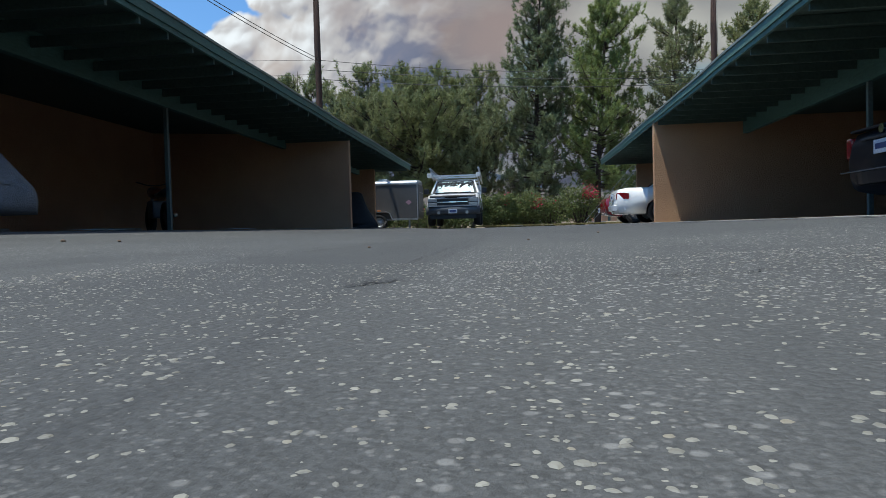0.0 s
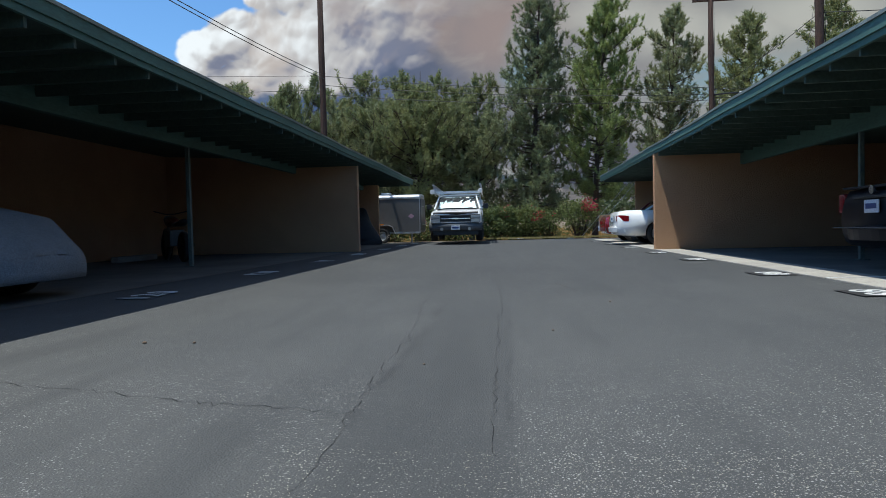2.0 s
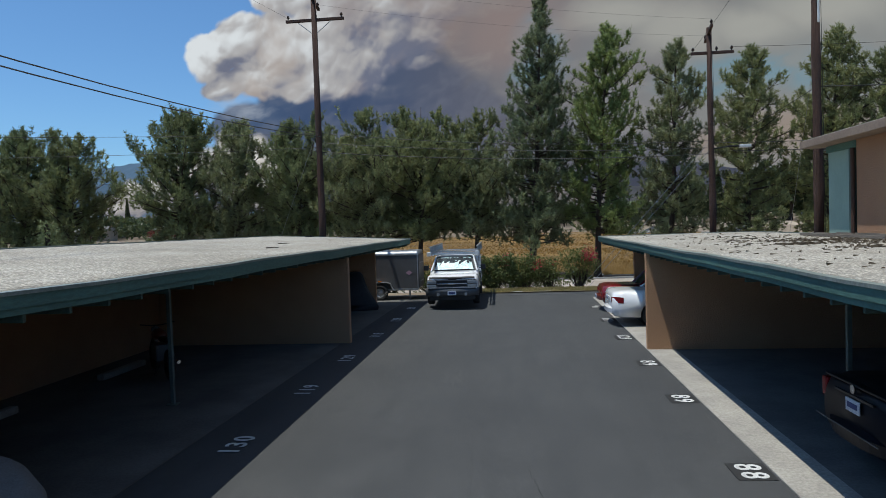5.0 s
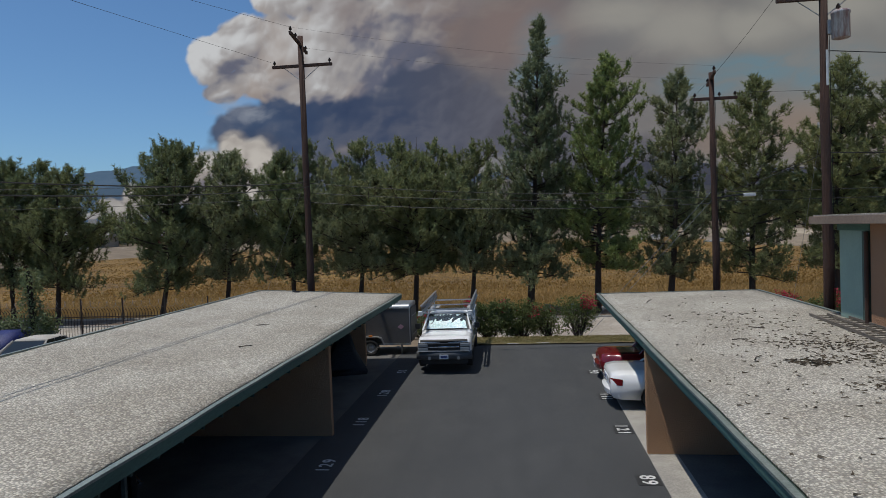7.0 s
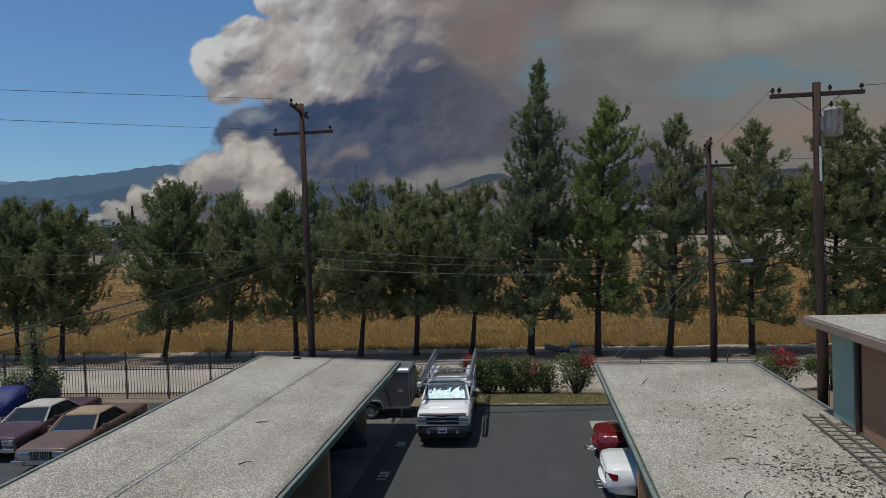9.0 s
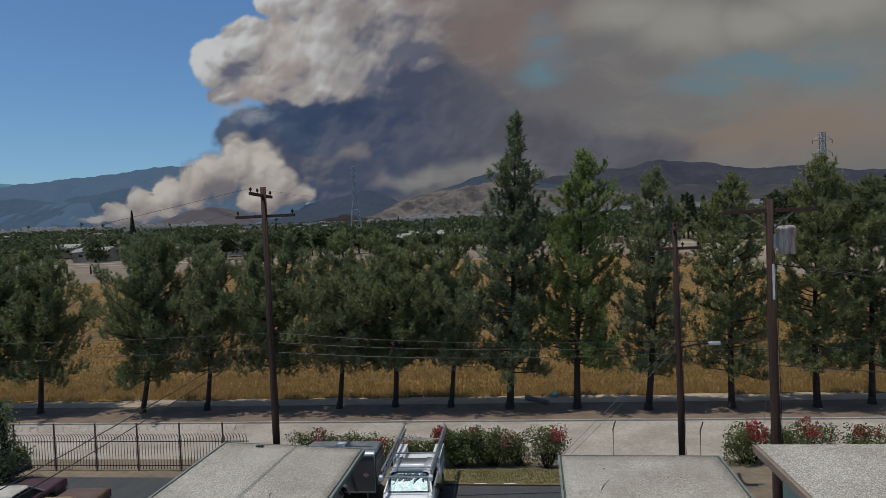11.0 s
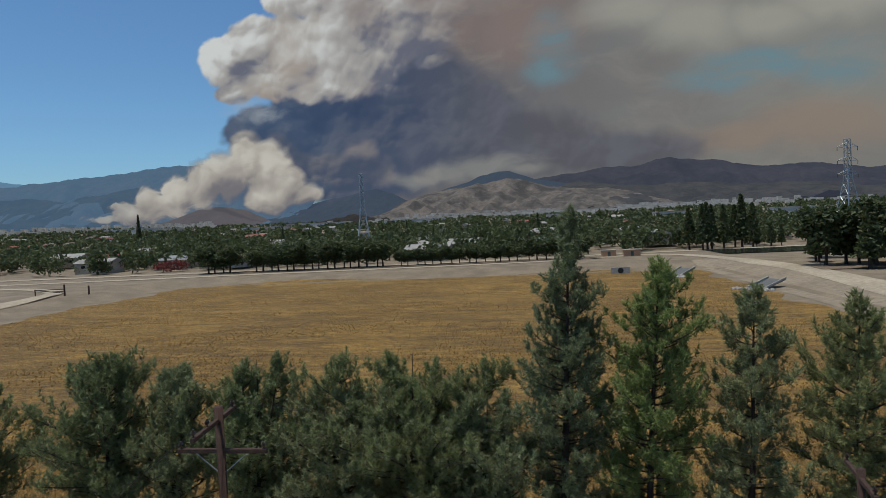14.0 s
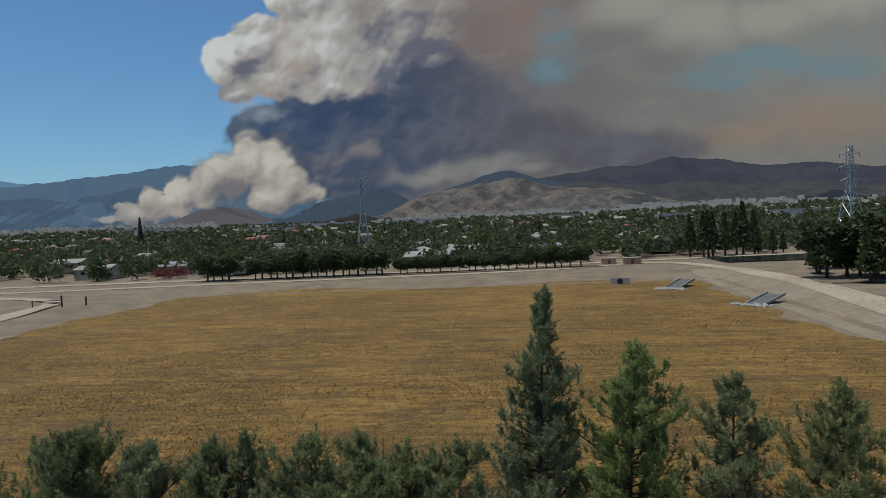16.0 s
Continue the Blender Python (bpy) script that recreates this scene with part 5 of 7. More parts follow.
def ribbon(points, width, lift, n=90):
    """A road along a smooth line, laid on the land."""
    pts = np.array(points, float)
    t = np.linspace(0, 1, len(pts))
    tt = np.linspace(0, 1, n)
    x, y = np.interp(tt, t, pts[:, 0]), np.interp(tt, t, pts[:, 1])
    k = np.ones(9) / 9
    x, y = (np.convolve(np.pad(q, 4, "edge"), k, "valid") for q in (x, y))
    dx, dy = np.gradient(x), np.gradient(y)
    ln = np.hypot(dx, dy)
    nx, ny = -dy / ln, dx / ln
    v = []
    for s in (-0.5, -0.17, 0.17, 0.5):
        px, py = x + nx * width * s, y + ny * width * s
        v.append(np.stack([px, py, land(px, py) + lift], -1))
    v = np.stack(v, 1).reshape(-1, 3)
    f = [(i * 4 + j, i * 4 + j + 1, i * 4 + j + 5, i * 4 + j + 4) for i in range(n - 1) for j in range(3)]
    return v.tolist(), f


single("road_levee", ribbon([(-330, 262), (-230, 262), (-140, 272), (-60, 278), (10, 284), (28, 300), (58, 312), (70, 272), (78, 225), (74, 170), (70, 120), (74, 70), (90, 40)], 7.0, 0.12), ROAD_PALE,
       "pale dirt road along the top of the bank", "dirt road", "structure", smooth=True)
single("road_track", sheet(np.linspace(-70, 60, 131), np.linspace(44.1, 46.9, 8), 0.034), ROAD_PALE, "pale rutted dirt track between the pines and the field", "dirt track", "structure", smooth=True)
# Dark strip: litter, plus the street trees' shade put into the ground colour.
single("ground_litter", ribbon([(-140, 287), (-100, 288.5), (-40, 291), (20, 294), (30, 296)], 5.5, 0.20), SOIL_DARK, "dark strip for litter and tree shade under the row of street trees", "soil", "structure", smooth=True)
# Painted shade on the ground below the levee's trees.
single("ground_litter_levee", ribbon([(78, 206), (92, 204), (110, 208), (140, 214)], 14.0, 0.24), SOIL_DARK, "dark strip standing for the shade under the levee's trees", "soil", "structure", smooth=True)
single("road_far", ribbon([(-420, 292), (-260, 296), (-120, 300), (-40, 302), (40, 322), (110, 330), (260, 352), (420, 372)], 9.0, 0.16), ROAD_PALE,
       "pale street behind the field's bank", "street", "structure", smooth=True)
single("road_side", ribbon([(-420, 262), (-260, 250), (-190, 236), (-160, 215), (-150, 180), (-148, 120), (-150, 60)], 6.0, 0.14), ROAD_PALE,
       "pale dirt track along the field's edge", "dirt track", "structure", smooth=True)
single("water_basin", sheet(np.linspace(78, 190, 12), np.linspace(288, 322, 8), 0.35), POND, "dark still water in the second basin", "water", "structure")
single("slope_levee", sheet(np.linspace(58, 78, 12), np.linspace(110, 262, 40), 0.05), LEVEE, "pale bare slope of the levee", "bank", "structure", smooth=True)


# concrete chutes, headwall, pump boxes and a field gate
def chute(x, y, a, ln):
    z = float(land(x, y))
    root = thing("concrete_chute", "pale concrete spillway chute set in the bank", "spillway", pose(x, y, z, 0, 0, a), "spillway chutes")
    # Bed coloured dark to imitate the shade inside the chute's recess.
    part("bed", panel([(-ln / 2, -2.2, 0.0), (ln / 2, -2.2, 1.7), (ln / 2, 2.2, 1.7), (-ln / 2, 2.2, 0.0)], 0.25), CHUTE_DARK, root, "concrete bed darkened to read as a shaded recess")
    for s in (-2.4, 2.2):
        part("side_wall", panel([(-ln / 2, s, 0.2), (ln / 2, s, 2.0), (ln / 2, s + 0.25, 2.0), (-ln / 2, s + 0.25, 0.2)], 0.5), APRON, root)
    rr = np.random.RandomState(int(x))
    bm = bmesh.new()
    for _ in range(70):
        own = bmesh.new()
        bmesh.ops.create_icosphere(own, subdivisions=1, radius=rr.uniform(0.25, 0.7))
        for vv in own.verts:
            vv.co *= rr.uniform(0.75, 1.2)
        merge(bm, own, pose(-ln / 2 - rr.uniform(0, 3.5), rr.uniform(-4.5, 4.5), 0.15))
    part("riprap", bm, APRON, root, "pale broken rock at the foot")
    return root


chute(57.5, 181, 40, 9)
chute(46.5, 225, 55, 12)
hw = thing("culvert_headwall", "pale concrete headwall with a round culvert mouth", "culvert", pose(30.0, 240.0, float(land(30, 240)) - 0.1))
part("wall", bx(-3.2, 3.2, -0.2, 0.2, 0, 2.3, 0.03), APRON, hw)
part("pipe", rod((0, -0.45, 1.2), (0, 0.19, 1.2), 0.95, None, 20), BLACK, hw, "dark culvert mouth")
for x, y, w in ((33.5, 305, 6.0), (43.0, 303, 7.0)):
    r = thing("pump_house", "low tan utility shed with a flat roof", "shed", pose(x, y, float(land(x, y)) + 0.05), "pump sheds")
    part("wall", bx(-w / 2, w / 2, -2, 2, 0, 2.6, 0.05), STUCCO_PEACH, r)
    part("roof", bx(-w / 2 - 0.3, w / 2 + 0.3, -2.3, 2.3, 2.602, 2.85, 0.05), APRON, r)
    part("door", bx(-0.6, 0.6, -2.06, -2.002, 0.02, 2.1, 0.01), GREEN_DARK, r)
gate = thing("field_gate", "rusty steel bar gate across the dirt track", "gate", pose(-151.8, 206.0, float(land(-151.8, 206.0)) + 0.1, 0, 0, 15))
for a, b in (((-9, 0, 1.9), (0, 0, 1.9)), ((-9, 0, 1.9), (0, 0, 0.6)), ((-4.5, 0, 1.2), (0, 0, 1.2))):
    part("bar", rod(a, b, 0.13), IRON, gate)
for x, h in ((0, 3.4), (7.5, 2.6)):
    part("post", rod((x, 0, -0.3), (x, 0, h), 0.3, None, 8), POLE_WOOD, gate)
part("post", rod((-9, 0, -0.3), (-9, 0, 2.2), 0.2, None, 8), POLE_WOOD, gate)


# ---- lattice towers ----
def pylon(x, y, top, arms, base=5.2, bar=0.17):
    z0 = float(land(x, y))
    h = top - z0
    root = thing("transmission_tower", "pale steel lattice transmission tower", "transmission tower", pose(x, y, z0 - 0.2, 0, 0, 20), "transmission towers")
    levels = [0, 0.16, 0.32, 0.46, 0.58, 0.68, 0.77, 0.86, 0.94, 1.0]
    half = lambda q: base * (1 - q / 0.62) + 1.1 * q / 0.62 if q < 0.62 else 1.1 - 0.5 * (q - 0.62)  # noqa: E731
    corner = lambda q, k: ((1, 1, -1, -1)[k] * half(q), (1, -1, -1, 1)[k] * half(q), h * q)  # noqa: E731
    for k in range(4):
        leg = bmesh.new()
        for a, b in zip(levels, levels[1:]):
            rod(corner(a, k), corner(b, k), bar, None, 4, leg)
        part("leg", leg, STEEL, root)
    br = bmesh.new()
    for a, b in zip(levels, levels[1:]):
        for k in range(4):
            j = (k + 1) % 4
            rod(corner(a, k), corner(b, j), bar * 0.55, None, 3, br)
            rod(corner(a, j), corner(b, k), bar * 0.55, None, 3, br)
            rod(corner(b, k), corner(b, j), bar * 0.55, None, 3, br)
    part("bracing", br, STEEL, root)
    for q in arms:
        for s in (-1, 1):
            bm = bmesh.new()
            tip = (s * 5.6, 0, h * q + 0.3)
            for yy in (-0.9, 0.9):
                rod((s * half(q), yy, h * q), tip, 0.09, None, 3, bm)
                rod((s * half(q), yy, h * (q + 0.045)), tip, 0.09, None, 3, bm)
            o = part("crossarm", bm, STEEL, root)
            part("insulator_string", rod(tip, (tip[0], 0, tip[2] - 1.8), 0.14, None, 5), PORCELAIN, o)
    return root


pylon(-101.3, 402, 52.6, (), 4.6, 0.26)
pylon(146.8, 338, 49.8, (0.66, 0.79, 0.92), 6.0, 0.22)

# ---- broadleaf and conifer trees of the town ----
def puff(rng, n, rx, rz, zc, size):
    """Leaf flakes in a lumpy ball."""
    d = rng.normal(0, 1, (n, 3))
    d /= np.linalg.norm(d, axis=1, keepdims=True)
    lump = 1 + 0.28 * np.sin(d[:, :1] * 4.1 + rng.uniform(0, 6)) * np.cos(d[:, 2:] * 5 + rng.uniform(0, 6))
    p = d * lump * rng.uniform(0.55, 1.0, (n, 1)) * np.array([rx, rx, rz])
    return p + np.array([0, 0, zc]), size


def town_tree_meshes(kind, seed, h, r):
    rng = np.random.RandomState(seed)
    tr = tube([(0, 0, -0.4), (0.1, 0, h * 0.3), (0, 0.1, h * 0.7)], 0.03 * h, 6, None, 0.6)
    for k in range(6):
        a = k * 1.1
        tube([(0, 0, h * 0.28), (math.cos(a) * r * 0.6, math.sin(a) * r * 0.6, h * 0.6)], 0.012 * h, 4, tr, 0.6)
    pts = []
    if kind == "conifer":
        for q in np.linspace(0.22, 0.98, 16):
            pts.append(puff(rng, 170, r * (1.08 - q), h * 0.05, h * q, 0)[0])
    else:
        pts.append(puff(rng, 1100, r, h * 0.36, h * 0.58, 0)[0])
        for k in range(5):
            a = rng.uniform(0, 6.3)
            p, _ = puff(rng, 380, r * 0.5, h * 0.18, h * rng.uniform(0.5, 0.8), 0)
            pts.append(p + np.array([math.cos(a) * r * 0.6, math.sin(a) * r * 0.6, 0]))
    pts = np.concatenate(pts)
    return mesh_of("trunk", tr, BARK), mesh_of("crown", leaves(pts, 0.046 * h, rng, 0.6), FAR_LEAF)


KINDS = [town_tree_meshes("broad", 61, 9.0, 3.6), town_tree_meshes("broad", 62, 9.0, 3.2), town_tree_meshes("broad", 63, 9.0, 4.2), town_tree_meshes("conifer", 64, 9.0, 2.4), town_tree_meshes("conifer", 65, 9.0, 2.0)]


def town_tree(name, label, x, y, h, k, group, wide=1.0):
    root = thing(name, label, "tree", None, group)
    s = h / 9.0
    root.matrix_world = Matrix.LocRotScale((x, y, float(land(x, y)) - 0.1), Euler((0, 0, x * 3.7)), (s * wide, s * wide, s))
    for nm, me in zip(("trunk", "crown"), KINDS[k]):
        o = new(nm, me)
        o.parent = root
    return root


rng = np.random.RandomState(14)
for i in range(46):
    x = -146 + i * 3.7 + rng.uniform(-0.8, 0.8)
    if 6 > i > 3 or 22 < i < 24:
        continue
    h = rng.uniform(9.5, 13.5) if i < 23 else rng.uniform(6.5, 8.5)
    if i > 39:
        h = rng.uniform(9, 14)
    town_tree("street_tree", "dark green street tree on the far bank", x, 291 + 0.045 * (x + 146) + rng.uniform(-1, 1), h, i % 3, "row of trees on the far bank", 1.25)
for i in range(13):
    town_tree("conifer_tree", "tall dark conifer beside the second basin", 74 + i * 3.6 + rng.uniform(-1, 1), 326 + rng.uniform(-3, 10) + i * 0.8, rng.uniform(16, 25) if i < 9 else rng.uniform(9, 13), 3 + i % 2, "conifers at the second basin", 0.85)
for i in range(26):
    town_tree("conifer_tree", "large dark conifer on the levee", 93 + rng.uniform(-9, 42), 214 + rng.uniform(-22, 34), rng.uniform(13, 20), (3, 0, 4, 1)[i % 4], "trees on the levee", 1.1)

# spire-like conifers and palms that stand over the town
for x, y, h in ((-424, 676, 34), (-215, 560, 17), (-160, 470, 15), (-28, 520, 16), (6, 560, 19), (-120, 640, 18), (-70, 480, 14)):
    town_tree("cypress_tree", "slender dark cypress over the rooftops", x, y, h, 4, "cypresses in the town", 0.55)


def palm(x, y, h):
    root = thing("palm_tree", "tall thin palm with a small crown", "palm tree", pose(x, y, float(land(x, y)) - 0.2), "palms in the town")
    part("trunk", tube([(0, 0, 0), (0.4, 0, h * 0.5), (0.2, 0, h)], 0.35, 6, None, 0.3), BARK, root)
    rr = np.random.RandomState(int(abs(x)))
    v, f = blades(np.tile([0.2, 0, h], (40, 1)), rr.normal(0, 1, (40, 3)) + np.array([0, 0, 0.2]), 3.2, 0.7, 1, rr, 0.1)
    part("fronds", (v.tolist(), f.tolist()), FAR_LEAF, root)


for x, y, h in ((-545, 760, 22), (-520, 765, 20), (-230, 600, 20), (-360, 640, 18), (-60, 640, 19), (210, 560, 20), (80, 480, 16), (-650, 800, 22)):
    palm(x, y, h)

# tree canopy of the town
rng = np.random.RandomState(15)
n = 4600
ty = 318 * np.exp(rng.uniform(0, 1, n) ** 0.9 * math.log(9.5))
tx = ty * rng.uniform(-0.98, 0.68, n)
keep = ~((ty < 345) & (tx > 55) & (tx < 200)) & ~((ty < 318 + 0.05 * (tx + 150)))
tx, ty = tx[keep], ty[keep]
vs, fs = [], []
count = 0
for x, y in zip(tx, ty):
    h = rng.uniform(5.5, 11.5) * (1.25 if rng.rand() < 0.12 else 1.0) * (1.25 if y < 560 else 1.0)
    m = 110 if y < 560 else 60 if y < 700 else (30 if y < 1400 else 16)
    grow = 1.0 if y < 700 else (1.25 if y < 1400 else 1.9)
    p, _ = puff(rng, m, h * rng.uniform(0.36, 0.6) * (1 + (grow - 1) * 0.6), h * 0.42, h * 0.5, 0)
    p = p + np.array([x, y, float(land(x, y))])
    v, f = leaves(p, h * (0.105 if y < 560 else 0.16 if y < 700 else 0.24) * grow, rng, 0.7)
    vs += v
    fs += [tuple(q + count for q in g) for g in f]
    count += len(v)
single("town_canopy", (vs, fs), FAR_LEAF, "dense dark green tree canopy of a low suburb", "woods", "stuff")

# houses among the trees
ROOFS = [mat("pale_roof", (0.34, 0.32, 0.29), (0.27, 0.25, 0.235), 0.3, 3.0, 0.9, 0.1), mat("brown_roof", (0.23, 0.17, 0.13), (0.18, 0.13, 0.10), 0.3, 3.0, 0.9, 0.1),
         mat("red_roof", (0.28, 0.10, 0.075), (0.22, 0.08, 0.06), 0.3, 3.0, 0.9, 0.1), mat("grey_roof", (0.26, 0.26, 0.27), (0.20, 0.20, 0.21), 0.3, 3.0, 0.9, 0.1)]
WALLS = [mat("cream_wall", (0.45, 0.40, 0.33), (0.39, 0.35, 0.29), 0.3, 3.0, 0.9, 0.05), mat("white_wall", (0.50, 0.48, 0.45), (0.44, 0.42, 0.40), 0.3, 3.0, 0.9, 0.05), mat("tan_wall", (0.44, 0.35, 0.26), (0.38, 0.30, 0.22), 0.3, 3.0, 0.9, 0.05)]


def house_meshes(i):
    w, d, h = (13, 9, 2.9) if i % 2 else (16, 10, 3.1)
    wall = mesh_of("wall", bx(-w / 2, w / 2, -d / 2, d / 2, -1.5, h, 0.05), WALLS[i % 3])
    bm = bmesh.new()
    e, rz = 0.6, 1.9
    a = [(-w / 2 - e, -d / 2 - e, h + 0.01), (w / 2 + e, -d / 2 - e, h + 0.01), (w / 2 + e, d / 2 + e, h + 0.01), (-w / 2 - e, d / 2 + e, h + 0.01)]
    vv = [bm.verts.new(p) for p in a] + [bm.verts.new((-w / 2 + (2.0 if i % 2 else -e), 0, h + rz)), bm.verts.new((w / 2 - (2.0 if i % 2 else -e), 0, h + rz))]
    for q in ((0, 1, 5, 4), (2, 3, 4, 5), (3, 0, 4), (1, 2, 5), (3, 2, 1, 0)):
        bm.faces.new([vv[k] for k in q])
    roof = mesh_of("roof", bm, ROOFS[(0, 1, 0, 3, 2, 0)[i % 6]])
    win = mesh_of("window", bx(-0.9, 0.9, -0.05, 0.05, 0.9, 2.1), GLASS_DARK)
    return wall, roof, win, w, d


HOUSES = [house_meshes(i) for i in range(6)]
rng = np.random.RandomState(16)
for i in range(150):
    y = 320 * math.exp(rng.uniform(0, 1) * math.log(4.5))
    x = y * rng.uniform(-0.95, 0.62)
    if (y < 350 and x > 40) or (y < 322 + 0.05 * (x + 150)):
        continue
    wall, roof, win, w, d = HOUSES[rng.randint(6)]
    root = thing("house", "low single-storey house under a shallow roof", "house", None, "houses of the town")
    s = rng.uniform(0.9, 1.35)
    root.matrix_world = Matrix.LocRotScale((x, y, float(land(x, y)) + rng.uniform(0.8, 3.0)), Euler((0, 0, rng.choice([0, 1.57]) + rng.uniform(-0.1, 0.1))), (s, s, s))
    for nm, me in (("wall", wall), ("roof", roof)):
        o = new(nm, me)
        o.parent = root
    for q in (-0.25, 0.25):
        o = new("window", win)
        o.parent, o.location = root, (w * q, -d / 2, 0)
# larger pale sheds far out on the plain
for x, y, w in ((-520, 1250, 90), (-900, 1500, 120), (-300, 1700, 160), (-620, 1800, 200), (180, 900, 40), (300, 820, 45), (60, 1300, 60), (-1100, 1700, 160)):
    r = thing("warehouse", "long pale flat-roofed warehouse", "warehouse", pose(x, y, float(land(x, y)) - 1), "warehouses on the plain")
    part("wall", bx(-w / 2, w / 2, -14, 14, 0, 11, 0.1), WALLS[1], r)
    part("roof", bx(-w / 2 - 0.5, w / 2 + 0.5, -14.5, 14.5, 11.02, 11.8, 0.1), ROOFS[0], r)
red = thing("flowering_tree", "low spreading tree covered in dull red flowers", "tree", pose(-182, 322, float(land(-182, 322))))
rr = np.random.RandomState(5)
part("trunk", tube([(0, 0, 0), (0, 0, 3)], 0.3, 6, None, 0.4), BARK, red)
part("crown", leaves(puff(rr, 700, 9, 2.6, 3.2, 0)[0], 0.7, rr), leaf_material("dull_red_flowers", (0.10, 0.022, 0.022), (0.19, 0.045, 0.04)), red)

# ---- mountains ----
def ridge(name, label, dist, depth, profile, base_z, seed, material, rough=0.12):
    """A range of hills: crest heights along its length, gullied slopes falling towards the town."""
    us = np.array([p[0] for p in profile])
    hs = np.array([p[1] for p in profile])
    nu, nv = 260, 26
    u = np.linspace(us[0], us[-1], nu)
    crest = np.interp(u, us, hs)
    k = np.ones(9) / 9
    crest = np.convolve(np.pad(crest, 4, "edge"), k, "valid")
    v = []
    for j in range(nv):
        q = j / (nv - 1)
        for i in range(nu):
            d = dist - depth * (1 - q)
            x = u[i] * dist 
            z_top = crest[i] * dist + 20
            shape = q ** 1.25
            nz = noise.fractal(Vector((x * 0.0035, d * 0.0035, seed)), 0.9, 2.1, 6)
            gul = abs(noise.noise(Vector((x * 0.006 + seed, d * 0.0015, seed)))) + 0.5 * abs(noise.noise(Vector((x * 0.017 + seed, d * 0.004, seed))))
            z = base_z + (z_top - base_z) * shape + (z_top - base_z) * rough * (nz * (1 - 0.65 * q) - gul * 1.1 * (1 - q) * q * 4)
            v.append((x, d, z))
    f = [(j * nu + i, j * nu + i + 1, (j + 1) * nu + i + 1, (j + 1) * nu + i) for j in range(nv - 1) for i in range(nu - 1)]
    return single(name, (v, f), material, label, "mountains", "structure", smooth=True)


# Haze, and the smoke's shade on some ranges, is put into these colours.
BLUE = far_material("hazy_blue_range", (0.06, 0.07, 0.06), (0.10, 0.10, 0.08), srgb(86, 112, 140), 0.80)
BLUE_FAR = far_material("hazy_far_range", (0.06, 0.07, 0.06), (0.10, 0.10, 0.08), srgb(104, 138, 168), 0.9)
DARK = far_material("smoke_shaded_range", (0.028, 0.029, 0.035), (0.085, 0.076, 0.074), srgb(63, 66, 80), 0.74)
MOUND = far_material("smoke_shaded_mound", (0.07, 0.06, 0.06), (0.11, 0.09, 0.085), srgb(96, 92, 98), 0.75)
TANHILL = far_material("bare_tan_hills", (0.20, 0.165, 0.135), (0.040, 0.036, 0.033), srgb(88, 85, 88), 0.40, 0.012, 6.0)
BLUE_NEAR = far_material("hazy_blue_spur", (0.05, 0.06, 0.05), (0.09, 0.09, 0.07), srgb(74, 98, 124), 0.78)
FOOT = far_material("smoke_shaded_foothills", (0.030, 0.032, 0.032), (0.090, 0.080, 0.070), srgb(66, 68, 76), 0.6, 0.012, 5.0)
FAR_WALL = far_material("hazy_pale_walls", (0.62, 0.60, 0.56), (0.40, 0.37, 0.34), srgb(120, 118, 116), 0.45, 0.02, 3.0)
SLATE = far_material("hazy_slate_hill", (0.05, 0.055, 0.06), (0.08, 0.08, 0.08), srgb(66, 78, 96), 0.8)
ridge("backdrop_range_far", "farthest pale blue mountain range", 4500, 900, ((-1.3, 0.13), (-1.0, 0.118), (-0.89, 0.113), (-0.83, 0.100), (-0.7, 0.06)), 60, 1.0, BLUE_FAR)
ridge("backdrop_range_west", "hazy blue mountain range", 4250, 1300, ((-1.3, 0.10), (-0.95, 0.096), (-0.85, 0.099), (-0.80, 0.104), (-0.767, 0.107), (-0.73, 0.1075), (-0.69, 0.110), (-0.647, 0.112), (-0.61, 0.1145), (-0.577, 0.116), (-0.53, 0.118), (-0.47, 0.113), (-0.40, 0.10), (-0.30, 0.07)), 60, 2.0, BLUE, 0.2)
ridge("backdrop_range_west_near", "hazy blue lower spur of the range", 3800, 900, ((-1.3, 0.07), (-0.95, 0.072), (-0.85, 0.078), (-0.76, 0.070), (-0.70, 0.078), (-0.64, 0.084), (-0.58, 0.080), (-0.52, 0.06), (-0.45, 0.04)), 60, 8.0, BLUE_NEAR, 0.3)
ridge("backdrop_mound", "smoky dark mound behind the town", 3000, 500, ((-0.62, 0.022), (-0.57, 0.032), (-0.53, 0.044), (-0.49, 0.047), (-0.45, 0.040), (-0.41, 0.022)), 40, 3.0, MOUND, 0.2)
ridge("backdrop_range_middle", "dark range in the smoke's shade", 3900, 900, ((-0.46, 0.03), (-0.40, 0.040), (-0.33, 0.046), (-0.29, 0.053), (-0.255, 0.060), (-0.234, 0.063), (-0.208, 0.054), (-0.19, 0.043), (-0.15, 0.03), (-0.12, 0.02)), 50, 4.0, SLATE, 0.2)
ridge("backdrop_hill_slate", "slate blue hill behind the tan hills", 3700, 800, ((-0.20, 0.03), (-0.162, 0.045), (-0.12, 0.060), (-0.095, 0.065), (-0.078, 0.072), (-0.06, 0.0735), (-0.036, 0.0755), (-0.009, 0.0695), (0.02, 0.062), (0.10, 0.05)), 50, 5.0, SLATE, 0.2)
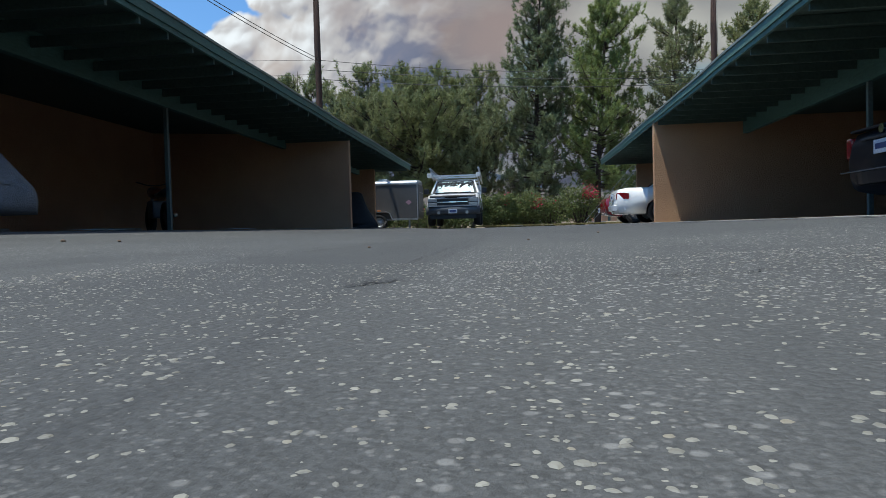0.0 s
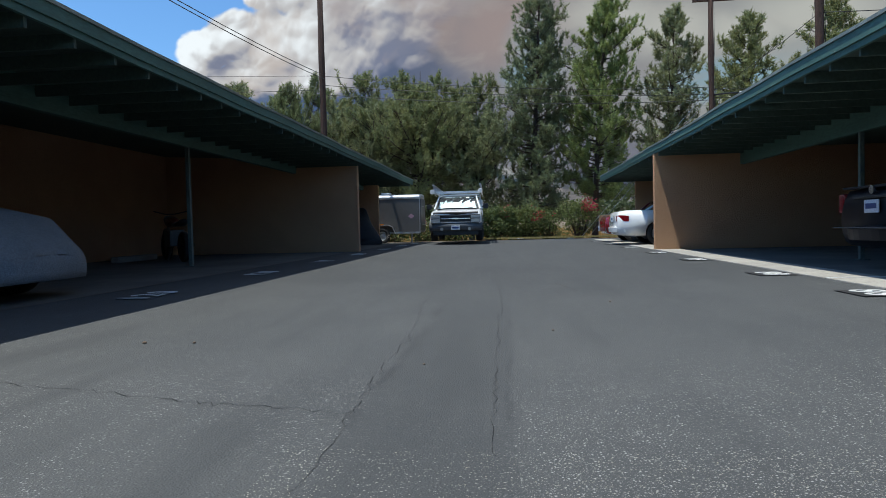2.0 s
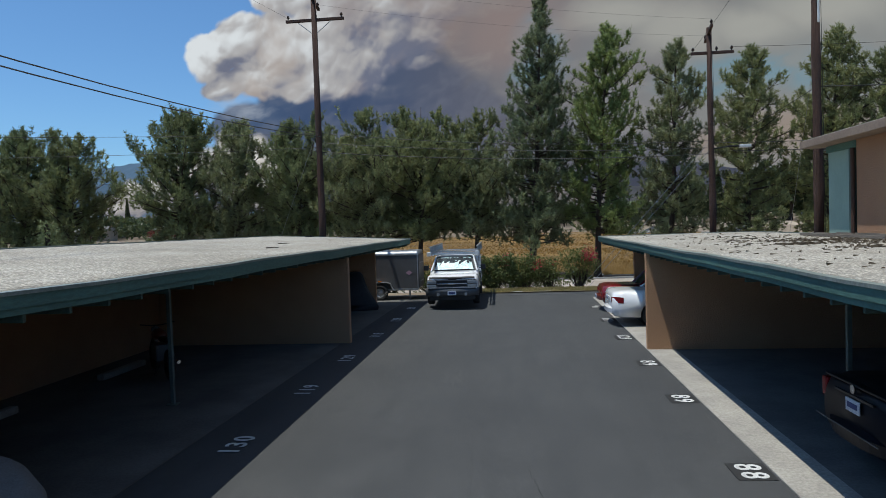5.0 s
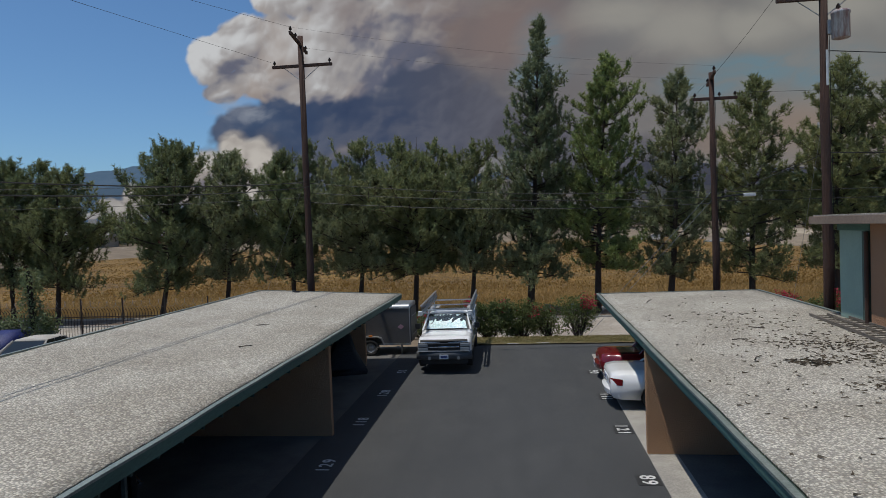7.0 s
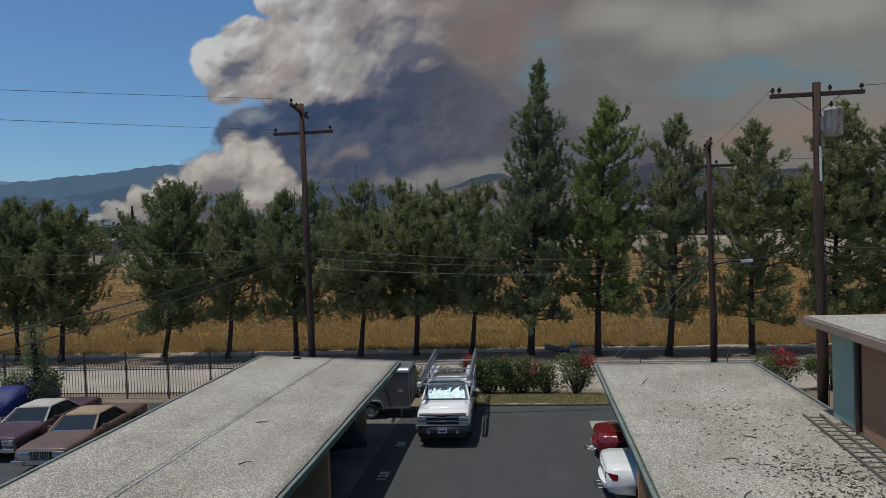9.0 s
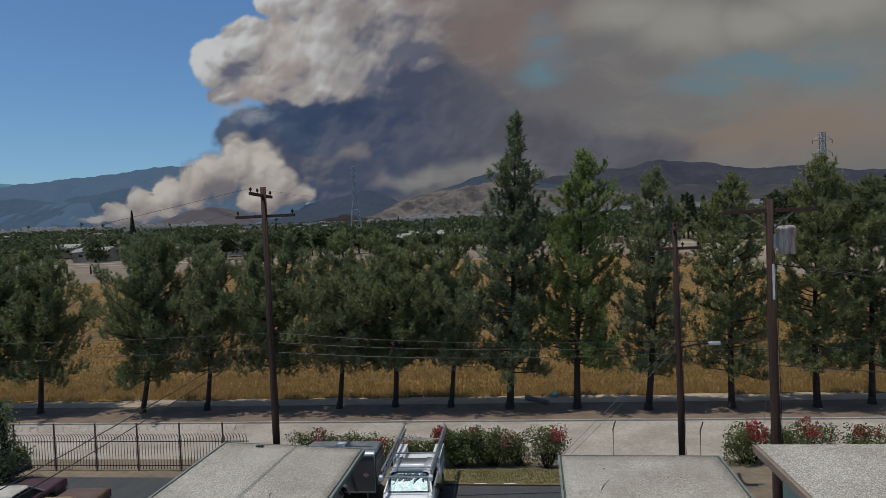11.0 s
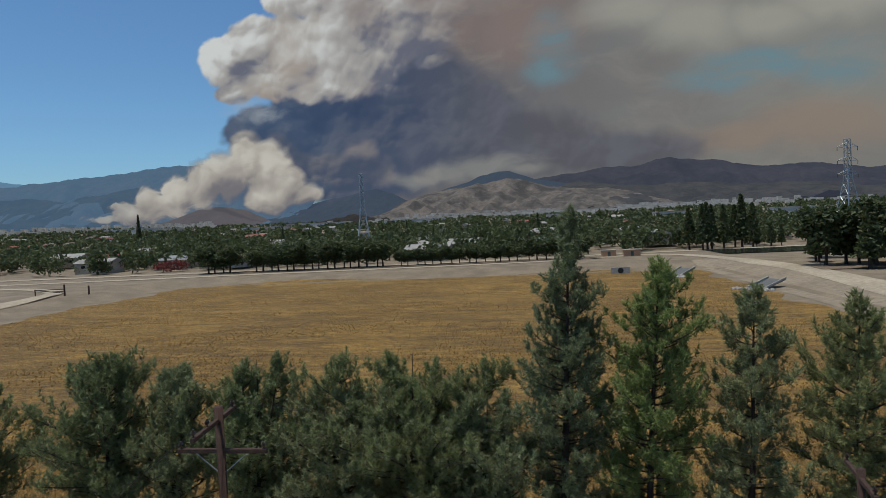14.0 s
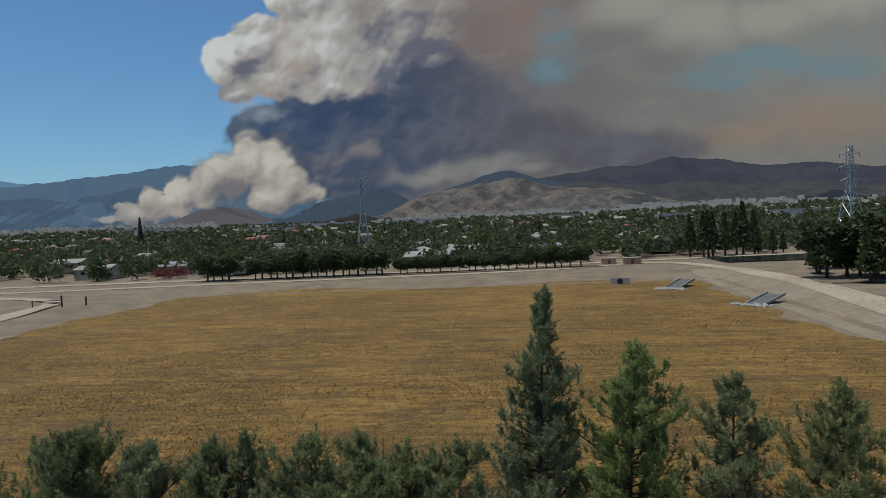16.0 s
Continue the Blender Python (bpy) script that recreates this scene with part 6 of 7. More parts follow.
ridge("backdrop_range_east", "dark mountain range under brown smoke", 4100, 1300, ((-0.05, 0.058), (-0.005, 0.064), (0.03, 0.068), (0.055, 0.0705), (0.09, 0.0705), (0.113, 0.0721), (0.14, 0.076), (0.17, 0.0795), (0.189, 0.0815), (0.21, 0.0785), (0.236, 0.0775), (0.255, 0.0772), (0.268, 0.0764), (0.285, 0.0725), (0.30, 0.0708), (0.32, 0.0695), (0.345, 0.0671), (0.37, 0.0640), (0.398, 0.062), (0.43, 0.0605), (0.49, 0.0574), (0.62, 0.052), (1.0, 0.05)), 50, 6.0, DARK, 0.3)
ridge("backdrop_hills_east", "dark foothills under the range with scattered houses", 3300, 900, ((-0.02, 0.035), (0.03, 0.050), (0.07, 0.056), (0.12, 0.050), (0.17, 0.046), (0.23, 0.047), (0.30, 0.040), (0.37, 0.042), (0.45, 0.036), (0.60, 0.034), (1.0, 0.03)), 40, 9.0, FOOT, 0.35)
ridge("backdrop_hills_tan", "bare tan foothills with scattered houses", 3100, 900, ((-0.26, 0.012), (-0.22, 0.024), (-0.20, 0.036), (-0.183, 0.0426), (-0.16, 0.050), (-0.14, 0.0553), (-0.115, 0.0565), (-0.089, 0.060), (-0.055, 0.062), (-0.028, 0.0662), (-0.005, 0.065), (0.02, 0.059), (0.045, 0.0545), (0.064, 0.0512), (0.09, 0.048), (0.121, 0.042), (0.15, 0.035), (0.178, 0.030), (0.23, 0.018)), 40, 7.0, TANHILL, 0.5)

# pale houses strewn over the foot of the hills
rng = np.random.RandomState(19)
vs, fs = [], []
for _ in range(900):
    d = rng.uniform(2000, 2450)
    u = rng.normal(0.10, 0.16) if rng.rand() < 0.8 else rng.uniform(-0.9, -0.5)
    if not -0.95 < u < 0.6:
        continue
    w, dp, h = rng.uniform(8, 22), rng.uniform(8, 12), rng.uniform(4, 7)
    x, z = u * d, float(land(u * d, d)) + rng.uniform(2, 9) + max(0.0, (d - 2200) * 0.05)
    b = len(vs)
    vs += [(x + sx * w / 2, d + sy * dp / 2, z + sz) for sz in (-8, h) for sx, sy in ((-1, -1), (1, -1), (1, 1), (-1, 1))]
    fs += [tuple(b + q for q in g) for g in ((4, 5, 6, 7), (0, 1, 5, 4), (1, 2, 6, 5), (2, 3, 7, 6), (3, 0, 4, 7))]
single("far_houses", (vs, fs), FAR_WALL, "tiny pale houses scattered at the foot of the hills", "houses", "stuff")


# ---- the fire's low plume, drifting in front of the western range ----
def plume_material():
    m = bpy.data.materials.new("low_fire_smoke")
    m.use_nodes = True
    m.node_tree.nodes.clear()
    T = Tree(m.node_tree)
    p = m.node_tree.nodes.new("ShaderNodeTexCoord").outputs["Object"]
    x, y, z = T.split(p)
    u, v = x / y, (z - 15.0) / y
    qx, qy = warped(T.xyz(u, v), 3.1, T)
    spots = [(-0.690, 0.038, 0.040, 0.010), (-0.652, 0.050, 0.046, 0.022), (-0.610, 0.062, 0.046, 0.032), (-0.566, 0.076, 0.046, 0.034), (-0.520, 0.084, 0.048, 0.038),
             (-0.475, 0.092, 0.048, 0.044), (-0.435, 0.112, 0.046, 0.044), (-0.405, 0.112, 0.042, 0.040), (-0.415, 0.062, 0.050, 0.034), (-0.378, 0.075, 0.038, 0.036), (-0.352, 0.058, 0.030, 0.022)]
    depth = blobs(qx, qy, spots)
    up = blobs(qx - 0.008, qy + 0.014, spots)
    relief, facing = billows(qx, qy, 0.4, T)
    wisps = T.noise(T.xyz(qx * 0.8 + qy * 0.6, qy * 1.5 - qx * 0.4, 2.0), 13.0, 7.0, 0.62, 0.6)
    # Sunlit and shaded sides of the billows are painted into the glowing colour.
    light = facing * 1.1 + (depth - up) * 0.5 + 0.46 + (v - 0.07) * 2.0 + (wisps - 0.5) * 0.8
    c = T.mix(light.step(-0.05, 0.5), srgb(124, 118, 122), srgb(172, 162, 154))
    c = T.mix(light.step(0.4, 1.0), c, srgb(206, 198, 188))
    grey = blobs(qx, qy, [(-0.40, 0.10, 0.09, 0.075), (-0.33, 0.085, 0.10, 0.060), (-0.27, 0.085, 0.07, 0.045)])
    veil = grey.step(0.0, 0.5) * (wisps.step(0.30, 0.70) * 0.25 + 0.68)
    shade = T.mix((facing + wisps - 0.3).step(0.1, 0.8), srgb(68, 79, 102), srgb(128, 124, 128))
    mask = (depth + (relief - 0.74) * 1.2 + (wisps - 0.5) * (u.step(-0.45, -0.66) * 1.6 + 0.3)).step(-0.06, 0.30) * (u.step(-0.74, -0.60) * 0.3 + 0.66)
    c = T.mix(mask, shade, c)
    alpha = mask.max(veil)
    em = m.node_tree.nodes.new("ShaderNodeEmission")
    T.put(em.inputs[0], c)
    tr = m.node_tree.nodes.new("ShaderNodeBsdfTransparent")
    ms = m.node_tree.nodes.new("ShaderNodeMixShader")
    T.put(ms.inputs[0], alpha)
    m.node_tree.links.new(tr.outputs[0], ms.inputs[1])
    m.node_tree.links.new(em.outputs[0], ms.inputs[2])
    out = m.node_tree.nodes.new("ShaderNodeOutputMaterial")
    m.node_tree.links.new(ms.outputs[0], out.inputs[0])
    return m


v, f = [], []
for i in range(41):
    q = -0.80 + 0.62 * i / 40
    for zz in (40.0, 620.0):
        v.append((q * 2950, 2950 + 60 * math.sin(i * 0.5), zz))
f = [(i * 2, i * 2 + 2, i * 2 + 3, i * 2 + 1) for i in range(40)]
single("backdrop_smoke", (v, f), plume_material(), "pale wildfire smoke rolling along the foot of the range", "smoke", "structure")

# ---- vehicles ----
def body_ring(y, w, zl, zt, tuck=0.06):
    """One cross-section of a car's lower body."""
    h = zt - zl
    half = [(w * 0.80, zl), (w - 0.03, zl + 0.05), (w, zl + h * 0.35), (w - 0.005, zl + h * 0.62), (w - tuck, zt - 0.05), (w - tuck - 0.07, zt), (w * 0.45, zt + 0.015)]
    return [(x, y, z) for x, z in half] + [(-x, y, z) for x, z in half[::-1]]


def arch(y, w, zl, zt, r):
    """Stations round a wheel arch."""
    out = []
    for q in (-1.0, -0.995, -0.8, -0.45, 0.0, 0.45, 0.8, 0.995, 1.0):
        lift = 0.0 if abs(q) == 1.0 else math.sqrt(max(0.0, 1 - q * q)) * r * 0.98
        out.append((y + q * r, w, max(zl, 0.31 + lift) if abs(q) < 1 else zl, zt))
    return out


def wheel(parent, x, y, r, side, rim_mat, width=0.22):
    t = bmesh.new()
    prof = ((r * 0.62, -0.5), (r * 0.9, -0.5), (r, -0.34), (r, 0.34), (r * 0.9, 0.5), (r * 0.62, 0.5))
    loft([[(x + q * width, y + rr * math.cos(a), r + rr * math.sin(a)) for rr, q in prof] for a in np.linspace(0, math.tau, 25)[:-1]] , t, True, False)
    vs = list(t.verts)
    n = len(prof)
    for k in range(n):
        j = (k + 1) % n
        t.faces.new((vs[-n + k], vs[-n + j], vs[j], vs[k]))
    o = part("tyre", t, RUBBER, parent, "", True)
    rim = bmesh.new()
    xo = x + side * width * 0.34
    loft([[(xx, y + rr * math.cos(a), r + rr * math.sin(a)) for a in np.linspace(0, math.tau, 19)[:-1]] for xx, rr in ((xo - side * 0.06, r * 0.60), (xo, r * 0.61), (xo + side * 0.02, r * 0.54), (xo - side * 0.015, r * 0.40), (xo + side * 0.02, r * 0.18), (xo + side * 0.03, r * 0.05))], rim)
    part("rim", rim, rim_mat, o)
    return o


def glasshouse(root, sect, paint, roof_mat, pane_mat=None, pillar=0.04):
    """Cabin: a dark core, a roof, pillars and a pane on each side. sect: base rear/front y and z, top rear/front y, z, widths."""
    y0, y1, t0, t1, zb, zr, wb, wt = sect
    pane_mat = pane_mat or GLASS_DARK
    base = [(-wb, y0, zb), (wb, y0, zb), (wb, y1, zb), (-wb, y1, zb)]
    top = [(-wt, t0, zr), (wt, t0, zr), (wt, t1, zr), (-wt, t1, zr)]
    k = 0.985
    core = loft([[(x * k, y0 + (y - y0) * 0.99 + 0.01, z) for x, y, z in base], [(x * k, y, z - 0.02) for x, y, z in top]])
    part("cabin", core, BLACK, root, "dark cabin interior")
    ring = lambda s, z, dy: [(s * wt * 0.9, t0 - dy, z), (s * wt, t0 + 0.1, z), (s * wt, t1 - 0.1, z), (s * wt * 0.9, t1 + dy, z)]  # noqa: E731
    lay = lambda f, z: ([(wt * f * 0.92, t0 - 0.03, z), (wt * f, t0 + 0.12, z), (wt * f, t1 - 0.12, z), (wt * f * 0.92, t1 + 0.03, z),  # noqa: E731
                         (-wt * f * 0.92, t1 + 0.03, z), (-wt * f, t1 - 0.12, z), (-wt * f, t0 + 0.12, z), (-wt * f * 0.92, t0 - 0.03, z)])
    part("roof", loft([lay(1.03, zr - 0.06), lay(1.02, zr - 0.01), lay(0.93, zr + 0.035), lay(0.70, zr + 0.055)]), roof_mat, root, "", True)
    B, T = [Vector(p) for p in base], [Vector(p) for p in top]

    def pane(name, a, b, c, d, s0, s1):
        a, b, c, d = a.lerp(b, s0), a.lerp(b, s1), d.lerp(c, s1), d.lerp(c, s0)
        cen = (a + b + c + d) / 4
        q = [cen + (p - cen) * 0.97 for p in (a, b, c, d)]
        bm = panel(q, 0.012)
        return part(name, bm, pane_mat, root)

    pane("windscreen", B[3], B[2], T[2], T[3], 0.04, 0.96)
    pane("rear_window", B[1], B[0], T[0], T[1], 0.06, 0.94)
    for sgn, (b0, b1, u1, u0) in ((1, (B[1], B[2], T[2], T[1])), (-1, (B[3], B[0], T[0], T[3]))):
        lo, hi = (0.16, 0.54) if sgn > 0 else (0.46, 0.84)
        pane("side_window", b0, b1, u1, u0, lo, hi)
        lo, hi = (0.57, 0.95) if sgn > 0 else (0.05, 0.43)
        pane("side_window", b0, b1, u1, u0, lo, hi)
    for b, t in zip(B, T):
        s = Vector((0.012 if b.x > 0 else -0.012, 0, 0))
        part("pillar", rod(b + s, t + s, pillar, pillar * 0.8, 6), roof_mat, root)


def plate(parent, m, ink=True):
    o = part("licence_plate", bx(-0.16, 0.16, -0.008, 0.008, -0.08, 0.08, 0.004), PLATE, parent, "pale plate with a dark bar of writing")
    o.matrix_local = m
    if ink:
        part("plate_bar", bx(-0.12, 0.12, -0.012, -0.0085, -0.03, 0.035), PLATE_INK, o)
    return o


def sedan(name, label, m, L, W, paint, roof_mat, z_hood, z_belt, z_trunk, cab, z_roof, rim, boxy, bumper_mat, extras, group=""):
    """A saloon with its tail at y = 0 and its nose at y = L."""
    root = thing(name, label, "car", m, group)
    w = W / 2
    r = 0.33
    ya, yb = L * 0.215, L * 0.80
    t = 0.03 if boxy else 0.07
    y0, y1, t0, t1 = cab
    st = [(0.0, w * (0.94 if boxy else 0.86), 0.42, z_trunk - (0.03 if boxy else 0.14)), (0.07, w * (0.97 if boxy else 0.93), 0.30, z_trunk - (0.0 if boxy else 0.04)), (0.30, w * 0.99, 0.26, z_trunk)]
    st += arch(ya, w, 0.24, z_trunk, r + 0.04)
    st += [(max(y0 + 0.2, ya + r + 0.1), w, 0.22, z_belt), (y1 - 0.2, w, 0.22, z_belt)]
    st += arch(yb, w, 0.24, z_hood, r + 0.04)
    st += [(L - 0.30, w * 0.99, 0.26, z_hood - 0.03), (L - 0.07, w * (0.97 if boxy else 0.92), 0.30, z_hood - (0.04 if boxy else 0.12)), (L, w * (0.94 if boxy else 0.84), 0.42, z_hood - (0.06 if boxy else 0.22))]
    part("body", loft([body_ring(*s, t) for s in st]), paint, root, "", True)
    glasshouse(root, (y0, y1, t0, t1, z_belt - 0.02, z_roof, w - t - 0.08, w - 0.30), paint, roof_mat)
    for yy in (ya, yb):
        for s in (-1, 1):
            wheel(root, s * (w - 0.13), yy, r, s, rim)
    for yy, d in ((0.0, -1), (L, 1)):
        rings = []
        for x in np.linspace(-w * (0.98 if boxy else 0.95), w * (0.98 if boxy else 0.95), 13):
            c = -d * (0.10 if boxy else 0.34) * (abs(x) / w) ** 3
            rings.append([(x, yy + c - d * 0.05, 0.36), (x, yy + c + d * 0.10, 0.38), (x, yy + c + d * 0.12, 0.52), (x, yy + c - d * 0.05, 0.58)])
        part("bumper", loft(rings), bumper_mat, root)
    for s in (-1, 1):
        part("wing_mirror", bx(min(s * w, s * (w + 0.16)), max(s * w, s * (w + 0.16)), y1 - 0.45, y1 - 0.36, z_belt - 0.02, z_belt + 0.11, 0.02), paint, root)
        part("door_handle", bx(min(s * (w - 0.005), s * (w + 0.02)), max(s * (w - 0.005), s * (w + 0.02)), (y0 + y1) / 2 - 0.2, (y0 + y1) / 2 - 0.06, z_belt - 0.16, z_belt - 0.12, 0.006), CHROME, root)
        part("door_gap", bx(min(s * (w - 0.004), s * (w + 0.001)), max(s * (w - 0.004), s * (w + 0.001)), (y0 + y1) / 2 + 0.02, (y0 + y1) / 2 + 0.032, 0.34, z_belt - 0.07), BLACK, root)
    extras(root, w, L)
    return root


def tail_rounded(root, w, L):
    for s in (-1, 1):
        plan = ((0.66, -0.012, 0.86), (0.74, -0.006, 0.87), (0.82, 0.02, 0.88), (0.90, 0.07, 0.885), (0.955, 0.16, 0.88), (0.99, 0.30, 0.86))
        bm = loft([[(s * w * q, y, 0.70), (s * w * q, y, zt), (s * w * (q - 0.12), y + 0.06, zt), (s * w * (q - 0.12), y + 0.06, 0.70)] for q, y, zt in plan])
        part("tail_lamp", bm, RED_LENS, root, "wrap-round red tail lamp")
    part("boot_panel", bx(-w * 0.54, w * 0.54, -0.018, 0.02, 0.72, 0.84, 0.008), WHITE_PAINT, root, "white panel between the lamps")
    plate(root, pose(0, -0.03, 0.78))


def tail_small(root, w, L):
    for s in (-1, 1):
        part("tail_lamp", bx(min(s * w * 0.50, s * w * 0.82), max(s * w * 0.50, s * w * 0.82), -0.012, 0.10, 0.60, 0.74, 0.03), RED_LENS, root, "red tail lamp")
    plate(root, pose(0, -0.13, 0.47))


def tail_black(root, w, L):
    for s in (-1, 1):
        part("tail_lamp", bx(min(s * w * 0.80, s * w * 0.95), max(s * w * 0.80, s * w * 0.95), 0.0, 0.2, 0.72, 0.98, 0.03), RED_LENS, root, "upright red tail lamp")
    part("boot_trim", bx(-0.45, 0.45, -0.03, -0.005, 0.90, 0.93, 0.006), BLACK, root)
    part("badge", rod((0, -0.035, 1.0), (0, -0.005, 1.0), 0.055, None, 16), CHROME, root)
    part("bumper_strip", bx(-w * 0.8, w * 0.8, -0.135, -0.12, 0.53, 0.545, 0.004), GREY_TRIM, root)
    plate(root, pose(0.0, -0.03, 0.80))
    part("spoiler_lip", bx(-w * 0.8, w * 0.8, -0.01, 0.10, 1.03, 1.06, 0.01), BLACK_PAINT, root)


def nose_coupe(root, w, L):
    """Upright square nose: grille of bars, paired lamps and chrome surrounds."""
    part("grille", bx(-0.36, 0.36, L - 0.02, L + 0.045, 0.55, 0.80, 0.01), BLACK, root)
    for k in range(9):
        x = -0.32 + k * 0.08
        part("grille_bar", bx(x - 0.008, x + 0.008, L + 0.046, L + 0.056, 0.56, 0.79), CHROME, root)
    part("grille_frame", bx(-0.39, 0.39, L - 0.01, L + 0.05, 0.80, 0.845, 0.01), CHROME, root)
    for s in (-1, 1):
        for q in (0.50, 0.72):
            o = part("headlamp", bx(s * q - 0.10, s * q + 0.10, L - 0.05, L + 0.02, 0.62, 0.78, 0.012), HEADLAMP, root)
            part("lamp_surround", bx(s * q - 0.115, s * q + 0.115, L - 0.06, L + 0.008, 0.605, 0.795, 0.01), CHROME, o)
        part("tail_lamp", bx(min(s * w * 0.8, s * w * 0.95), max(s * w * 0.8, s * w * 0.95), -0.03, 0.02, 0.55, 0.86, 0.01), RED_LENS, root)
        part("rub_strip", bx(min(s * w, s * (w + 0.015)), max(s * w, s * (w + 0.015)), 1.6, L - 1.6, 0.50, 0.54, 0.004), CHROME, root)
        part("bumper_end", bx(min(s * 0.55, s * w * 0.99), max(s * 0.55, s * w * 0.99), L + 0.04, L + 0.16, 0.38, 0.54, 0.02), CHROME, root)
    y = L * 0.68
    part("windscreen_frame", bx(-w + 0.25, w - 0.25, y - 0.02, y + 0.02, 0.955, 0.985, 0.006), CHROME, root)


sedan("sedan", "white rounded saloon parked nose-in under the carport", pose(3.16, 19.35, 0.012, 0, 0, -90), 5.38, 1.98, WHITE_PAINT, WHITE_PAINT, 0.92, 0.98, 1.02,
      (1.05, 3.75, 1.75, 3.05), 1.43, ALU, False, WHITE_PAINT, tail_rounded, "cars under the carports")
sedan("hatchback_car", "dark red car parked nose-in beside the white saloon", pose(3.28, 22.55, 0.012, 0, 0, -90), 4.4, 1.72, RED_PAINT, RED_PAINT, 0.82, 0.88, 0.90,
      (1.25, 3.2, 1.75, 2.6), 1.34, ALU, False, RED_PAINT, tail_small, "cars under the carports")
sedan("sedan", "glossy black saloon backed towards the drive under the carport", pose(4.40, 7.1, 0.012, 0, 0, -90), 4.9, 1.86, BLACK_PAINT, BLACK_PAINT, 0.95, 0.99, 1.05,
      (0.9, 3.5, 1.55, 2.85), 1.45, ALU, False, BLACK_PAINT, tail_black, "cars under the carports")
sedan("coupe_car", "faded brown square-cut coupe with a tan vinyl roof", pose(-16.15, 26.0, 0.0, 0, 0, 185.5), 5.75, 1.94, BROWN_PAINT, VINYL_TAN, 0.93, 0.97, 0.95,
      (1.55, 3.95, 2.15, 3.25), 1.38, CHROME, True, CHROME, nose_coupe, "old coupes in the side lot")
sedan("coupe_car", "faded maroon square-cut coupe with an off-white roof", pose(-19.0, 27.1, 0.0, 0, 0, 185.5), 5.75, 1.94, MAROON_PAINT, VINYL_WHITE, 0.93, 0.97, 0.95,
      (1.55, 3.95, 2.15, 3.25), 1.38, CHROME, True, CHROME, nose_coupe, "old coupes in the side lot")


def draped(name, label, category, m, stations, mt, seed, sag=0.03):
    """A cloth pulled over a thing: a lofted skin with creases and a loose hem."""
    rr = np.random.RandomState(seed)
    rings = []
    for y, w, zt, zl in stations:
        ring = []
        for k in range(25):
            a = math.pi * k / 24
            c, s = math.cos(a), math.sin(a)
            x = w * math.copysign(abs(c) ** 0.55, c)
            z = zl + (zt - zl) * abs(s) ** 0.6
            cr = sag * math.sin(5 * a + y * 2.7) * (1 - s * 0.7) + rr.uniform(-0.008, 0.008)
            ring.append((x + cr, y + rr.uniform(-0.01, 0.01), z + cr * 0.4))
        rings.append(ring)
    bm = loft(rings, None, True, True)
    root = thing(name, label, category, m)
    part("cloth", bm, mt, root, "", True)
    return root


cv = draped("covered_car", "car under a creased pale grey cover", "car cover", pose(-4.47, 4.40, 0.07, 0, 0, 90), ((-0.08, 0.50, 0.44, 0.20), (0.10, 0.74, 0.62, 0.18), (0.35, 0.88, 0.84, 0.18), (0.9, 0.93, 0.96, 0.18), (1.4, 0.93, 1.02, 0.18), (1.9, 0.92, 1.25, 0.18), (2.4, 0.90, 1.40, 0.18), (3.3, 0.90, 1.40, 0.18), (3.9, 0.92, 1.12, 0.18), (4.5, 0.86, 0.95, 0.22), (4.75, 0.6, 0.7, 0.3)), COVER, 3)
for s in (-1, 1):
    for yy in (0.95, 3.7):
        wheel(cv, s * 0.76, yy, 0.31, s, STEEL)
draped("covered_car", "low shape under a bright blue tarpaulin", "tarpaulin", pose(-23.6, 27.2, 0.0, 0, 0, 185), ((-4.2, 0.6, 0.6, 0.0), (-3.8, 0.85, 0.95, 0.0), (-2.6, 0.9, 1.1, 0.0), (-1.2, 0.9, 1.15, 0.0), (-0.3, 0.85, 0.9, 0.0), (0.0, 0.6, 0.5, 0.0)), BLUE_TARP, 4, 0.06)
draped("tarpaulin_heap", "dark tarpaulin draped over a heap by the wall", "tarpaulin", pose(-5.6, 22.9, 0.008, 0, 0, 20), ((-0.1, 0.75, 0.35, 0.0), (0.1, 0.6, 0.9, 0.0), (0.45, 0.42, 1.45, 0.0), (0.75, 0.4, 1.5, 0.0), (1.1, 0.5, 1.1, 0.0), (1.3, 0.6, 0.5, 0.0)), TARP, 5, 0.07)


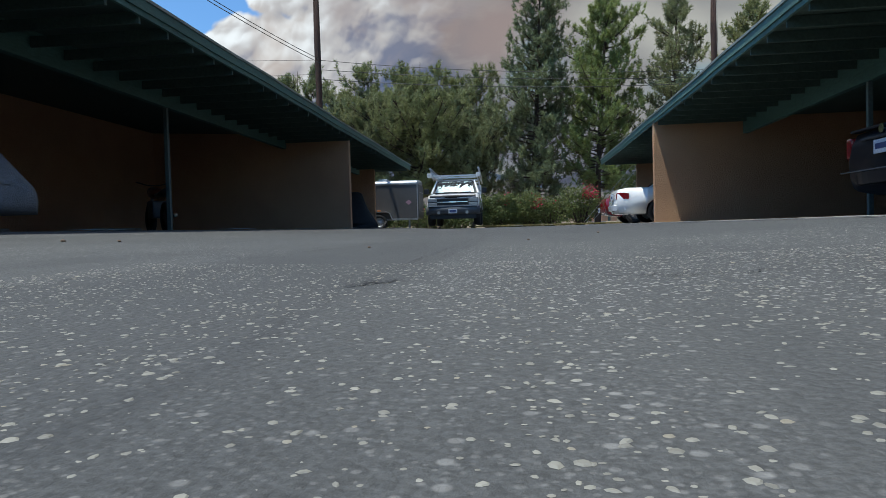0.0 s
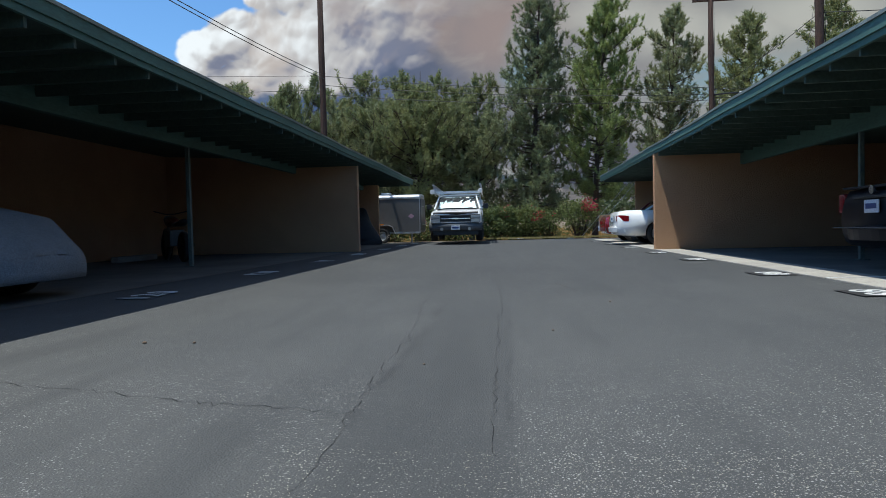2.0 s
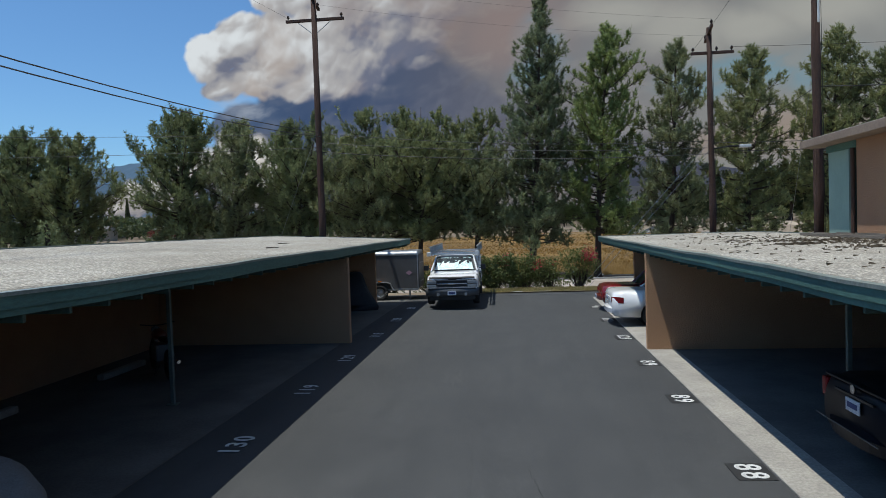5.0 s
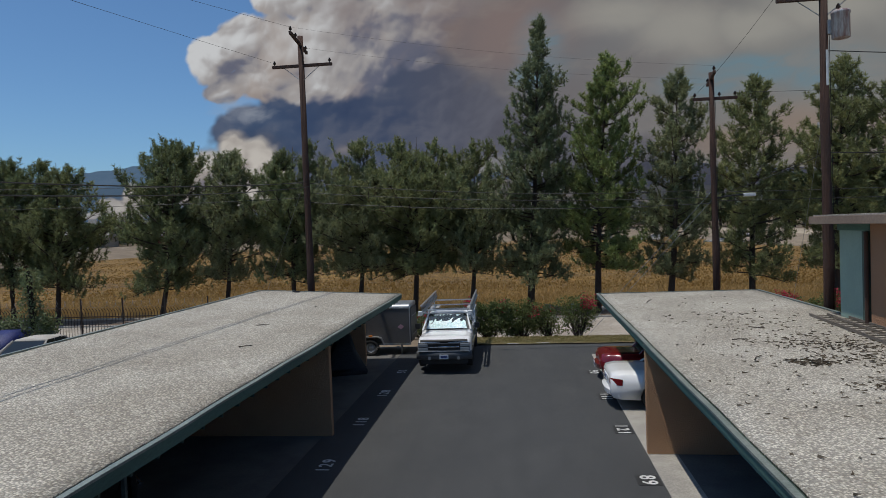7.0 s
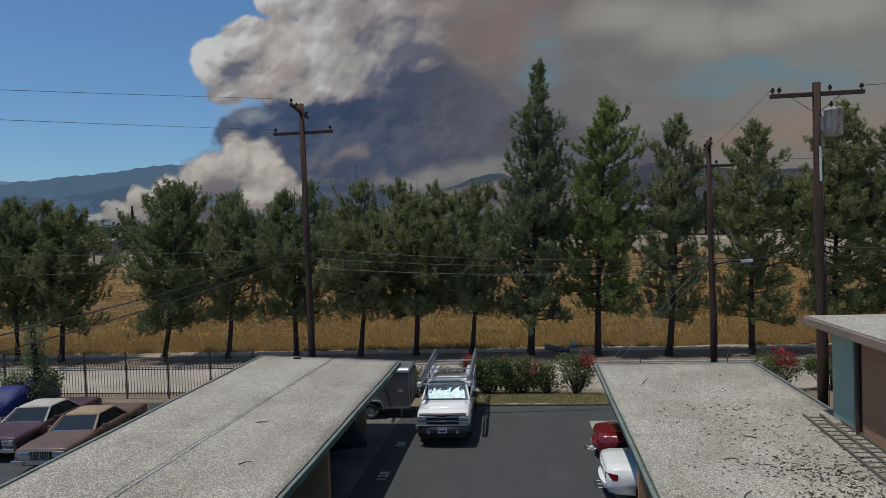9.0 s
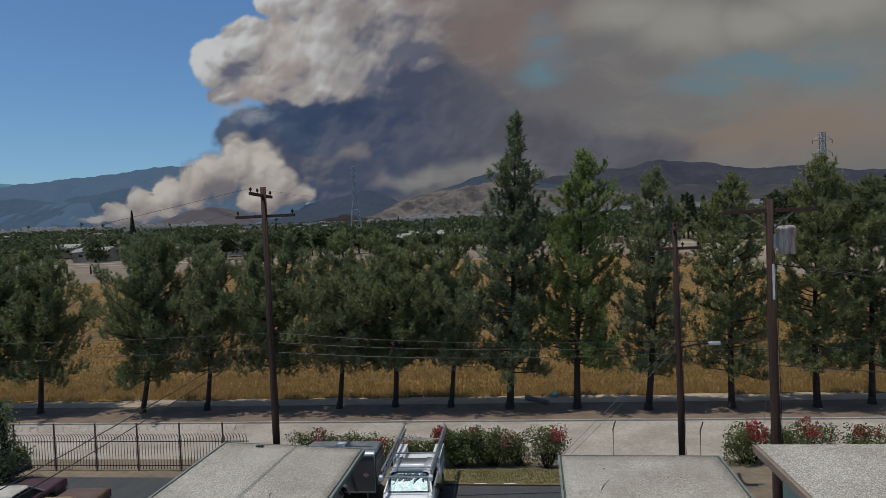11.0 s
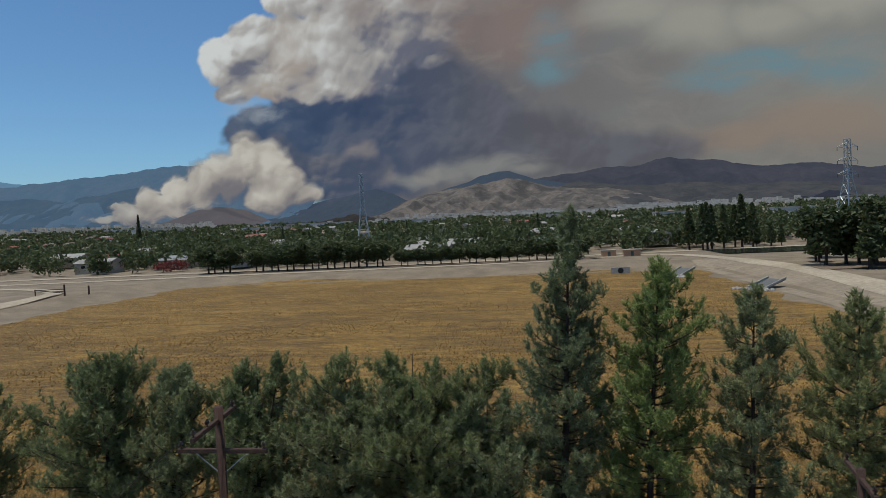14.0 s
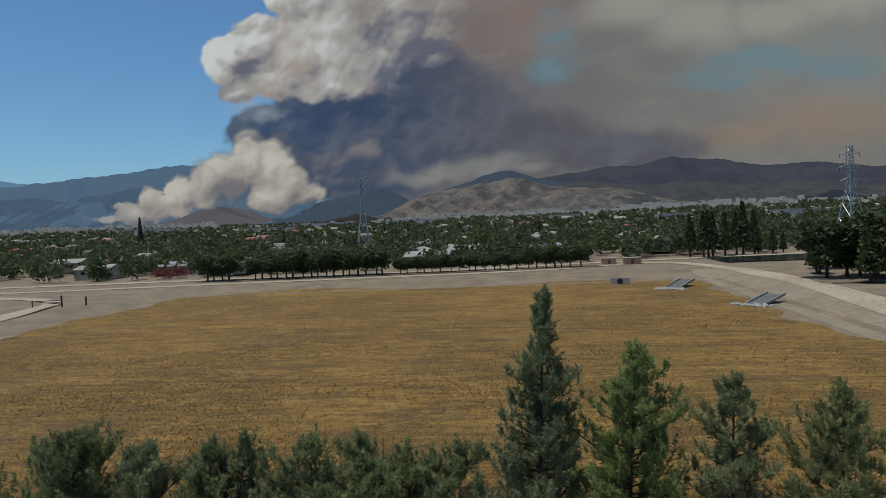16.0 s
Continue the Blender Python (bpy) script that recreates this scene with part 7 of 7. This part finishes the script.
def pickup():
    """A white work pickup facing south, its front bumper at y = 0, with a ladder rack over the cab and bed."""
    root = thing("pickup_truck", "white work pickup with grey bumper and an aluminium ladder rack", "pickup truck", pose(-2.05, 23.14, 0.0, 0, 0, 1.6))
    w = 1.0
    st = [(0.10, 0.93, 0.56, 1.02), (0.16, 0.955, 0.52, 1.07), (0.40, 0.98, 0.48, 1.11)]
    st += [(y, ww, max(z, 0.46) if z > 0.3 else 0.46, zt) for y, ww, z, zt in arch(0.98, 1.0, 0.46, 1.16, 0.45)]
    st += [(1.55, 1.0, 0.44, 1.24), (1.75, 1.0, 0.42, 1.27), (3.9, 1.0, 0.42, 1.27)]
    part("body", loft([body_ring(*s, 0.05) for s in st]), WHITE_PAINT, root, "white painted body", True)
    st = [(3.93, 1.0, 0.44, 1.30)] + [(y, ww, max(z, 0.46), zt) for y, ww, z, zt in arch(4.75, 1.0, 0.46, 1.30, 0.45)] + [(5.75, 1.0, 0.48, 1.30), (5.85, 0.98, 0.55, 1.28)]
    part("bed", loft([body_ring(*s, 0.03) for s in st]), WHITE_PAINT, root, "white pickup bed", True)
    for s in (-1, 1):
        b = part("tool_box", bx(min(s * 0.62, s * 0.99), max(s * 0.62, s * 0.99), 3.98, 5.8, 1.30, 1.78, 0.02), WHITE_PAINT, root, "white side tool box")
        part("latch", bx(min(s * 0.99, s * 1.005), max(s * 0.99, s * 1.005), 4.8, 4.95, 1.5, 1.56), CHROME, b)
    # hood scoop line, deflector, grille, lamps
    part("hood", loft([[(-0.80, y, z), (-0.74, y, z + 0.03), (0.74, y, z + 0.03), (0.80, y, z)] for y, z in ((0.20, 1.065), (0.6, 1.115), (1.1, 1.165), (1.5, 1.215))], None, True), WHITE_PAINT, root, "white bonnet")
    part("bug_deflector", loft([[(x, 0.10 + 0.05 * abs(x), 1.00), (x, 0.06 + 0.05 * abs(x), 1.07), (x, 0.14 + 0.05 * abs(x), 1.115), (x, 0.18 + 0.05 * abs(x), 1.06)] for x in np.linspace(-0.85, 0.85, 9)]), BLACK, root, "black hood deflector")
    part("grille_panel", bx(-0.93, 0.93, 0.075, 0.14, 0.70, 1.01, 0.02), BLACK, root, "black surround of grille and lamps")
    part("grille", bx(-0.55, 0.55, 0.05, 0.12, 0.72, 1.0, 0.02), BLACK, root)
    for z in (0.735, 0.86, 0.985):
        part("grille_bar", bx(-0.56, 0.56, 0.03, 0.055, z - 0.016, z + 0.016, 0.005), CHROME if abs(z - 0.86) < 0.01 else GREY_TRIM, root)
    part("emblem", bx(-0.13, 0.13, 0.015, 0.032, 0.83, 0.89, 0.01), CHROME, root, "plain bright emblem bar")
    for s in (-1, 1):
        for za, zb in ((0.725, 0.845), (0.865, 0.985)):
            part("headlamp", bx(min(s * 0.58, s * 0.93), max(s * 0.58, s * 0.93), 0.055, 0.20, za, zb, 0.02), HEADLAMP, root, "clear headlamp")
        part("bumper_corner_lamp", rod((s * 0.52, -0.005, 0.47), (s * 0.52, 0.03, 0.47), 0.06, None, 12), HEADLAMP, root)
        part("wing_mirror", bx(min(s * 1.04, s * 1.24), max(s * 1.04, s * 1.24), 1.80, 1.90, 1.26, 1.50, 0.03), BLACK, root, "black wing mirror")
        part("mirror_arm", bx(min(s * 0.97, s * 1.05), max(s * 0.97, s * 1.05), 1.83, 1.88, 1.32, 1.36), BLACK, root)
        part("door_gap", bx(min(s * 0.997, s * 1.002), max(s * 0.997, s * 1.002), 2.9, 2.915, 0.5, 1.2), BLACK, root)
        part("door_handle", bx(min(s * 0.995, s * 1.02), max(s * 0.995, s * 1.02), 2.70, 2.84, 1.08, 1.12, 0.006), BLACK, root)
    rings = []
    for x in np.linspace(-1.0, 1.0, 13):
        c = 0.12 * abs(x) ** 3
        rings.append([(x, 0.08 + c, 0.40), (x, 0.0 + c, 0.44), (x, -0.02 + c, 0.60), (x, 0.02 + c, 0.70), (x, 0.12 + c, 0.70)])
    part("front_bumper", loft(rings), GREY_TRIM, root, "grey front bumper", True)
    part("air_dam", bx(-0.85, 0.85, 0.12, 0.16, 0.24, 0.42, 0.01), BLACK, root)
    part("bumper_step", bx(-0.92, 0.92, -0.005, 0.14, 0.702, 0.722, 0.005), STEEL, root)
    plate(root, pose(0, -0.03, 0.52))
    part("rear_bumper", bx(-0.95, 0.95, 5.84, 5.98, 0.42, 0.62, 0.03), CHROME, root)
    # cab with a clear windscreen and a silver sunshade behind it
    glasshouse(root, (3.85, 1.52, 3.62, 2.22, 1.25, 1.86, 0.90, 0.74), WHITE_PAINT, WHITE_PAINT)
    a, b, c, d = (-0.80, 1.565, 1.275), (0.80, 1.565, 1.275), (0.66, 2.195, 1.815), (-0.66, 2.195, 1.815)
    g = np.random.RandomState(2)
    rows = []
    for q in np.linspace(0, 1, 9):
        l, r_ = Vector(a).lerp(Vector(d), q), Vector(b).lerp(Vector(c), q)
        rows.append([l.lerp(r_, s) + Vector((0, -0.030 + g.uniform(-0.012, 0.006), 0.016)) for s in np.linspace(0.02, 0.98, 19)])
    bm = bmesh.new()
    vs = [[bm.verts.new(p) for p in row] for row in rows]
    for r0, r1 in zip(vs, vs[1:]):
        for i in range(18):
            bm.faces.new((r0[i], r0[i + 1], r1[i + 1], r1[i]))
    part("sunshade", bm, SILVER_SHADE, root, "crinkled silver sunshade behind the windscreen")
    part("windscreen_glass", panel([Vector(p) + Vector((0, -0.052, 0.028)) for p in (a, b, c, d)], 0.004), GLASS, root, "clear windscreen").visible_shadow = False
    part("wiper", rod((-0.55, 1.52, 1.285), (0.15, 1.50, 1.30), 0.012, None, 5), BLACK, root)
    part("wiper", rod((0.0, 1.52, 1.285), (0.62, 1.52, 1.30), 0.012, None, 5), BLACK, root)
    for yy in (0.98, 4.75):
        for s in (-1, 1):
            wheel(root, s * 0.87, yy, 0.39, s, STEEL, 0.25)
    # the body rides high on its wheels
    for ob in root.children:
        if not ob.name.startswith("wheel"):
            for vv in (q for o in (ob, *ob.children) for q in o.data.vertices):
                vv.co.z += 0.12 * min(1.0, max(0.35, (2.0 - vv.co.z) / 0.7))
    # rack
    for s in (-1, 1):
        part("rack_rail", bx(min(s * 0.84, s * 0.90), max(s * 0.84, s * 0.90), 1.15, 6.5, 2.02, 2.08, 0.01), ALU, root, "aluminium rack rail")
        for yy, z0 in ((3.98, 1.3), (5.78, 1.3)):
            part("rack_post", rod((s * 0.92, yy, z0 + 0.3), (s * 0.87, yy, 2.03), 0.028), ALU, root)
        part("rack_strut", rod((s * 0.87, 1.25, 2.03), (s * 0.90, 2.5, 1.95), 0.02), ALU, root)
    for yy in (1.3, 2.3, 3.95, 5.75):
        part("rack_crossbar", bx(-0.84, 0.84, yy - 0.03, yy + 0.03, 2.02, 2.07, 0.01), ALU, root)
    for s in (-1, 1):
        part("roof_box", bx(min(s * 0.86, s * 1.02), max(s * 0.86, s * 1.02), 1.05, 1.32, 1.98, 2.14, 0.02), PAINT_WHITE, root, "white end cap on the rack")
    return root


pickup()
base = pose(-2.05, 23.14, 0.0, 0, 0, 1.6)
ladder("aluminium ladder strapped on edge along the rack", base @ pose(-0.94, 4.1, 2.21, 0, 84, 0) @ pose(0, 0, 0, 0, 0, 90), 5.8, 0.24, ALU)
ladder("aluminium ladder strapped on edge along the rack", base @ pose(0.92, 4.1, 2.21, 0, 84, 0) @ pose(0, 0, 0, 0, 0, 90), 5.8, 0.24, ALU)


def trailer():
    root = thing("cargo_trailer", "charcoal enclosed cargo trailer with a pale rounded roof", "trailer", pose(0, 0, float(land(-5.4, 27.6))))
    x0, x1, y0, y1 = -6.95, -3.90, 26.9, 28.5
    part("box", bx(x0, x1, y0, y1, 0.48, 1.98, 0.02), TRAILER_GREY, root, "charcoal sheet-metal sides")
    rings = []
    for x in (x0 - 0.01, x0 + 0.03, x1 - 0.03, x1 + 0.01):
        ring = [(x, y0 - 0.01, 1.97)]
        for a in np.linspace(math.pi, 0, 9):
            ring.append((x, (y0 + y1) / 2 + (y1 - y0 + 0.02) / 2 * math.copysign(abs(math.cos(a)) ** 0.5, math.cos(a)), 1.99 + 0.16 * math.sin(a) ** 0.7))
        rings.append(ring + [(x, y1 + 0.01, 1.97)])
    part("roof", loft(rings), STEEL, root, "pale metal roof", True)
    part("roof_vent", bx(-5.7, -5.3, 27.5, 27.9, 2.14, 2.24, 0.03), PAINT_WHITE, root)
    for z0, z1 in ((0.42, 0.50), (1.93, 1.99)):
        part("trim", bx(x0 - 0.012, x1 + 0.012, y0 - 0.016, y0 - 0.003, z0, z1, 0.004), ALU, root, "aluminium edge trim")
    for x in (x0, x1):
        part("corner_trim", bx(x - 0.02, x + 0.02, y0 - 0.02, y0 + 0.02, 0.45, 1.98, 0.008), ALU, root)
    part("rear_door", bx(x1 + 0.002, x1 + 0.05, y0 + 0.06, y1 - 0.06, 0.55, 1.92, 0.015), GREY_TRIM, root, "grey rear door")
    for z in (0.8, 1.6):
        part("door_bar", rod((x1 + 0.07, y0 + 0.3, z), (x1 + 0.07, y1 - 0.3, z), 0.015), STEEL, root)
    f = bmesh.new()
    pts = [(-6.12, 0.45), (-6.0, 0.74), (-5.85, 0.80), (-5.25, 0.80), (-5.10, 0.74), (-4.98, 0.45)]
    loft([[(x, y0 - 0.22, z), (x, y0 - 0.002, z), (x, y0 - 0.002, z - 0.03), (x, y0 - 0.22, z - 0.03)] for x, z in pts], f)
    part("fender", f, ALU, root, "bright wheel fender")
    part("fender_lamp", bx(-5.62, -5.48, y0 - 0.20, y0 - 0.1, 0.802, 0.86, 0.01), AMBER, root)
    wb = wheel(root, 0, 0, 0.34, 1, STEEL)
    wb.matrix_local = pose(-5.55, y0 - 0.11, 0, 0, 0, -90)
    part("tongue", rod((x0, (y0 + y1) / 2, 0.45), (x0 - 0.9, (y0 + y1) / 2, 0.42), 0.05), BLACK, root)
    part("jack", rod((-4.3, y0 + 0.2, 0.0), (-4.3, y0 + 0.2, 0.5), 0.04), STEEL, root)
    d = bmesh.new()
    loft([[(-4.42, y0 - 0.004, 1.18), (-4.28, y0 - 0.004, 1.07), (-4.14, y0 - 0.004, 1.18), (-4.28, y0 - 0.004, 1.29)], [(-4.42, y0 - 0.008, 1.18), (-4.28, y0 - 0.008, 1.07), (-4.14, y0 - 0.008, 1.18), (-4.28, y0 - 0.008, 1.29)]], d)
    part("emblem", d, plain("pink_grey_emblem", (0.45, 0.28, 0.34), 0.6), root, "plain pinkish diamond emblem")
    return root


trailer()


def motorcycle():
    root = thing("motorcycle", "orange-red motorcycle parked in the dark bay", "motorcycle", pose(-7.4, 12.4, 0.078, 0, 0, 42))
    for yy in (-0.7, 0.72):
        wheel(root, 0.0, yy, 0.32, 1, BLACK, 0.12)
    ORANGE = mat("orange_tank_paint", (0.20, 0.03, 0.015), (0.16, 0.025, 0.012), 3.0, 40.0, 0.3, 0.02, vary=0.08, coat=0.6)
    part("tank", loft([[(w * math.cos(a), y, 0.86 + h * math.sin(a)) for a in np.linspace(0, math.tau, 13)[:-1]] for y, w, h in ((-0.1, 0.06, 0.05), (0.02, 0.13, 0.10), (0.25, 0.15, 0.13), (0.42, 0.08, 0.08))]), ORANGE, root, "orange tank", True)
    part("seat", loft([[(w * math.cos(a), y, z + 0.05 * math.sin(a)) for a in np.linspace(0, math.tau, 11)[:-1]] for y, w, z in ((-0.75, 0.09, 0.86), (-0.5, 0.13, 0.80), (-0.1, 0.10, 0.80))]), BLACK, root, "black seat", True)
    part("engine", bx(-0.16, 0.16, -0.2, 0.3, 0.32, 0.68, 0.04), GREY_TRIM, root)
    part("fork", rod((0.0, 0.70, 0.34), (0.0, 0.42, 1.0), 0.035), STEEL, root)
    part("handlebar", tube([(-0.36, 0.28, 1.10), (-0.1, 0.40, 1.04), (0.1, 0.40, 1.04), (0.36, 0.28, 1.10)], 0.014), BLACK, root)
    part("headlamp", rod((0, 0.45, 0.92), (0, 0.58, 0.92), 0.09, None, 14), GREY_TRIM, root)
    part("mudguard", tube([(0, 0.45, 0.55), (0, 0.6, 0.68), (0, 0.8, 0.68), (0, 0.98, 0.5)], 0.05, 6), GREY_TRIM, root)
    part("exhaust", rod((0.14, 0.2, 0.3), (0.16, -0.8, 0.36), 0.04), CHROME, root)
    part("side_stand", rod((-0.05, 0, 0.3), (-0.18, 0.0, 0.0), 0.014), BLACK, root)
    return root


motorcycle()
for y in (2.2, 6.4, 8.6, 12.6):
    single("wheel_stop", bx(-8.55, -8.38, y - 0.8, y + 0.8, 0.075, 0.21, 0.03), APRON, "worn concrete wheel stop on the carport floor", "wheel stop", group="wheel stops")

# ---- stones, cracks and grit of the drive ----
rng = np.random.RandomState(31)


def grit(n, area, lo, hi, proud):
    """Worn stone chips set in the asphalt."""
    x0, x1, y0, y1 = area
    px, py = rng.uniform(x0, x1, n), rng.uniform(y0, y1, n)
    s = lo + (hi - lo) * rng.uniform(0, 1, n) ** 3.0
    ang = rng.uniform(0, math.tau, n)
    asp = rng.uniform(0.5, 1.0, n)
    z = land(px, py)
    ring = []
    for k in range(6):
        a = k * math.tau / 6
        rr = s * rng.uniform(0.7, 1.15, n)
        lx, ly = np.cos(a) * rr, np.sin(a) * rr * asp
        ring.append(np.stack([px + lx * np.cos(ang) - ly * np.sin(ang), py + lx * np.sin(ang) + ly * np.cos(ang), z + 0.0003], -1))
    top = []
    for k in range(6):
        c = np.stack([px, py, z], -1)
        q = c + (ring[k] - c) * 0.62
        q[:, 2] = z + proud * s + rng.uniform(-0.1, 0.1, n) * s * 0.3
        top.append(q)
    v = np.stack(ring + top, 1).reshape(-1, 3)
    f = []
    for i in range(n):
        b = i * 12
        f.append(tuple(b + 6 + k for k in range(6)))
        f += [(b + k, b + (k + 1) % 6, b + 6 + (k + 1) % 6, b + 6 + k) for k in range(6)]
    return v.tolist(), f


STONE = leaf_material("pale_stone_chips", (0.16, 0.158, 0.150), (0.48, 0.47, 0.44), (0.34, 0.30, 0.24))
single("stone_chips", grit(13000, (-0.85, 1.15, -0.80, 0.8), 0.0017, 0.0048, 0.25), STONE, "pale stone chips showing in the worn asphalt", "stone chips", "stuff")
single("stone_chips", grit(2600, (0.0, 2.0, 0.9, 2.4), 0.0020, 0.0050, 0.22), STONE, "pale stone chips showing in the worn asphalt", "stone chips", "stuff")
CRACK = plain("dark_crack", (0.012, 0.012, 0.013), 0.95)


def crack(points, w, seed):
    rr = np.random.RandomState(seed)
    pts = [Vector((*p, 0)) for p in points]
    fine = []
    for a, b in zip(pts, pts[1:]):
        for q in np.linspace(0, 1, 16)[:-1]:
            p = a.lerp(b, q)
            fine.append((p.x + rr.normal(0, 0.012), p.y + rr.normal(0, 0.02)))
    v, f = [], []
    for i, (x, y) in enumerate(fine):
        x2, y2 = fine[min(i + 1, len(fine) - 1)]
        x1, y1 = fine[max(i - 1, 0)]
        d = Vector((x2 - x1, y2 - y1)).normalized()
        ww = w * rr.uniform(0.2, 1.0) * 0.5
        for s in (-1, 1):
            px, py = x - d.y * ww * s, y + d.x * ww * s
            v.append((px, py, float(land(px, py)) + 0.003))
    f = [(i * 2, i * 2 + 1, i * 2 + 3, i * 2 + 2) for i in range(len(fine) - 1)]
    return single("asphalt_crack", (v, f), CRACK, "thin jagged crack in the asphalt", "crack", "structure")


crack([(-2.9, 1.5), (-2.28, 1.43), (-1.55, 1.28), (-1.1, 1.25), (-0.72, 1.22)], 0.006, 1)
crack([(-0.72, 1.22), (-0.69, 0.43), (-0.70, -0.1)], 0.003, 2)
crack([(0.32, 0.17), (0.42, 0.15), (0.60, 0.14)], 0.004, 6)
crack([(-0.12, 0.10), (-0.09, 0.16), (-0.04, 0.18)], 0.006, 7)
crack([(-0.13, 0.73), (-0.14, 2.05), (-0.15, 5.55), (-0.3, 9.0)], 0.004, 3)
crack([(-0.72, 1.22), (-0.76, 1.7), (-0.77, 2.96), (-0.95, 5.5)], 0.004, 4)
crack([(0.2, 5.8), (0.7, 6.2), (0.5, 7.4)], 0.012, 5)
for x, y, s in ((-2.41, 2.55, 0.016), (-0.55, 2.2, 0.009), (0.05, 0.4, 0.004), (0.25, 3.4, 0.010), (1.4, 1.2, 0.008), (-2.1, 2.6, 0.012), (0.9, 5.0, 0.012)):
    own = bmesh.new()
    bmesh.ops.create_icosphere(own, subdivisions=1, radius=s)
    for vv in own.verts:
        vv.co = Vector((vv.co.x * rng.uniform(0.8, 1.3), vv.co.y, vv.co.z * 0.6))
    bmesh.ops.transform(own, matrix=pose(x, y, float(land(x, y)) + s * 0.5), verts=own.verts)
    single("pebble", own, SOIL_DARK if s > 0.006 else STONE, "loose pebble lying on the asphalt", "pebble", group="loose pebbles")
